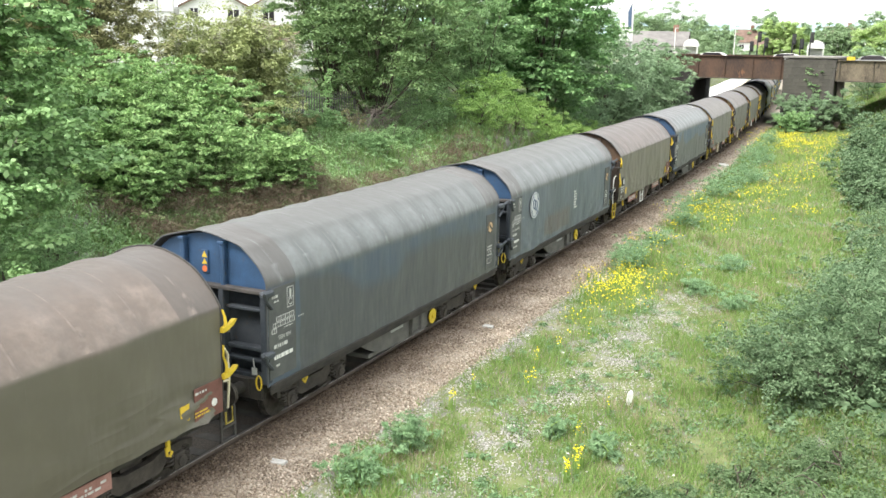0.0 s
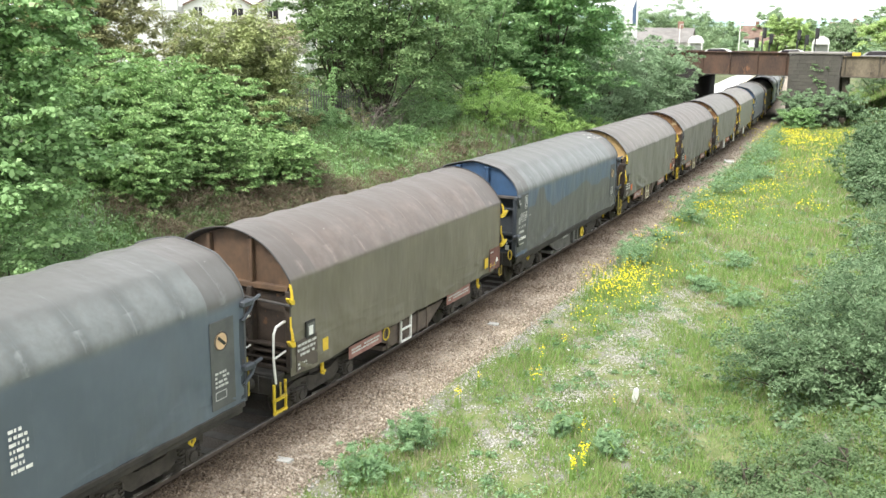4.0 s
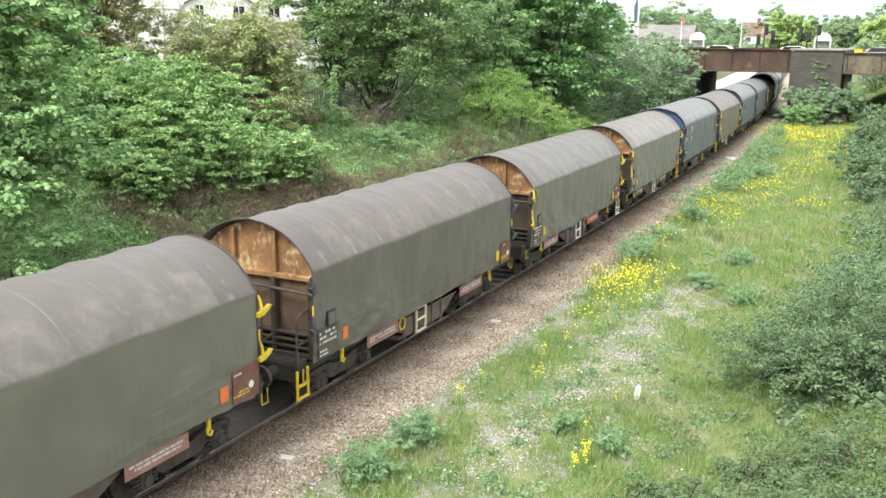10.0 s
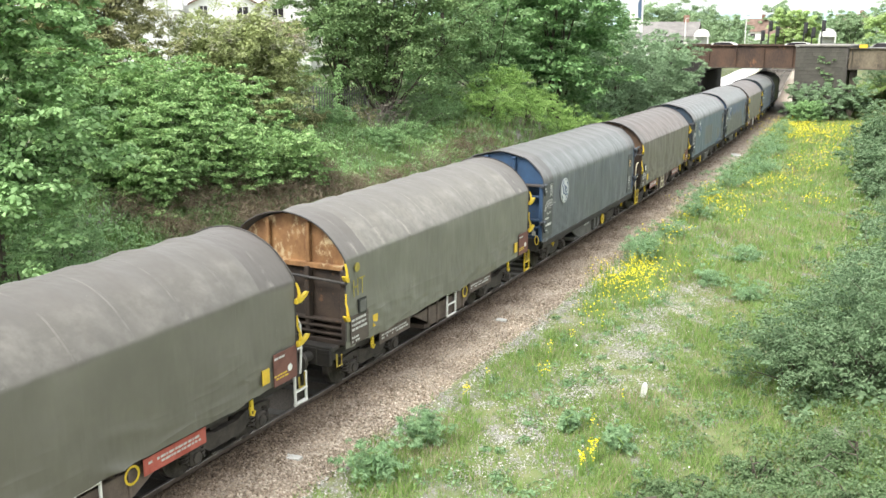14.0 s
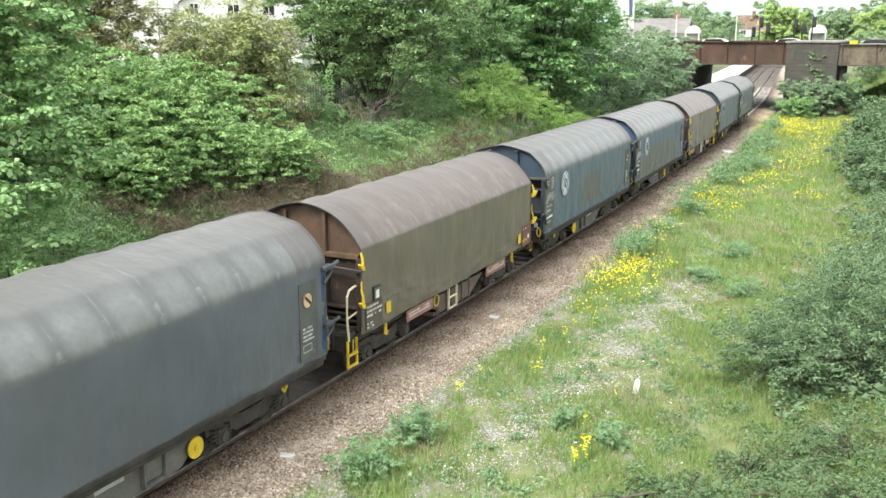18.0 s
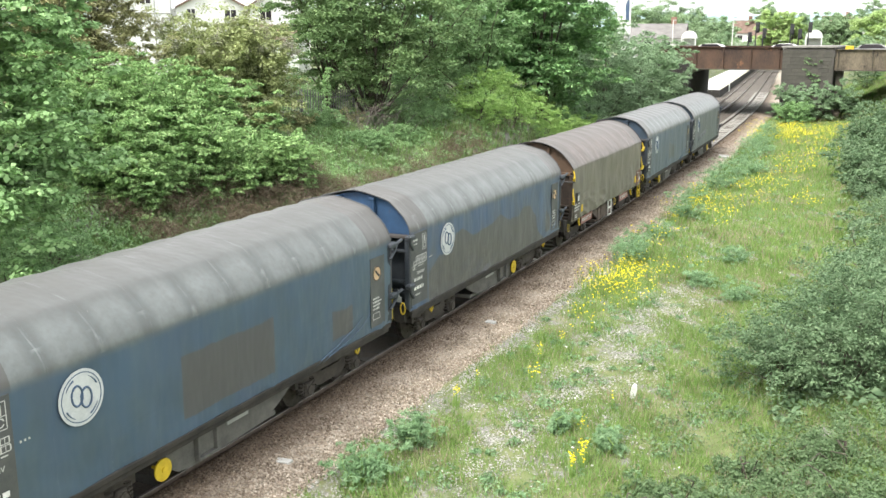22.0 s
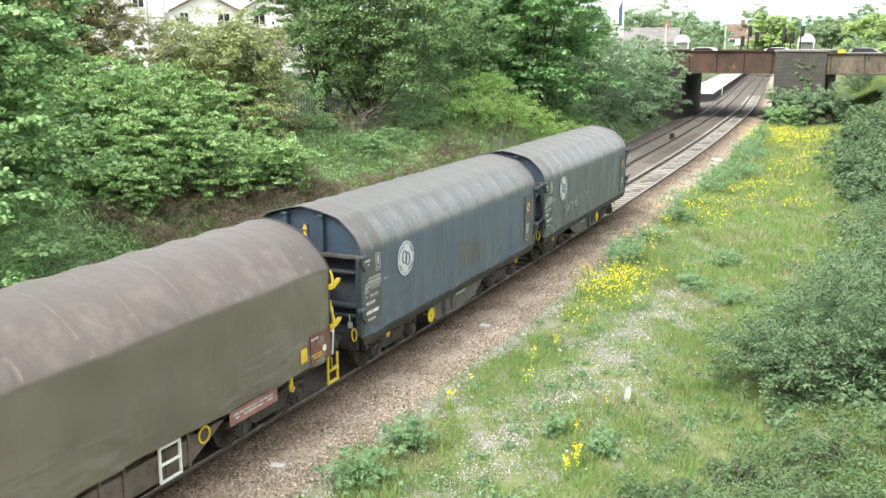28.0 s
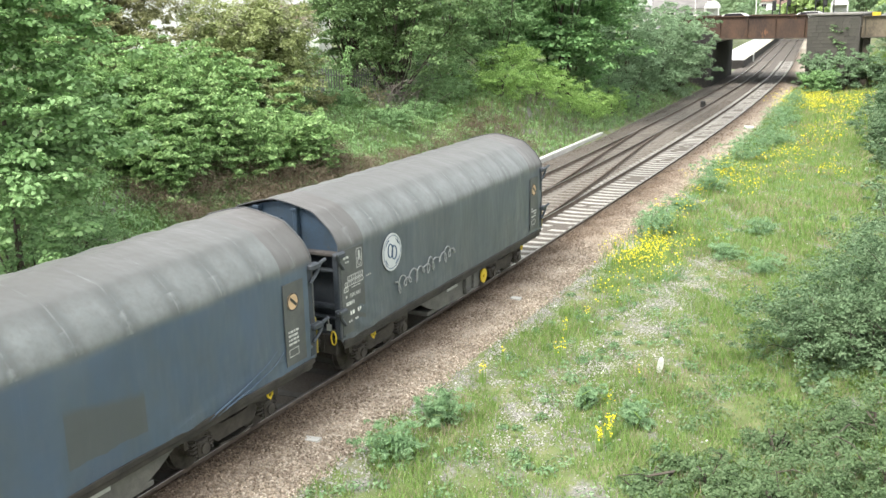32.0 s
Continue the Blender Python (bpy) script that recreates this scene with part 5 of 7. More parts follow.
# ---- the far road bridge ----
def stone_pier(x, y0, y1, w, z0, z1):
    pier = tagged(new("bridge_pier"), "grey weathered stone bridge pier with climbing ivy", "bridge pier")
    part("core", Shape().box(x, (y0 + y1) / 2, (z0 + z1) / 2, w - 0.06, y1 - y0, z1 - z0, 0.02).mesh("core", M_MORTAR), pier)
    part("coping", Shape().box(x, (y0 + y1) / 2, z1 + 0.13, w + 0.3, y1 - y0 + 0.3, 0.2, 0.05).mesh("coping", M_COPING), pier, "pale stone coping")
    rnd = random.Random(4)
    sizes = [Shape().box(0, 0, 0, s - 0.008, 0.2, 0.342, 0.014).mesh("stone", M_PIER) for s in (0.45, 0.6, 0.78, 0.95)]
    lens = (0.45, 0.6, 0.78, 0.95)
    z = z0
    while z + 0.35 < z1:
        u = -w / 2
        while u < w / 2 - 0.02:
            left = w / 2 - u
            fits = [i for i in range(4) if lens[i] <= left + 0.01]
            if not fits:
                break
            i = rnd.choice(fits)
            part("stone", sizes[i], pier, at=pose(x + u + lens[i] / 2, y0 + 0.05 - rnd.uniform(0, 0.018), z + 0.17))
            u += lens[i]
        z += 0.35
    rng = np.random.default_rng(14)
    c = np.stack([x + 0.4 + rng.normal(size=70) * 0.55, np.full(70, y0 - 0.12), 0.5 + 5.2 * rng.random(70) ** 1.5], -1)
    part("ivy", quick_mesh("ivy", leaf_points(rng, c, np.full(70, 0.2), 26, 0.12, 0.8), 4, LEAF_MID), pier, "trailing green ivy")
    return pier


def girder(name, x0, x1, y, z0, z1, material, gap, label):
    g = tagged(new(name), label, "bridge girder", "bridge girders")
    part("web", Shape().box((x0 + x1) / 2, y, (z0 + z1) / 2, x1 - x0, 0.05, z1 - z0, 0.01).mesh("web", M_GIRDERTAN if material is M_GIRDERDARK else material), g)
    part("top_flange", Shape().box((x0 + x1) / 2, y, z1 + 0.04, x1 - x0, 0.5, 0.08, 0.015).mesh("top_flange", material), g)
    part("bottom_flange", Shape().box((x0 + x1) / 2, y, z0 + 0.05, x1 - x0, 0.5, 0.1, 0.015).mesh("bottom_flange", M_GIRDERDARK), g, "dark lower flange")
    me = Shape().box(0, y - 0.11, (z0 + z1) / 2, 0.08, 0.2, z1 - z0 - 0.16, 0.01).mesh("stiffener", material)
    n = int((x1 - x0) / gap)
    for i in range(n + 1):
        part("stiffener", me, g, at=pose(x0 + 0.3 + i * (x1 - x0 - 0.6) / n, 0, 0))
    return g


stone_pier(2.9, 100.0, 118.0, 4.75, -0.6, 6.55)
girder("bridge_girder", -13.5, 0.5, 100.3, 4.42, 6.62, M_GIRDER, 2.8, "rust-streaked riveted plate girder over the railway")
girder("bridge_girder", 5.3, 24.0, 100.3, 4.45, 6.4, M_GIRDERDARK, 2.9, "dark weathered plate girder with stiffeners over the old trackbed")
girder("bridge_girder", -15.5, 0.5, 117.7, 4.42, 6.62, M_GIRDER, 2.8, "rusty plate girder on the far side of the bridge")
girder("bridge_girder", 5.3, 24.0, 117.7, 4.45, 6.4, M_GIRDERDARK, 2.9, "dark plate girder on the far side of the bridge")
part("bridge_deck", Shape().box(4.5, 109, 5.0, 44, 16.9, 0.9, 0.02).mesh("bridge_deck", M_GIRDERDARK), None, "dark underside and deck of the road bridge", kind="structure")
part("road", Shape().box(0, 109, 5.5, 160, 13, 0.08, 0.01).mesh("road", M_ASPHALT), None, "asphalt road over the bridge", kind="structure")
part("pavement", Shape().box(0, 101.9, 5.53, 60, 2.2, 0.14, 0.03).mesh("pavement", M_CONCRETE), None, "pale pavement beside the road", kind="structure")
ab = tagged(new("bridge_abutment"), "dark brick bridge abutment", "abutment")
part("wall", Shape().prism([(-8.35, 99.6), (-9.75, 118.4), (-17, 118.4), (-17, 99.6)], -0.5, 4.4, "z").mesh("wall", M_DARKBRICK), ab)
part("wing_wall", Shape().prism([(-8.3, 99.6), (-8.3, 99.0), (-16, 97.0), (-16, 99.6)], -0.5, 5.2, "z").mesh("wing_wall", M_DARKBRICK), ab)
part("bearing_shelf", Shape().prism([(-8.2, 99.5), (-9.6, 118.5), (-11, 118.5), (-11, 99.5)], 4.05, 4.35, "z").mesh("bearing_shelf", M_CONCRETE), ab)
ab = tagged(new("bridge_abutment"), "dark stone abutment on the old trackbed's far side", "abutment")
part("wall", Shape().box(21.5, 109, 2.0, 6.0, 18.6, 4.9, 0.03).mesh("wall", M_PIER), ab)
col = tagged(new("bridge_column"), "black steel trestle column under the bridge", "column")
part("shaft", Shape().box(5.75, 101.2, 2.05, 0.55, 0.6, 4.8, 0.02).mesh("shaft", M_GIRDERDARK), col)


def platform():
    """The station platform past the bridge, with its pale edge."""
    p = tagged(new("station_platform"), "pale station platform with a yellowish edge and brick wall", "platform")
    ys = [float(v) for v in range(132, 300, 4)]
    part("surface", sweep([(-0.02, 0.80), (0.0, 0.92), (-4.2, 0.94), (-4.2, 0.80)], ys, lambda y: -5.15, M_RENDER, "surface"), p)
    part("platform_wall", sweep([(-0.12, -0.5), (-0.12, 0.795), (-4.1, 0.795), (-4.1, -0.5)], ys, lambda y: -5.15, M_DARKBRICK, "platform_wall"), p, "dark brick platform wall")
    part("edge_line", sweep([(-0.45, 0.935), (0.02, 0.925), (0.02, 0.94), (-0.45, 0.95)], ys, lambda y: -5.15, M_CREAM, "edge_line"), p, "pale yellow painted edge")


platform()
low = tagged(new("low_wall"), "low white-topped concrete kerb at the bank's foot", "kerb")
part("kerb", sweep([(-0.16, -0.5), (0.0, -0.5), (0.0, -0.06), (-0.16, -0.06)], [float(v) for v in range(14, 60, 2)], lambda y: -5.95, M_CONCRETE, "kerb"), low)
part("capping", sweep([(-0.19, -0.06), (0.03, -0.06), (0.03, 0.0), (-0.19, 0.0)], [float(v) for v in range(14, 60, 2)], lambda y: -5.95, M_WHITE, "capping"), low, "white capping")


def crossover():
    """Rails of the crossover between the two lines."""
    c = tagged(new("crossover"), "dull rails crossing between the two lines", "railway crossover")
    ring = [(-0.07, -0.155), (0.07, -0.155), (0.015, -0.12), (0.034, -0.03), (0.034, 0.0), (-0.034, 0.0), (-0.034, -0.03), (-0.015, -0.12)]
    for off in (0.0, -1.505):
        ys = [28.0 + 1.5 * i for i in range(22)]
        part("rail", sweep(ring, ys, lambda y: -0.69 + off + (-1.9) * float(ramped(y, 26, 64)), M_RAIL, "rail"), c)
    me = Shape().box(0, 0, -0.27, 1.5, 0.24, 0.2, 0.02).mesh("sleeper", M_TIMBER)
    for i in range(46):
        y = 31 + 0.655 * i
        part("sleeper", me, c, at=pose(float(bend(y)) - 1.72, y, 0, 0, 0, heading(y)))


crossover()


def trackside():
    s = tagged(new("ground_signal"), "small dark trackside signal box between the lines", "signal")
    x, y = -4.3, 76.5
    part("body", Shape().box(x, y, 0.15, 0.35, 0.4, 0.5, 0.06).mesh("body", M_STEEL), s)
    part("post", Shape().box(x, y, -0.25, 0.12, 0.12, 0.4, 0.01).mesh("post", M_STEEL), s)
    part("lens", Shape().disc(x, y, 0.22, 0.09, y - 0.22, y - 0.2, "y", 14).mesh("lens", M_BLACK), s)
    for i, (x, y, tilt) in enumerate(((-9.1, 69.7, 4), (-8.7, 70.6, -5), (-8.4, 72.2, 3))):
        f = tagged(new("marker_post"), "weathered grey timber post on the bank", "post", "timber posts")
        part("shaft", Shape().box(0, 0, 0.7, 0.22, 0.2, 1.5, 0.02).mesh("shaft", M_FENCE), f)
        f.matrix_basis = pose(x, y, on_land(x, y) - 0.1, tilt, tilt, 0)
    for x, y, sx, sy in ((1.6, 64.4, 0.36, 0.5), (2.35, 22.9, 0.16, 0.1), (1.95, 17.6, 0.2, 0.09), (2.3, 13.2, 0.2, 0.09)):
        part("concrete_slab", Shape().prism([(-sx, -sy * 0.8), (sx * 0.7, -sy), (sx, sy * 0.6), (-sx * 0.6, sy)], -0.06, 0.05, "z").mesh("concrete_slab", M_CONCRETE), None, "pale broken concrete slab lying on the ballast", pose(x - 0.4, y, -0.17, 4, 3, 20), "slab", "loose slabs")
    w = tagged(new("marker_post"), "short white plastic marker post in the grass", "post")
    part("shaft", Shape().prism([(-0.06, 0), (0.06, 0), (0.065, 0.24), (0.05, 0.31), (0.02, 0.345), (-0.02, 0.345), (-0.05, 0.31), (-0.065, 0.24)], -0.035, 0.035, "y").mesh("shaft", M_WHITE), w)
    w.matrix_basis = pose(6.72, 19.6, -0.37, 6, 8, 15)
    w = tagged(new("marker_post"), "short white post on the overgrown bank", "post")
    part("shaft", Shape().box(0, 0, 0.18, 0.11, 0.1, 0.42, 0.03).mesh("shaft", M_GREYPLATE), w)
    w.matrix_basis = pose(-13.9, 23.3, on_land(-13.9, 23.3), 0, 0, 0)


trackside()

# ---- plants ----
def clump_cloud(rng, n, mid, size, fill=0.45, ragged=0.25):
    """Middles of clumps in a lumpy egg, more of them near its skin."""
    d = unit(rng.normal(size=(n, 3)))
    k = rng.random(3) * 6
    lump = 1 + ragged * (np.sin(d[:, 0] * 4 + k[0]) * np.sin(d[:, 1] * 5 + k[1]) + 0.6 * np.sin(d[:, 2] * 7 + k[2]))
    r = (fill + (1 - fill) * rng.random(n) ** 0.6) * lump
    return np.array(mid) + d * r[:, None] * np.array(size)


def stem_shape(rng, base, tops, r):
    s = Shape()
    base = Vector(base)
    for i, t in enumerate(tops):
        t = Vector(t)
        mid = base.lerp(t, 0.45) + Vector((rng.normal() * 0.25, rng.normal() * 0.25, 0.35))
        s.tube([base, base.lerp(mid, 0.55), mid, mid.lerp(t, 0.5) + Vector((rng.normal() * 0.1, rng.normal() * 0.1, 0.1)), t], r if i == 0 else r * 0.45, 6, 0.2)
    return s


def tree(label, x, y, high, wide, low, leaf, seed, clumps=80, per=230, size=0.17, stems=9, trunk=0.22, deep=None, name="tree", category="tree", wide_leaf=0.5, group="", lean=(0, 0), z=None, ragged=0.25, puff=1.0, flat=0.85, split=3):
    """Trunk with limbs and a crown of leaf clumps with gaps. low: where the crown begins over the ground."""
    rng = np.random.default_rng(seed)
    z0 = (on_land(x, y) if z is None else z) - 0.15
    t = tagged(new(name), label, category, group)
    mid = (x + lean[0], y + lean[1], z0 + (high + low) / 2)
    cs = clump_cloud(rng, clumps, mid, (wide / 2, (deep or wide) / 2, (high - low) / 2), 0.35, ragged)
    if split > 1:
        # every clump breaks up into sprays
        rough_rad = puff * wide * 0.11
        cs = np.repeat(cs, split, 0) + rng.normal(size=(clumps * split, 3)) * rough_rad * np.array([0.75, 0.75, 0.6])
        clumps, per = clumps * split, max(8, per // split)
        rad = puff * wide * (0.085 + 0.075 * rng.random(clumps)) * split ** -0.42
    else:
        rad = puff * wide * (0.085 + 0.075 * rng.random(clumps))
    pick = cs[rng.choice(clumps, min(stems, clumps), replace=False)]
    tops = [(mid[0], mid[1], z0 + low + (high - low) * 0.72)] + [tuple(p) for p in pick]
    if name == "weed_clump":
        part("stalks", stem_shape(rng, (x, y, z0), tops, 0.02).mesh("stalks", GRASS), t, "thin green stalks")
    else:
        part("trunk", stem_shape(rng, (x, y, z0), tops, trunk).mesh("trunk", M_BARK, True), t, "grey-brown bark")
    part("crown", quick_mesh("crown", leaf_points(rng, cs, rad, per, size, wide_leaf, 0.9, 0.2 if split > 1 else 0.55, flat), 4, leaf), t)
    return t


def bush(label, x, y, high, wide, leaf, seed, deep=None, clumps=50, per=150, size=0.09, z=None, wide_leaf=0.45, group="", ragged=0.3, name="bush", flat=0.85, stems=10, puff=1.0, split=3):
    return tree(label, x, y, high, wide, 0.0, leaf, seed, clumps, per, size, stems, 0.05, deep, name, "bush", wide_leaf, group, z=z, ragged=ragged, flat=flat, puff=puff, split=split)


def bank_trees():
    tree("bright green sycamore low on the bank", -8.85, 16.0, 11.0, 5.0, 0.9, LEAF_BRIGHT, 11, 250, 280, 0.135, 3, 0.1, wide_leaf=0.8, flat=0.6)
    tree("bright green young sycamore beside the larger one", -13.6, 17.0, 10.5, 4.6, 0.0, LEAF_BRIGHT, 12, 60, 120, 0.2, 5, 0.14, wide_leaf=0.85)
    tree("olive-brown tree at the top of the bank", -20.75, 30.9, 9.5, 5.2, 0.0, LEAF_OLIVE, 13, 240, 290, 0.14, 14, 0.12, split=4, ragged=0.3, flat=0.95)
    tree("olive-brown tree behind the scrub", -24.5, 32.0, 10.5, 5.5, 0.0, LEAF_OLIVE, 14, 80, 200, 0.17, 10, 0.15)
    tree("hawthorn with faded blossom by the fence", -17.0, 36.4, 5.4, 6.0, -0.4, LEAF_BLOSSOM, 15, 270, 290, 0.15, 12, 0.14, split=4, flat=0.95)
    tree("tall many-stemmed ash on the bank", -15.6, 47.4, 13.5, 10.0, 0.9, LEAF_ASH, 16, 180, 300, 0.19, 22, 0.15, 8.0, split=4, flat=0.6, wide_leaf=0.5)
    tree("tall ash behind the fence", -18.9, 48.5, 14.0, 6.8, 0.6, LEAF_ASH, 17, 110, 260, 0.2, 14, 0.15, split=4, wide_leaf=0.5, flat=0.6)
    tree("smaller ash with pale leaves on the bank", -13.7, 57.5, 8.8, 5.4, 1.2, LEAF_MID, 18, 90, 240, 0.17, 12, 0.12, split=4, flat=0.65)
    tree("large dark horse chestnut above the line", -11.5, 64.5, 14.0, 10.4, 1.6, LEAF_DARK, 19, 220, 220, 0.27, 10, 0.26, wide_leaf=0.65, flat=0.5, split=3)
    tree("dark chestnut behind the first", -16.5, 66.5, 15.0, 10.0, 0.5, LEAF_DARK, 20, 90, 160, 0.32, 12, 0.3, wide_leaf=0.6)
    tree("broad shrubby willow near the bridge", -10.5, 76.5, 8.2, 7.5, -0.4, LEAF_WILLOW, 21, 110, 220, 0.22, 12, 0.12, wide_leaf=0.42, flat=0.7)
    tree("grey-green willow against the bridge", -9.8, 85.5, 7.8, 7.2, -0.4, LEAF_WILLOW, 22, 110, 210, 0.22, 12, 0.12, wide_leaf=0.42, flat=0.7)
    tree("dark willow by the abutment", -10.4, 93.0, 7.8, 6.4, -0.4, LEAF_WILLOW, 23, 90, 210, 0.24, 12, 0.12, wide_leaf=0.42, flat=0.7)
    tree("willow scrub behind the bank", -15.5, 82.0, 8.0, 8.0, 0.0, LEAF_WILLOW, 24, 70, 160, 0.26, 12, 0.14)
    for i, (x, y, h, w) in enumerate(((-19, 62, 13, 8), (-32, 41, 4.5, 7), (-25.5, 63, 14, 9), (-22, 74, 13, 10), (-20, 92, 9, 9), (-30, 80, 13, 10), (-33, 34, 7.5, 8), (-21.5, 57.5, 12, 7))):
        tree("broad green tree beyond the fence", x, y, h, w, 0.0, (LEAF_ASH, LEAF_DARK)[i % 2], 240 + i, 60, 100, 0.36, 8, 0.25, group="trees beyond the fence")


bank_trees()


def bank_bushes():
    for i, (x, y, h, w, d) in enumerate(((-12.2, 24.6, 2.9, 3.6, 3.0), (-12.0, 28.0, 3.4, 4.0, 3.4), (-11.3, 31.5, 3.0, 3.6, 3.2), (-14.5, 27.0, 3.9, 4.4, 3.6), (-14.6, 31.0, 4.2, 4.4, 3.6), (-15.2, 24.4, 3.2, 3.6, 3.0), (-16.8, 29.5, 4.0, 4.0, 3.4), (-18.2, 26.5, 4.2, 4.4, 3.6), (-20.5, 25.0, 4.4, 4.4, 4.0))):
        bush("dense pale green knotweed thicket on the bank", x, y, h, w, LEAF_KNOT, 40 + i, d, 120, 180, 0.135, wide_leaf=0.55, group="knotweed thickets", flat=0.5, ragged=0.4, stems=6, split=4, puff=1.0)
    for i, (x, y, h, w, d, m) in enumerate(((-10.4, 50.5, 1.7, 3.4, 4.0, LEAF_LIME), (-9.4, 53.5, 1.8, 3.8, 4.5, LEAF_LIME), (-8.7, 57.0, 1.9, 3.8, 5.0, LEAF_LIME), (-8.6, 60.5, 1.7, 3.2, 5.0, LEAF_LIME), (-11.3, 54.5, 1.5, 3.6, 5.0, LEAF_LIME), (-10.9, 58.5, 1.7, 3.4, 5.0, LEAF_LIME), (-12.4, 56.5, 1.6, 3.4, 5.0, LEAF_LIME), (-12.9, 45.5, 1.0, 2.6, 2.6, LEAF_MID), (-12.6, 48.6, 1.5, 3.0, 3.4, LEAF_MID), (-13.0, 42.0, 0.8, 2.4, 2.4, LEAF_MID), (-8.6, 66.0, 2.0, 2.8, 5.0, LEAF_LIME), (-8.4, 71.5, 1.8, 2.4, 4.0, LEAF_MID), (-14.8, 51.5, 2.6, 4.4, 4.0, LEAF_MID), (-14.4, 57.5, 4.2, 5.0, 5.0, LEAF_MID), (-10.8, 66.0, 4.2, 4.4, 5.5, LEAF_DARK), (-10.2, 70.5, 3.6, 4.0, 5.0, LEAF_WILLOW), (-19.2, 44.0, 2.4, 4.0, 4.0, LEAF_MID), (-20.0, 50.0, 2.8, 4.4, 4.4, LEAF_DARK), (-21.5, 39.5, 2.2, 4.0, 4.0, LEAF_MID), (-18.0, 57.0, 3.0, 5.0, 5.0, LEAF_DARK), (-24.5, 45.0, 2.6, 5.0, 5.0, LEAF_DARK))):
        bush("low green bramble mound on the bank", x, y, h, w, m, 60 + i, d, 60, 150, 0.085, group="bramble mounds", wide_leaf=0.6, flat=0.85, stems=3)
    for i, (x, y, h, w) in enumerate(((-8.5, 16.4, 2.0, 2.4), (-8.1, 18.0, 1.3, 2.2), (-9.6, 18.6, 1.6, 2.4))):
        bush("tall dark green nettle patch under the sycamore", x, y, h, w, LEAF_MID, 380 + i, w, 44, 130, 0.09, group="nettle patches", stems=2)
    for i in range(9):
        y = 32.5 + 1.75 * i
        bush("low scrub along the foot of the fence", -15.9 + 0.25 * (i % 3), y, 0.8 + 0.25 * (i % 2), 2.0, (LEAF_MID, LEAF_OLIVE)[i % 3 == 1], 90 + i, 2.2, 36, 110, 0.11, group="scrub along the fence", stems=2)
    for i, (x, y, h, w) in enumerate(((1.7, 98.2, 3.5, 3.8), (4.3, 97.4, 3.7, 4.2), (2.6, 94.4, 2.3, 3.2), (6.6, 98.0, 3.6, 3.6))):
        bush("grey-green bush at the foot of the bridge pier", x, y, h, w, LEAF_WILLOW if i != 2 else LEAF_BRIGHT, 80 + i, w * 0.9, 55, 200, 0.17, group="bushes by the pier")


bank_bushes()


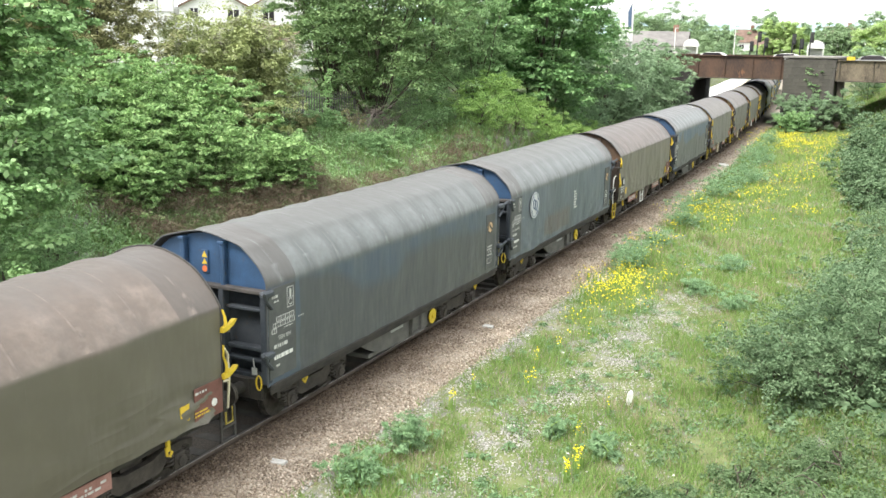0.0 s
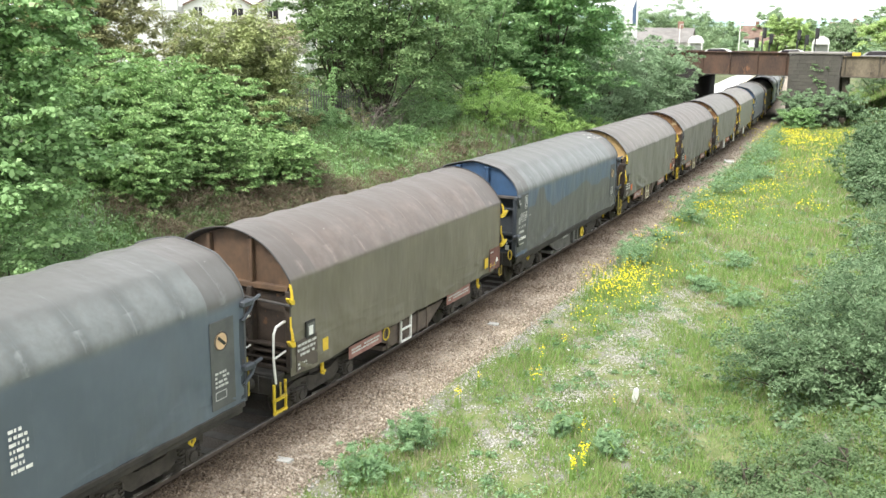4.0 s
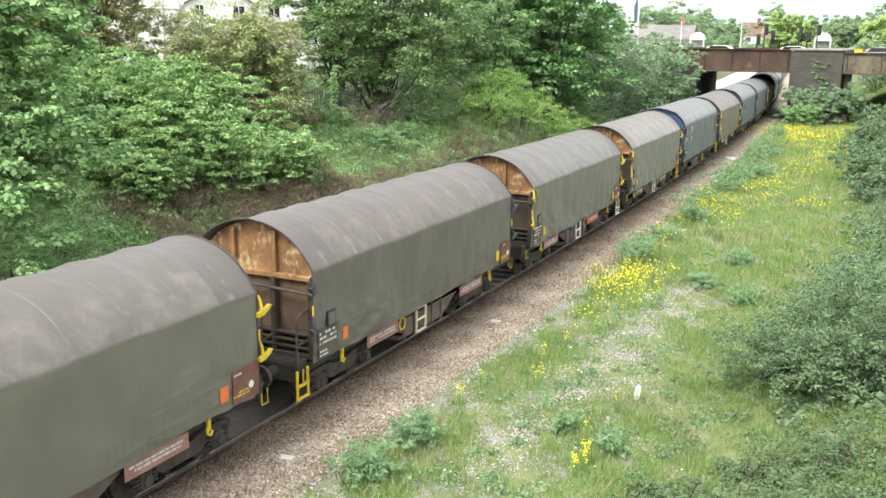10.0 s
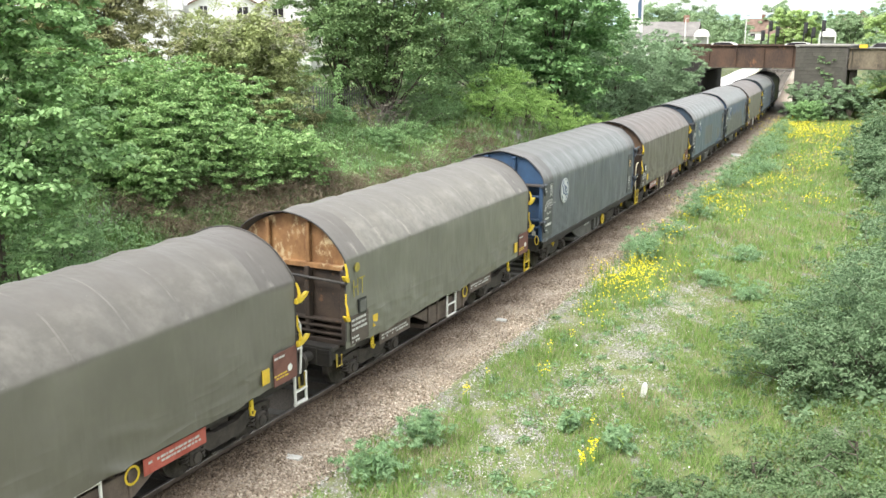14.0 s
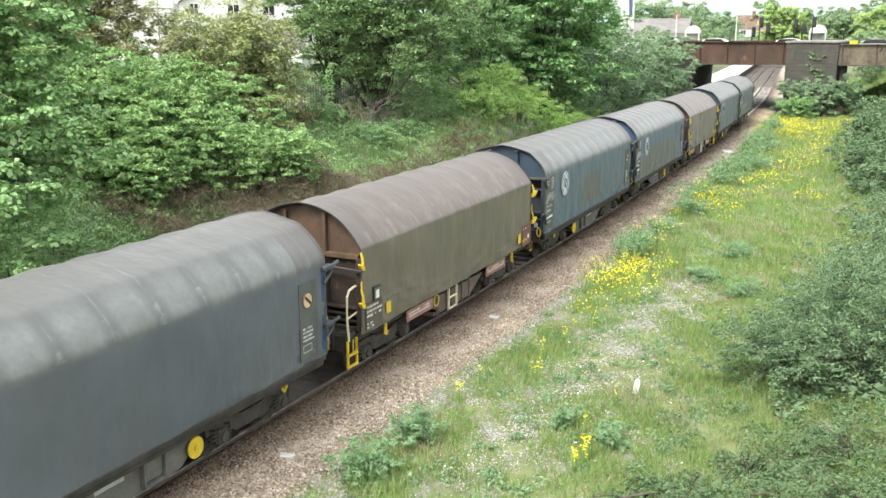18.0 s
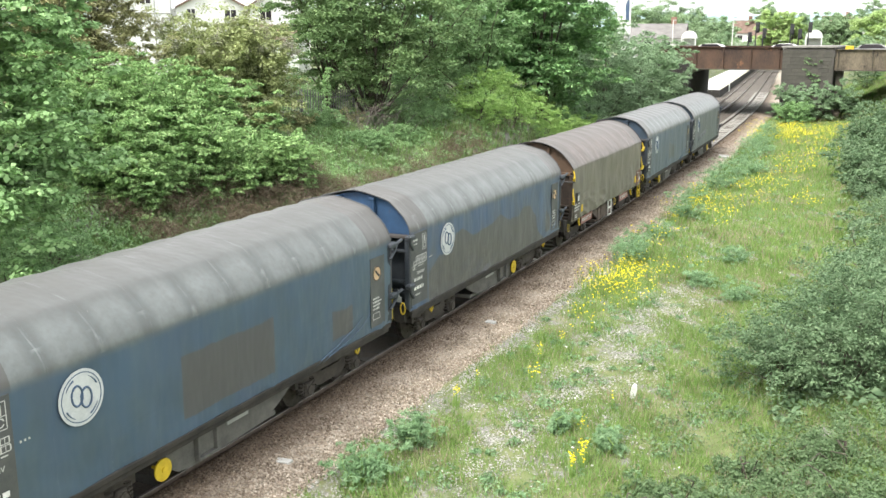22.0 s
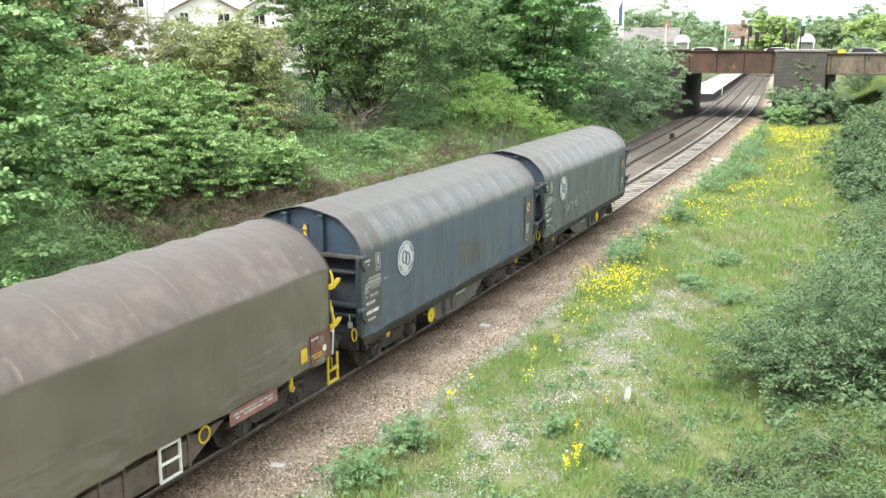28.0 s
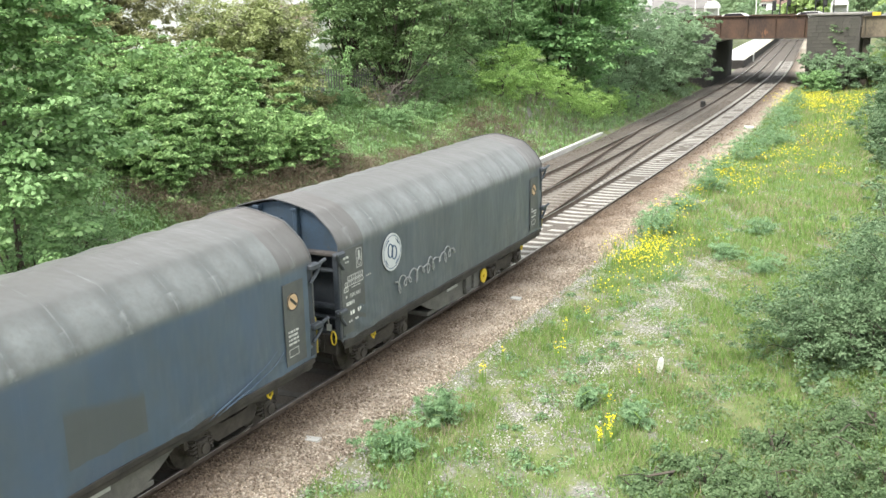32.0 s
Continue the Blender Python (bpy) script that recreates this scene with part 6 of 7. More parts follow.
def right_bushes():
    spots = ((9.5, 21.4, 1.7, 2.8, 2.6), (10.9, 20.7, 1.5, 2.6, 2.2), (12.5, 20.9, 1.8, 2.8, 2.4), (11.2, 22.6, 2.3, 3.2, 3.2), (10.3, 24.8, 1.9, 3.2, 3.4), (12.6, 25.5, 2.4, 3.4, 3.4), (11.4, 29.0, 2.0, 3.2, 3.6), (13.5, 30.5, 2.3, 3.6, 4.0), (12.6, 35.0, 1.9, 3.4, 4.2), (12.2, 41.0, 1.9, 3.4, 4.6), (14.5, 38.0, 2.4, 4.0, 5.0), (11.9, 48.0, 1.7, 3.2, 5.0), (14.0, 46.0, 2.4, 4.0, 5.0), (11.2, 55.0, 1.8, 3.4, 5.6), (13.4, 56.0, 2.4, 4.0, 5.6), (10.8, 63.0, 1.8, 3.2, 6.0), (12.8, 66.0, 2.4, 4.0, 6.0), (10.2, 72.0, 1.8, 3.2, 6.0), (9.8, 81.0, 1.8, 3.2, 6.0), (12.4, 77.0, 2.6, 4.0, 6.0), (12.2, 89.0, 2.6, 4.0, 6.0), (14.5, 120.0, 4.8, 5.0, 5.0), (7.4, 132.0, 3.6, 5.0, 5.0), (9.2, 75.0, 1.9, 3.0, 6.0), (9.4, 66.5, 1.7, 2.8, 5.0), (9.9, 58.0, 1.6, 2.8, 5.0), (10.6, 50.0, 1.6, 2.8, 5.0), (15.5, 84.0, 3.2, 5.0, 7.0), (15.5, 70.0, 3.2, 5.0, 7.0), (15.8, 58.0, 3.0, 5.0, 6.0))
    for i, (x, y, h, w, d) in enumerate(spots):
        far = y > 45
        bush("wiry grey-green shrub on the edge of the old trackbed", x, y, h, w, LEAF_GREY, 100 + i, d, 75 if not far else 50, 170 if not far else 80, 0.085 if not far else 0.22, group="shrubs of the trackbed", wide_leaf=0.36, puff=1.1, ragged=0.45)
    for i, (x, y, h, w, d) in enumerate(((8.7, 14.9, 0.4, 1.6, 1.7), (10.0, 14.4, 0.5, 2.0, 2.2), (11.4, 15.0, 0.6, 2.0, 2.4), (9.6, 16.4, 0.35, 1.5, 1.2), (11.2, 17.0, 0.5, 2.0, 1.6), (12.7, 17.4, 0.7, 2.0, 2.2), (8.8, 13.2, 0.45, 1.8, 1.7), (10.4, 12.8, 0.5, 2.0, 1.8), (7.9, 14.2, 0.3, 0.9, 1.1))):
        bush("broad-leaved bramble patch beside the old trackbed", x, y, h, w, LEAF_BRAMBLE, 140 + i, d, 60, 210, 0.048, group="bramble patches", wide_leaf=0.6, stems=2)
    for i, (x, y, h, w) in enumerate(((3.5, 15.3, 0.75, 0.8), (3.4, 13.5, 0.7, 0.9), (3.4, 32.4, 0.95, 1.3), (3.1, 33.6, 0.8, 1.1), (6.2, 30.2, 0.6, 1.0), (3.2, 50.8, 1.0, 1.7), (2.8, 46.0, 0.9, 1.4), (2.5, 73.6, 1.0, 1.6), (3.0, 61.5, 1.1, 1.7), (3.4, 57.0, 0.9, 1.5), (2.1, 80.0, 1.0, 1.7), (7.0, 16.6, 0.5, 0.5), (5.9, 17.2, 0.45, 0.5), (3.3, 36.5, 0.7, 1.1), (3.3, 41.5, 0.9, 1.3), (3.0, 54.0, 1.1, 1.8), (2.2, 69.0, 1.2, 1.8), (1.4, 84.5, 1.0, 1.5), (4.3, 58.0, 0.8, 1.6), (3.3, 67.0, 1.0, 1.7), (6.7, 34.0, 0.6, 1.0), (7.6, 29.0, 0.6, 1.1))):
        bush("leafy green weed clump in the grass", x, y, h * 1.2, w * 1.1, LEAF_WEED, 170 + i, w * 1.3, 46, 80 if y < 40 else 50, 0.10 if y < 40 else 0.15, group="weed clumps", wide_leaf=0.2, puff=1.3, ragged=0.5, name="weed_clump")


right_bushes()


def scatter(rng, n, x0, x1, y0, y1, near=1.0):
    """Points over a stretch of land, thicker towards the small y."""
    y = y0 + (y1 - y0) * rng.random(n) ** near
    lat = x0 + (x1 - x0) * rng.random(n)
    return lat, y


def gravelly(lat, y):
    """How bare and stony the old trackbed is at a place."""
    a = np.exp(-((lat - 5.6 - 0.02 * (y - 22)) / 0.95) ** 2 - ((y - 24.0) / 7.0) ** 2)
    b = np.exp(-((lat - 5.1) / 0.55) ** 2 - ((y - 16.2) / 1.8) ** 2)
    c = np.exp(-((lat - 2.85) / 0.42) ** 2 - ((y - 27) / 18) ** 2)
    w = 0.3 * (wavy(lat, y, 1.7, 5) > 0.75)
    return np.clip(a + b + c + w, 0, 1)


def blades(rng, lat, y, high, width):
    n = len(lat)
    x = lat + bend(y)
    z = land(lat, y) - 0.02
    a = rng.random(n) * 2 * np.pi
    h = high * (0.5 + rng.random(n))
    lean = rng.normal(size=(n, 2)) * 0.35 * h[:, None]
    w = width * (0.6 + 0.8 * rng.random(n))
    p = np.stack([x, y, z], -1)
    s = np.stack([np.cos(a) * w, np.sin(a) * w, np.zeros(n)], -1)
    tip = p + np.stack([lean[:, 0], lean[:, 1], h], -1)
    return np.stack([p - s, p + s, tip], 1).reshape(-1, 3)


def meadow():
    rng = np.random.default_rng(5)
    out, straw = [], []
    for n, y0, y1, h, w in ((190000, 9, 34, 0.15, 0.0105), (80000, 30, 62, 0.2, 0.02), (45000, 58, 99, 0.26, 0.035), (26000, 99, 150, 0.4, 0.06)):
        lat, y = scatter(rng, n, 2.55 + 4.0 * (y0 > 98), 13.5 + 4.0 * (y0 > 98), y0, y1)
        tuft = wavy(lat, y, 3.1, 7) * 0.25 + wavy(lat, y, 1.1, 8) * 0.3
        keep = rng.random(n) < np.clip(0.95 + tuft - 0.62 * gravelly(lat, y) - 0.5 * (lat < 2.9), 0.2, 1)
        lat, y, tuft = lat[keep], y[keep], tuft[keep]
        dry = rng.random(len(y)) < 0.13 + 0.25 * (wavy(lat, y, 0.8, 9) > 0.5)
        high = h * np.clip(1 + tuft, 0.5, 1.8) * (1 - 0.55 * gravelly(lat, y))
        out.append(blades(rng, lat[~dry], y[~dry], high[~dry], w))
        straw.append(blades(rng, lat[dry], y[dry], high[dry] * 1.1, w))
    part("dry_grass", quick_mesh("dry_grass", np.concatenate(straw), 3, STRAW), None, "dry straw-coloured grass among the green", kind="stuff", category="grass")
    part("grass", quick_mesh("grass", np.concatenate(out), 3, GRASS), None, "fresh green grass over the old trackbed", kind="stuff", category="grass")
    out, sere = [], []
    for n, y0, y1, h, w in ((110000, 9, 45, 0.3, 0.022), (60000, 42, 98, 0.38, 0.035)):
        lat, y = scatter(rng, n, -17.5, -6.2, y0, y1)
        keep = rng.random(n) < np.clip(0.75 + 0.4 * wavy(lat, y, 0.9, 3), 0.1, 1)
        lat, y = lat[keep], y[keep]
        dry = rng.random(len(y)) < np.clip(0.10 + 0.3 * (wavy(lat, y, 0.6, 4) > 0.45) + 0.22 * (lat > -9.0), 0, 0.8)
        out.append(blades(rng, lat[~dry], y[~dry], h, w))
        sere.append(blades(rng, lat[dry], y[dry], h * 1.15, w * 0.7))
    part("dry_bank_grass", quick_mesh("dry_bank_grass", np.concatenate(sere), 3, LITTER), None, "dry grey-brown stalks on the railway bank", kind="stuff", category="dry grass")
    part("bank_grass", quick_mesh("bank_grass", np.concatenate(out), 3, BANKGRASS), None, "rough green grass on the railway bank", kind="stuff", category="grass")
    # low nettles and brambles all over the bank
    n = 2600
    lat, y = scatter(rng, n, -16.5, -6.3, 10, 96)
    c = np.stack([lat + bend(y), y, land(lat, y) + 0.12], -1)
    lush = wavy(lat, y, 0.35, 6) > 0
    for pick, leaf, lab in ((lush, LEAF_BRIGHT, "lush nettles covering the bank"), (~lush, LEAF_MID, "brambles and docks covering the bank")):
        k = int(pick.sum())
        part("undergrowth", quick_mesh("undergrowth", leaf_points(rng, c[pick], 0.25 + 0.3 * rng.random(k), 34, 0.2, 0.2, 0.3), 4, leaf), None, lab, kind="stuff", category="undergrowth")
    for k, x0, x1, y0, y1, leaf, size, lab in ((620, -13.0, -6.4, 10, 24, LEAF_MID, 0.075, "tall nettles low on the bank"), (420, 7.6, 14.0, 10.5, 19.5, LEAF_BRAMBLE, 0.058, "trailing brambles between the grass"), (900, 9.8, 17.0, 19, 100, LEAF_GREY, 0.16, "rough green growth under the shrubs")):
        lat, y = scatter(rng, k, x0, x1, y0, y1)
        keep = (np.abs(lat) > 9.0) | (rng.random(k) < (0.35 if x0 > 0 else 1.0))
        lat, y = lat[keep], y[keep]
        c = np.stack([lat + bend(y), y, land(lat, y) + 0.06], -1)
        part("undergrowth", quick_mesh("undergrowth", leaf_points(rng, c, 0.2 + 0.25 * rng.random(len(y)), 48, size * 1.15, 0.6), 4, leaf), None, lab, kind="stuff", category="undergrowth")
    # docks and clover between the grass
    n = 400
    lat, y = scatter(rng, n, 3.0, 9.4, 10.5, 62, 1.3)
    c = np.stack([lat + bend(y), y, land(lat, y) + 0.04], -1)
    part("low_weeds", quick_mesh("low_weeds", leaf_points(rng, c, 0.12 + 0.2 * rng.random(n), 46, 0.085, 0.35, 0.6, 0.3, 0.6), 4, LEAF_WEED), None, "low broad-leaved weeds between the grass", kind="stuff", category="weeds")
    # last year's dead stems
    n = 760
    lat = np.concatenate([-7.3 - 4.8 * rng.random(480), -6.9 - 3.6 * rng.random(280)])
    y = np.concatenate([23 + 11.5 * rng.random(480), 34 + 15 * rng.random(280)])
    c = np.stack([lat + bend(y), y, land(lat, y) + 0.15 + 0.6 * rng.random(n) * (y < 35)], -1)
    part("dead_stems", quick_mesh("dead_stems", leaf_points(rng, c, 0.3 + 0.45 * rng.random(n), 46, 0.36, 0.045, 0.2), 4, LEAF_DEAD), None, "dry brown stems at the foot of the thicket", kind="stuff", category="dead stems")


meadow()


def flowers():
    rng = np.random.default_rng(8)
    spots = ((3.9, 28.8, 0.95, 2.4, 520, 0.023), (3.5, 31.5, 0.5, 1.2, 140, 0.023), (4.43, 23.8, 0.15, 0.3, 7, 0.018), (4.17, 22.4, 0.15, 0.3, 8, 0.018), (3.96, 20.9, 0.2, 0.3, 10, 0.018), (4.39, 19.4, 0.2, 0.4, 14, 0.018), (3.41, 17.7, 0.2, 0.3, 14, 0.018), (3.51, 18.5, 0.1, 0.2, 6, 0.018), (6.73, 15.9, 0.16, 0.2, 34, 0.018), (6.71, 15.3, 0.2, 0.2, 16, 0.018), (6.6, 16.9, 0.25, 0.3, 10, 0.018), (6.57, 18.7, 0.1, 0.1, 3, 0.018), (7.4, 26.3, 0.3, 0.5, 8, 0.018), (3.5, 44.5, 0.7, 3.5, 150, 0.029), (5.2, 42.3, 0.9, 2.5, 100, 0.029), (4.7, 52.0, 1.0, 4.0, 120, 0.032), (7.4, 47.8, 0.6, 2.5, 60, 0.032), (6.0, 70.0, 1.6, 8.0, 160, 0.040), (3.1, 36.4, 0.6, 2.0, 60, 0.036), (2.0, 87.5, 1.8, 7.0, 950, 0.038), (4.2, 85.0, 2.2, 8.0, 420, 0.038), (6.6, 86.0, 1.0, 8.0, 220, 0.038), (2.6, 48.0, 1.1, 6.0, 160, 0.026), (5.6, 60.0, 1.4, 7.0, 260, 0.03), (4.5, 78.0, 1.6, 5.0, 90, 0.043))
    pts, stems = [], []
    for x, y, rx, ry, n, r in spots:
        n = int(n * 1.5)
        # heads stand in small tufts
        m = max(1, n // 9)
        own = rng.integers(0, m, n)
        spread = 0.10 + 0.0035 * y
        px = x + (rng.normal(size=m) * rx * 0.66)[own] + rng.normal(size=n) * spread * min(1, rx)
        py = y + (rng.normal(size=m) * ry * 0.66)[own] + rng.normal(size=n) * spread * 1.6 * min(1, ry)
        lat = px - bend(py)
        h = 0.18 + 0.3 * rng.random(n)
        z = land(lat, py) + h
        tilt = unit(rng.normal(size=(n, 3)) * 0.3 + np.array([0.1, -0.3, 1.0]))
        u = unit(np.cross(tilt, np.array([0.3, 1, 0.1])))
        v = np.cross(tilt, u)
        rr = r * 0.88 * (0.6 + 0.8 * rng.random((n, 1)))
        c = np.stack([px, py, z], -1)
        pts.append(np.stack([c + rr * (math.cos(a) * u + math.sin(a) * v) for a in np.arange(6) * math.pi / 3], 1).reshape(-1, 3))
        base = c - np.stack([np.zeros(n), np.zeros(n), h], -1)
        w = np.array([0.008, 0, 0]) * (1 + 20 * r)
        stems.append(np.stack([base - w, base + w, c], 1).reshape(-1, 3))
    part("ragwort_flowers", quick_mesh("ragwort_flowers", np.concatenate(pts), 6, PETAL), None, "bright yellow ragwort flowers in the grass", kind="stuff", category="flowers")
    part("flower_stems", quick_mesh("flower_stems", np.concatenate(stems), 3, GRASS), None, "thin green stems of the ragwort", kind="stuff", category="flower stems")
    n = 700
    lat, y = scatter(rng, n, 3.0, 9.0, 12, 92, 0.9)
    keep = rng.random(n) < 0.15 + 0.8 * gravelly(lat, y)
    lat, y = lat[keep], y[keep]
    c = np.stack([lat + bend(y), y, land(lat, y) + 0.12 + 0.1 * rng.random(len(y))], -1)
    part("daisies", quick_mesh("daisies", leaf_points(rng, c, np.full(len(c), 0.05), 2, 0.045, 0.9), 4, PETAL_WHITE), None, "small white wild flowers in the grass", kind="stuff", category="flowers")


flowers()


def stones():
    """Loose stones of the ballast and of the bare patches."""
    rng = np.random.default_rng(9)
    base = np.array([(1, 0, 0), (0, 1, 0), (-1, 0, 0), (0, -1, 0), (0, 0, 1), (0, 0, -1)], float)
    tri = np.array([(0, 1, 4), (1, 2, 4), (2, 3, 4), (3, 0, 4), (1, 0, 5), (3, 2, 5)])

    def heap(lat, y, z, size):
        n = len(lat)
        rot = unit(rng.normal(size=(n, 4)))
        a, b, c, d = rot.T
        R = np.stack([1 - 2 * (c * c + d * d), 2 * (b * c - a * d), 2 * (b * d + a * c), 2 * (b * c + a * d), 1 - 2 * (b * b + d * d), 2 * (c * d - a * b), 2 * (b * d - a * c), 2 * (c * d + a * b), 1 - 2 * (b * b + c * c)], -1).reshape(n, 3, 3)
        v = base[None] * (0.6 + 0.8 * rng.random((n, 6, 1))) * size[:, None, None]
        v = np.einsum("nij,nkj->nki", R, v) * np.array([1, 1, 0.8]) + np.stack([lat + bend(y), y, z], -1)[:, None]
        return v.reshape(-1, 3), (tri[None] + 6 * np.arange(n)[:, None, None]).reshape(-1, 3)

    def bed(lat):
        return np.interp(lat, [-6.1, -5.6, 0.6, 0.9, 1.3, 1.7, 2.1, 2.5, 2.9], [-0.34, -0.19, -0.18, -0.06, -0.065, -0.10, -0.2, -0.32, -0.42])

    n = 58000
    y = 9 + 36 * rng.random(n) ** 1.25
    lat = 0.82 + 2.18 * rng.random(n)
    keep = rng.random(n) < np.clip((3.0 - lat) * 2.2, 0, 1)
    lat, y = lat[keep], y[keep]
    v, f = heap(lat, y, bed(lat) + 0.012, 0.017 + 0.018 * rng.random(len(y)))
    part("ballast_stones", indexed_mesh("ballast_stones", v, f, M_STONES), None, "loose beige ballast stones beside the line", kind="stuff", category="ballast")
    n = 7000
    y = 43 + 57 * rng.random(n)
    lat = 0.85 + 2.1 * rng.random(n)
    v, f = heap(lat, y, bed(lat) + 0.012, 0.03 + 0.025 * rng.random(n))
    part("ballast_stones", indexed_mesh("ballast_stones", v, f, M_STONES), None, "loose beige ballast stones along the farther line", kind="stuff", category="ballast")
    n = 16000
    y = 24 + 60 * rng.random(n)
    lat = -5.6 + 4.9 * rng.random(n)
    v, f = heap(lat, y, bed(lat) + 0.0, 0.022 + 0.02 * rng.random(n))
    part("ballast_stones", indexed_mesh("ballast_stones", v, f, M_STONESDARK), None, "brown ballast stones between the lines", kind="stuff", category="ballast")
    n = 150000
    lat, y = scatter(rng, n, 2.4, 8.4, 10, 48)
    keep = rng.random(n) < 0.06 + gravelly(lat, y) * np.clip(0.7 + 0.6 * wavy(lat, y, 3.3, 2), 0, 1)
    lat, y = lat[keep], y[keep]
    v, f = heap(lat, y, land(lat, y) + 0.01, 0.011 + 0.018 * rng.random(len(y)) ** 2)
    part("gravel", indexed_mesh("gravel", v, f, M_GRAVEL), None, "pale gravel showing through the grass", kind="stuff", category="gravel")


M_GRAVEL = surface("pale_gravel", (0.34, 0.325, 0.295), (0.62, 0.60, 0.56), 30, 0.9, 0, 60, 0.2)
stones()


def fence():
    f = tagged(new("palisade_fence"), "grey galvanised palisade fence at the top of the bank", "fence")
    me = Shape().prism([(-0.035, 0), (0.035, 0), (0.035, 1.7), (0, 1.8), (-0.035, 1.7)], -0.006, 0.012, "x").mesh("pale", M_FENCE)
    for i in range(95):
        y = 31.5 + 0.25 * i
        x = -16.6
        part("pale", me, f, at=pose(x, y, on_land(x, y) - 0.05))
    for i in range(10):
        y = 31.4 + 2.6 * i
        z = on_land(-16.65, y)
        part("post", Shape().box(-16.68, y, z + 0.8, 0.1, 0.06, 1.8, 0.008).mesh("post", M_FENCE), f)
        if i < 9:
            z2 = on_land(-16.65, y + 2.6)
            for h in (0.4, 1.4):
                part("rail", Shape().tube([(-16.63, y, z + h), (-16.63, y + 2.6, z2 + h)], 0.025, 4).mesh("rail", M_FENCE), f)
    p = tagged(new("ivy_post"), "old post wrapped in green ivy beside the fence", "post")
    x, y = -15.9, 43.0
    z = on_land(x, y)
    part("shaft", Shape().tube([(x, y, z - 0.2), (x, y, z + 2.9)], 0.07, 8).mesh("shaft", M_BARK), p)
    rng = np.random.default_rng(31)
    c = np.stack([np.full(24, x), np.full(24, y), z + np.linspace(0.1, 3.0, 24)], -1) + rng.normal(size=(24, 3)) * 0.06
    part("ivy", quick_mesh("ivy", leaf_points(rng, c, np.full(24, 0.22), 90, 0.09, 0.8), 4, LEAF_BRIGHT), p, "green ivy leaves")
    s = Shape()
    for i in range(44):
        a = Vector((-14.2 + rng.normal() * 0.7, 44.6 + rng.normal() * 1.3, 0))
        a.z = on_land(a.x, a.y)
        b = a + Vector((rng.normal() * 0.9, rng.normal() * 0.9, 0.9 + rng.random() * 1.0))
        c = b + Vector((rng.normal() * 0.6, rng.normal() * 0.6, rng.normal() * 0.25))
        s.tube([a, a.lerp(b, 0.5) + Vector((0, 0, 0.2)), b, c], 0.02, 4, 0.3)
    part("dead_brushwood", s.mesh("dead_brushwood", M_TWIG), None, "bare grey twigs of a dead shrub", category="dead shrub", kind="stuff")


fence()

# ---- houses and the town ----
def window(parent, u, v, z, w, h, panes=2):
    """A framed window in a wall whose face is at local y = v."""
    fr = Shape()
    fr.box(u, v, z + h / 2, w + 0.12, 0.08, 0.07).box(u, v, z - h / 2, w + 0.12, 0.1, 0.07)
    for i in range(panes + 1):
        fr.box(u - w / 2 + i * w / panes, v, z, 0.07, 0.08, h)
    win = part("window", fr.mesh("window", M_WHITE), parent, "white framed window")
    for i in range(panes):
        part("pane", Shape().box(u - w / 2 + (i + 0.5) * w / panes, v + 0.02, z, w / panes - 0.05, 0.02, h - 0.05, 0.002).mesh("pane", M_GLASS), win)


def white_house():
    h = tagged(new("house"), "white rendered house with gables and dark windows", "house")
    h.matrix_basis = pose(-48.9, 73.3, 4.2, 0, 0, 39.5)
    part("wall", Shape().box(1.6, 5.0, 2.4, 15.5, 8.0, 7.4, 0.02).mesh("wall", M_RENDER), h)
    part("flat_roofed_wing", Shape().box(-6.4, 3.4, 4.0, 7.2, 6.6, 8.2, 0.02).mesh("flat_roofed_wing", M_RENDER), h)
    part("band_course", Shape().box(-6.4, 0.07, 5.6, 7.2, 0.08, 0.1, 0.01).mesh("band_course", M_GREYPLATE), h)
    for u, w, top in ((1.0, 6.5, 7.75), (7.2, 6.0, 7.9)):
        part("gable_wall", Shape().prism([(u - w / 2, 0), (u + w / 2, 0), (u + w / 2, 6.1), (u, top), (u - w / 2, 6.1)], 0.0, 4.0, "y").mesh("gable_wall", M_RENDER), h)
        for s in (-1, 1):
            part("roof_slope", Shape().prism([(u, top + 0.24), (u + s * (w / 2 + 0.1), 6.22), (u + s * (w / 2 + 0.1), 6.05), (u, top + 0.06)], -0.35, 4.4, "y").mesh("roof_slope", M_ROOFTILE), h, "brown tiled slope")
    for u, z, w, t in ((-0.93, 5.55, 0.8, 0.95), (2.7, 5.52, 1.1, 0.9), (6.0, 5.6, 1.1, 1.25), (-5.0, 6.9, 1.0, 0.9)):
        window(h, u, -0.03 + 0.1 * (u < -4), z, w, t)
    for u, z in ((-1.5, 2.2), (2.2, 2.2), (6.1, 2.0)):
        window(h, u, -0.03, z, 1.3, 1.4)
    part("porch_roof", Shape().prism([(0.0, 4.6), (-2.4, 3.2), (-2.4, 3.05), (0.0, 4.4)], 4.2, 9.0, "x").mesh("porch_roof", M_ROOFTILE), h, "brown tiled lean-to roof")
    part("porch_wall", Shape().box(6.6, -1.1, 1.6, 4.4, 2.2, 3.2, 0.02).mesh("porch_wall", M_RENDER), h)
    part("drainpipe", Shape().tube([(-4.2, -0.1, 0), (-4.2, -0.1, 7.0)], 0.06, 6).mesh("drainpipe", M_GREYPLATE), h)


white_house()


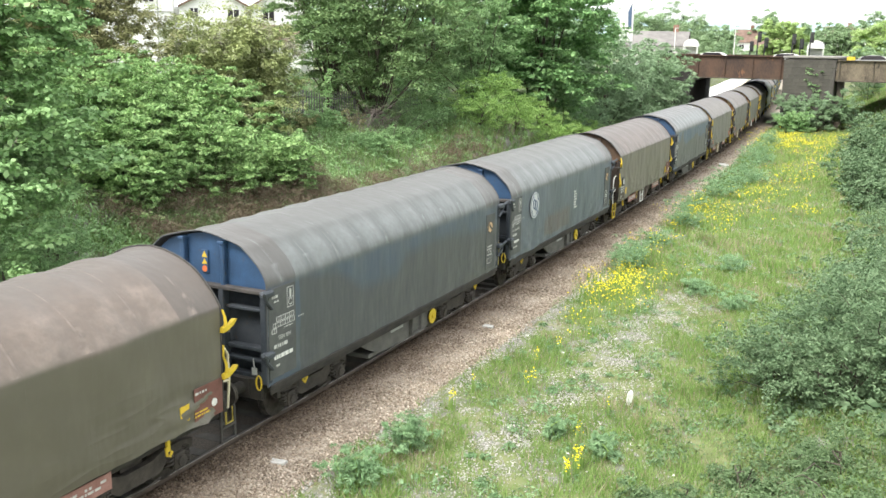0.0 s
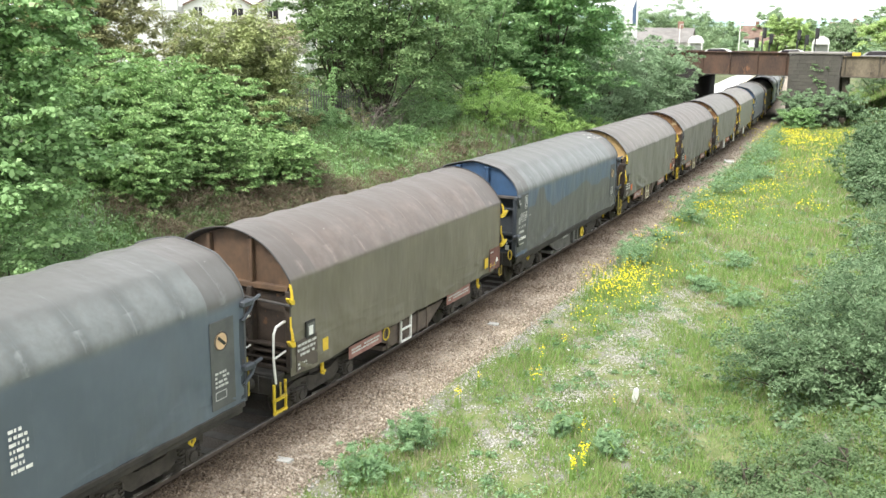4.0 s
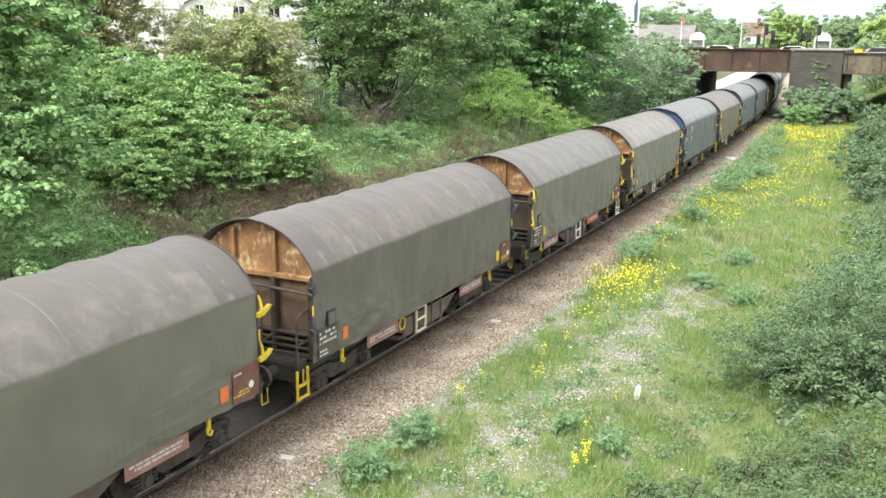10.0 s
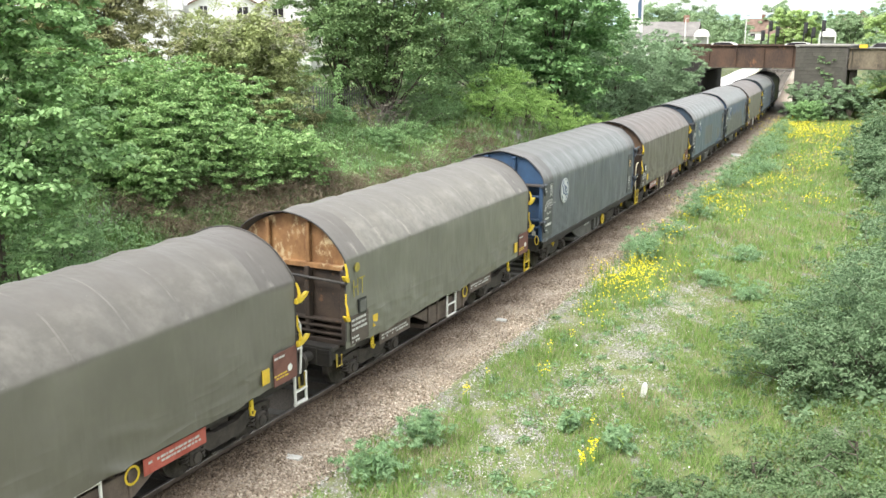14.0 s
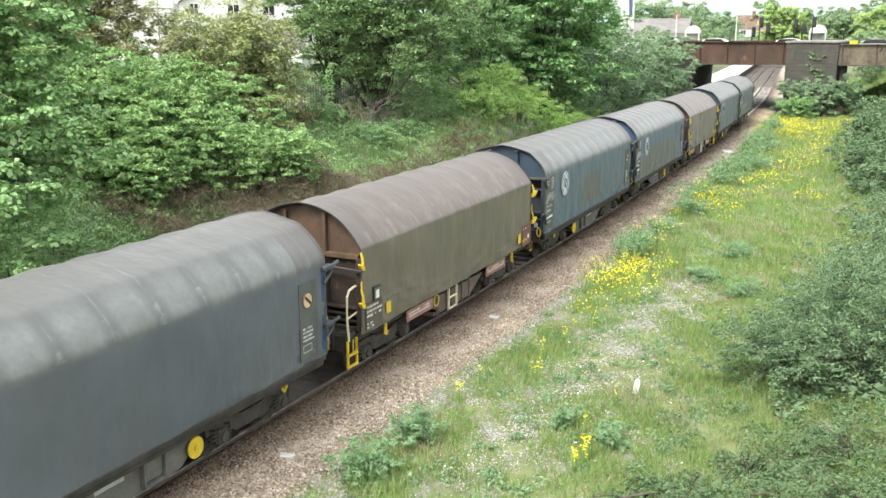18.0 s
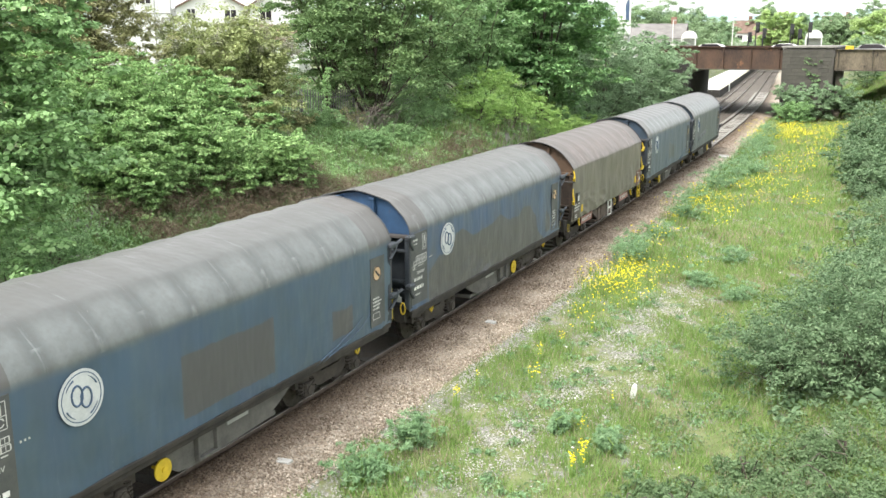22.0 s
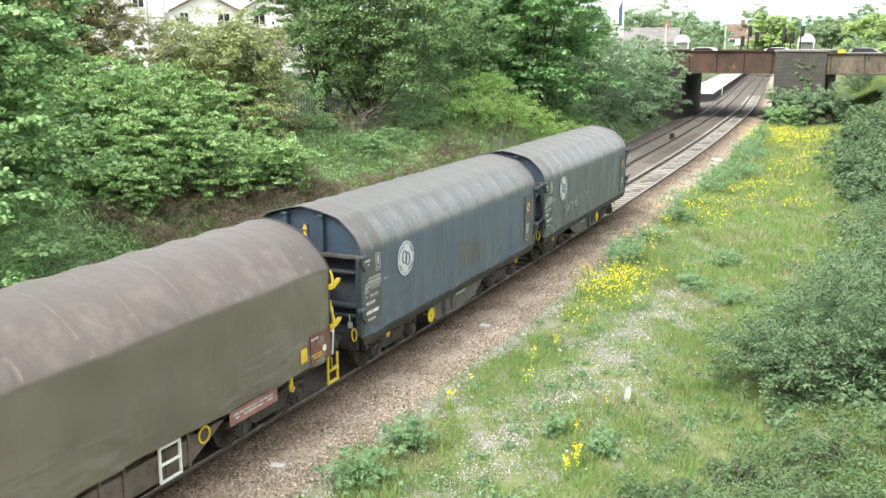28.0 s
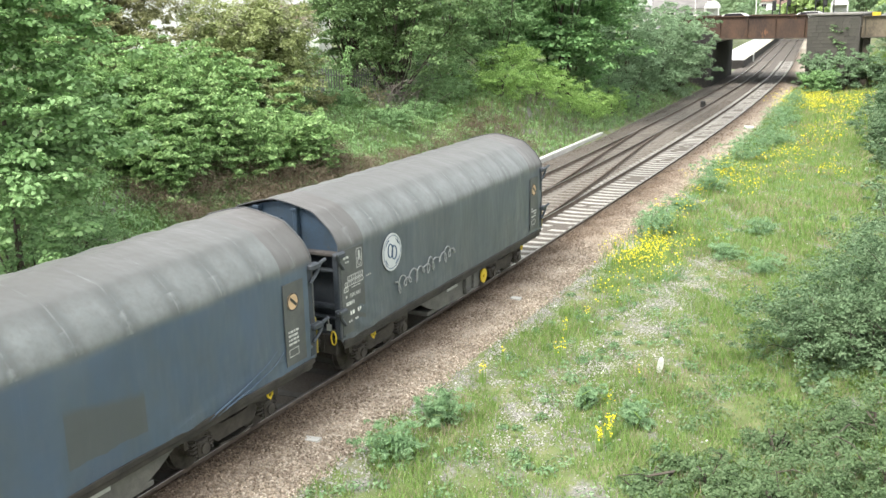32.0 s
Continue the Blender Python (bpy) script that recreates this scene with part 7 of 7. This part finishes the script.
def far_house(x, y, z, turn, w, d, eaves, ridge, wall, roof, label):
    h = tagged(new("house"), label, "house", "far houses")
    h.matrix_basis = pose(x, y, z, 0, 0, turn)
    part("wall", Shape().prism([(-d / 2, 0), (d / 2, 0), (d / 2, eaves), (0, ridge), (-d / 2, eaves)], -w / 2, w / 2, "x").mesh("wall", wall), h)
    for s in (-1, 1):
        part("roof_slope", Shape().prism([(0, ridge + 0.25), (s * (d / 2 + 0.4), eaves - 0.1), (s * (d / 2 + 0.4), eaves - 0.25), (0, ridge + 0.02)], -w / 2 - 0.3, w / 2 + 0.3, "x").mesh("roof_slope", roof), h)
    part("chimney", Shape().box(w * 0.3, 0, ridge + 0.5, 0.9, 0.6, 1.6, 0.02).mesh("chimney", M_BRICK), h)
    for i in range(max(1, int(w / 3))):
        window(h, -w / 2 + 1.5 + 3 * i, -d / 2 - 0.03, eaves - 1.3, 1.2, 1.2)


def town():
    far_house(-27.1, 163.4, 4.6, 8, 10.0, 12, 3.2, 5.2, M_CONCRETE, M_SLATE, "long low grey-roofed shed beyond the bridge")
    far_house(-26.6, 257.0, 4.0, 12, 5, 6, 5.2, 8.0, M_RENDER, M_ROOFTILE, "white house with a brown roof far off")
    far_house(-7.0, 299.0, 6.5, 10, 8, 8, 5.0, 7.4, M_RENDER, M_ROOFTILE, "pale house with a brown roof on the far slope")
    far_house(2.0, 306.0, 6.0, -14, 9, 8, 5.0, 7.6, M_RENDER, M_SLATE, "grey-roofed house on the far slope")
    far_house(-17.0, 240.0, 3.5, 4, 9, 8, 4.4, 7.0, M_RENDER, M_ROOFTILE, "white house behind the station")
    for x, y in ((-18.2, 147.2), (0.0, 139.6)):
        a = tagged(new("arched_shelter"), "white arched shelter by the road", "shelter", "road shelters")
        z = on_land(x, y) - 0.1
        base = 6.5
        outer = [(x - 1.3, z), (x - 1.3, base + 1.2)] + [(x + 1.05 * math.cos(t), base + 1.2 + 1.25 * math.sin(t)) for t in np.linspace(math.pi, 0, 13)] + [(x + 1.3, z)]
        for s in (-1, 1):
            part("post", Shape().box(x + s * 1.0, y, (z + base + 1.2) / 2, 0.14, 0.14, base + 1.2 - z, 0.01).mesh("post", M_WHITE), a)
        part("arch", Shape().prism([(x + 1.08 * math.cos(t), base + 1.1 + 1.1 * math.sin(t)) for t in np.linspace(math.pi, 0, 15)], y - 0.1, y + 1.2, "y").mesh("arch", M_WHITE), a, "white curved hood")
        part("back_panel", Shape().box(x, y + 1.1, base + 0.4, 1.9, 0.06, 1.4, 0.01).mesh("back_panel", M_GREYPLATE), a)
    for i, (x, y, top) in enumerate(((-4.75, 113.5, 8.15), (-3.85, 112.5, 9.2), (-0.25, 113.0, 9.0), (1.65, 112.4, 9.2), (-3.35, 114.5, 8.6), (0.4, 115.0, 8.5))):
        s = tagged(new("traffic_signal"), "black traffic signal on a slim pole", "traffic signal", "traffic signals")
        part("pole", Shape().tube([(x, y, 5.5), (x, y, top)], 0.07, 8).mesh("pole", M_BLACK), s)
        part("head", Shape().box(x + 0.14, y - 0.05, top - 0.5, 0.3, 0.26, 0.95, 0.05).mesh("head", M_BLACK), s)
        part("backing_board", Shape().box(x + 0.14, y + 0.12, top - 0.5, 0.42, 0.04, 1.15, 0.02).mesh("backing_board", M_BLACK), s)
    for x, y, top in ((-12.0, 148.1, 10.6), (-22.6, 156.3, 10.4)):
        p = tagged(new("lamp_post"), "slim white lamp post", "lamp post", "lamp posts")
        part("pole", Shape().tube([(x, y, on_land(x, y)), (x, y, top)], 0.1, 8, 0.6).mesh("pole", M_WHITE), p)
        part("lantern", Shape().box(x + 0.25, y, top + 0.03, 0.6, 0.2, 0.12, 0.03).mesh("lantern", M_GREYPLATE), p)
    b = tagged(new("advertising_tower"), "tall white advertising panel with blue shapes", "sign")
    for x in (-20.3, -19.2):
        part("leg", Shape().box(x, 116.3, 7.0, 0.25, 0.25, 6.0, 0.02).mesh("leg", M_GREYPLATE), b)
    part("panel", Shape().box(-19.75, 116.0, 11.6, 1.6, 0.3, 7.2, 0.03).mesh("panel", M_WHITE), b)
    part("emblem", Shape().prism([(-19.5, 9.4), (-19.1, 9.6), (-19.15, 12.6), (-19.6, 11.4)], 115.82, 115.846, "y").mesh("emblem", M_BADGEBLUE), b, "blue slanting shape")
    for x, y, m, lab in ((-8.0, 109.0, M_WHITE, "white car on the bridge"), (-0.6, 111.4, M_WHITE, "white car waiting on the bridge"), (8.2, 107.0, M_GREYPLATE, "silver car on the bridge")):
        car(x, y, 5.54, m, lab)
    v = tagged(new("road_sign"), "yellow temporary road sign on the bridge", "road sign")
    part("board", Shape().box(6.4, 102.5, 6.55, 0.75, 0.04, 0.5, 0.02).mesh("board", M_YELLOW), v)
    for x in (6.15, 6.65):
        part("leg", Shape().box(x, 102.5, 6.0, 0.05, 0.05, 0.9, 0.005).mesh("leg", M_STEEL), v)


def car(x, y, z, paint, label):
    c = tagged(new("car"), label, "car", "cars on the bridge")
    body = chaikin([(-2.1, 0.35), (-2.15, 0.75), (-1.5, 0.92), (-0.9, 1.42), (0.9, 1.45), (1.6, 0.98), (2.1, 0.85), (2.1, 0.35)], 1)
    part("body", Shape().prism([(x + p, z + q) for p, q in body], y - 0.85, y + 0.85, "y").mesh("body", paint), c)
    glass = [(-1.2, 0.98), (-0.8, 1.36), (0.8, 1.38), (1.35, 1.0)]
    for s in (-1, 1):
        part("window", Shape().prism([(x + p, z + q) for p, q in glass], y + s * 0.855, y + s * 0.87, "y").mesh("window", M_GLASS), c)
    for dx in (-1.3, 1.3):
        for s in (-1, 1):
            part("wheel", Shape().disc(x + dx, y, z + 0.32, 0.32, y + s * 0.7, y + s * 0.88, "y", 16).mesh("wheel", M_BLACK), c)


town()


def far_trees():
    spots = ((-39.5, 203.8, 11, 9, 1), (-34.0, 207, 9, 8, 1), (-44.0, 254, 13, 11, 0), (-38.0, 255.5, 12, 10, 0), (-27.8, 226.6, 8.5, 7.5, 1), (-21.5, 258, 13, 7.5, 0), (-10.0, 178.8, 8.5, 5.5, 2), (-6.8, 180, 8, 4.5, 2), (-9.2, 229, 10, 7, 1), (-3.0, 215, 8, 7, 1), (-0.2, 199.6, 8, 7, 1), (4.5, 196, 8.5, 7, 1), (7.0, 170, 8, 6.5, 2), (11.5, 172, 9, 7, 1), (2.0, 320, 15, 9, 0), (14.5, 150, 8, 7, 1), (16.5, 132, 7, 7, 1), (-50, 230, 12, 10, 1), (-60, 190, 12, 10, 0), (-16, 270, 9, 8, 1), (9, 240, 10, 9, 1), (13, 122, 5, 6, 2), (-48, 160, 9, 8, 1))
    for i, (x, y, h, w, m) in enumerate(spots):
        tree("round-headed green tree in the town beyond the bridge", x, y, h, w, 0.6, (LEAF_FAR_HAZED, LEAF_FAR_HAZED, LEAF_FRESH)[m], 300 + i, 60, 260, 0.36, 6, 0.2, group="trees of the town", z=4.0, ragged=0.2, puff=1.3, split=2)
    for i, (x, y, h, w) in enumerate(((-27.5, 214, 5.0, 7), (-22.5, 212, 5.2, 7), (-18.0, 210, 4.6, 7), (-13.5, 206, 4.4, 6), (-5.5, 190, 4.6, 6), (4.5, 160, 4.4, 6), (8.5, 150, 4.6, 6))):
        bush("rounded hedge bush in the town beyond the bridge", x, y, h, w, (LEAF_FAR_HAZED, LEAF_WILLOW)[i % 2], 340 + i, w, 40, 80, 0.4, z=3.6, group="hedges of the town", split=2)
    rng = np.random.default_rng(77)
    n = 900
    a = rng.uniform(-1.25, 0.3, n)
    r = rng.uniform(330, 900, n)
    c = np.stack([11 + r * np.sin(a), r * np.cos(a), 5 + rng.random(n) * 5 * (r / 330) ** 0.6], -1)
    part("far_woods", quick_mesh("far_woods", leaf_points(rng, c, 4 + 5 * rng.random(n), 24, 3.2, 0.8), 4, LEAF_FAR_HAZED), None, "green woods on the skyline with haze in their colour", kind="stuff", category="woods")
    ang = np.linspace(-1.4, 0.6, 90)
    top = 62 + 7 * np.sin(ang * 9) + 4 * np.sin(ang * 23 + 1)
    v = np.concatenate([np.stack([11 + 1900 * np.sin(ang), 1900 * np.cos(ang), top], -1), np.stack([11 + 1500 * np.sin(ang), 1500 * np.cos(ang), np.full(90, 2.0)], -1)])
    i = np.arange(89)
    part("backdrop", smooth(indexed_mesh("backdrop", v, np.stack([i + 90, i + 91, i + 1, i], -1), M_HILL)), None, "hills on the horizon with blue-green haze in their colour", kind="structure")


# the haze over the hills is put into this pale blue-green
M_HILL = surface("haze_painted_hills", (0.26, 0.36, 0.37), (0.33, 0.43, 0.44), 0.004, 1.0, 0, 0.03, 0.0)
far_trees()


def motions():
    for k, w in enumerate(TRAIN):
        walk(w, [(t, on_line(k, t)) for t in range(33)])
        # the wheels roll on the rails
        for wheel in SPUN[k]:
            at = wheel.matrix_basis.translation.copy()
            walk(wheel, [(i / 10, pose(*at, math.degrees((run(i / 10) - RUN[0]) / 0.43))) for i in range(321)])


motions()
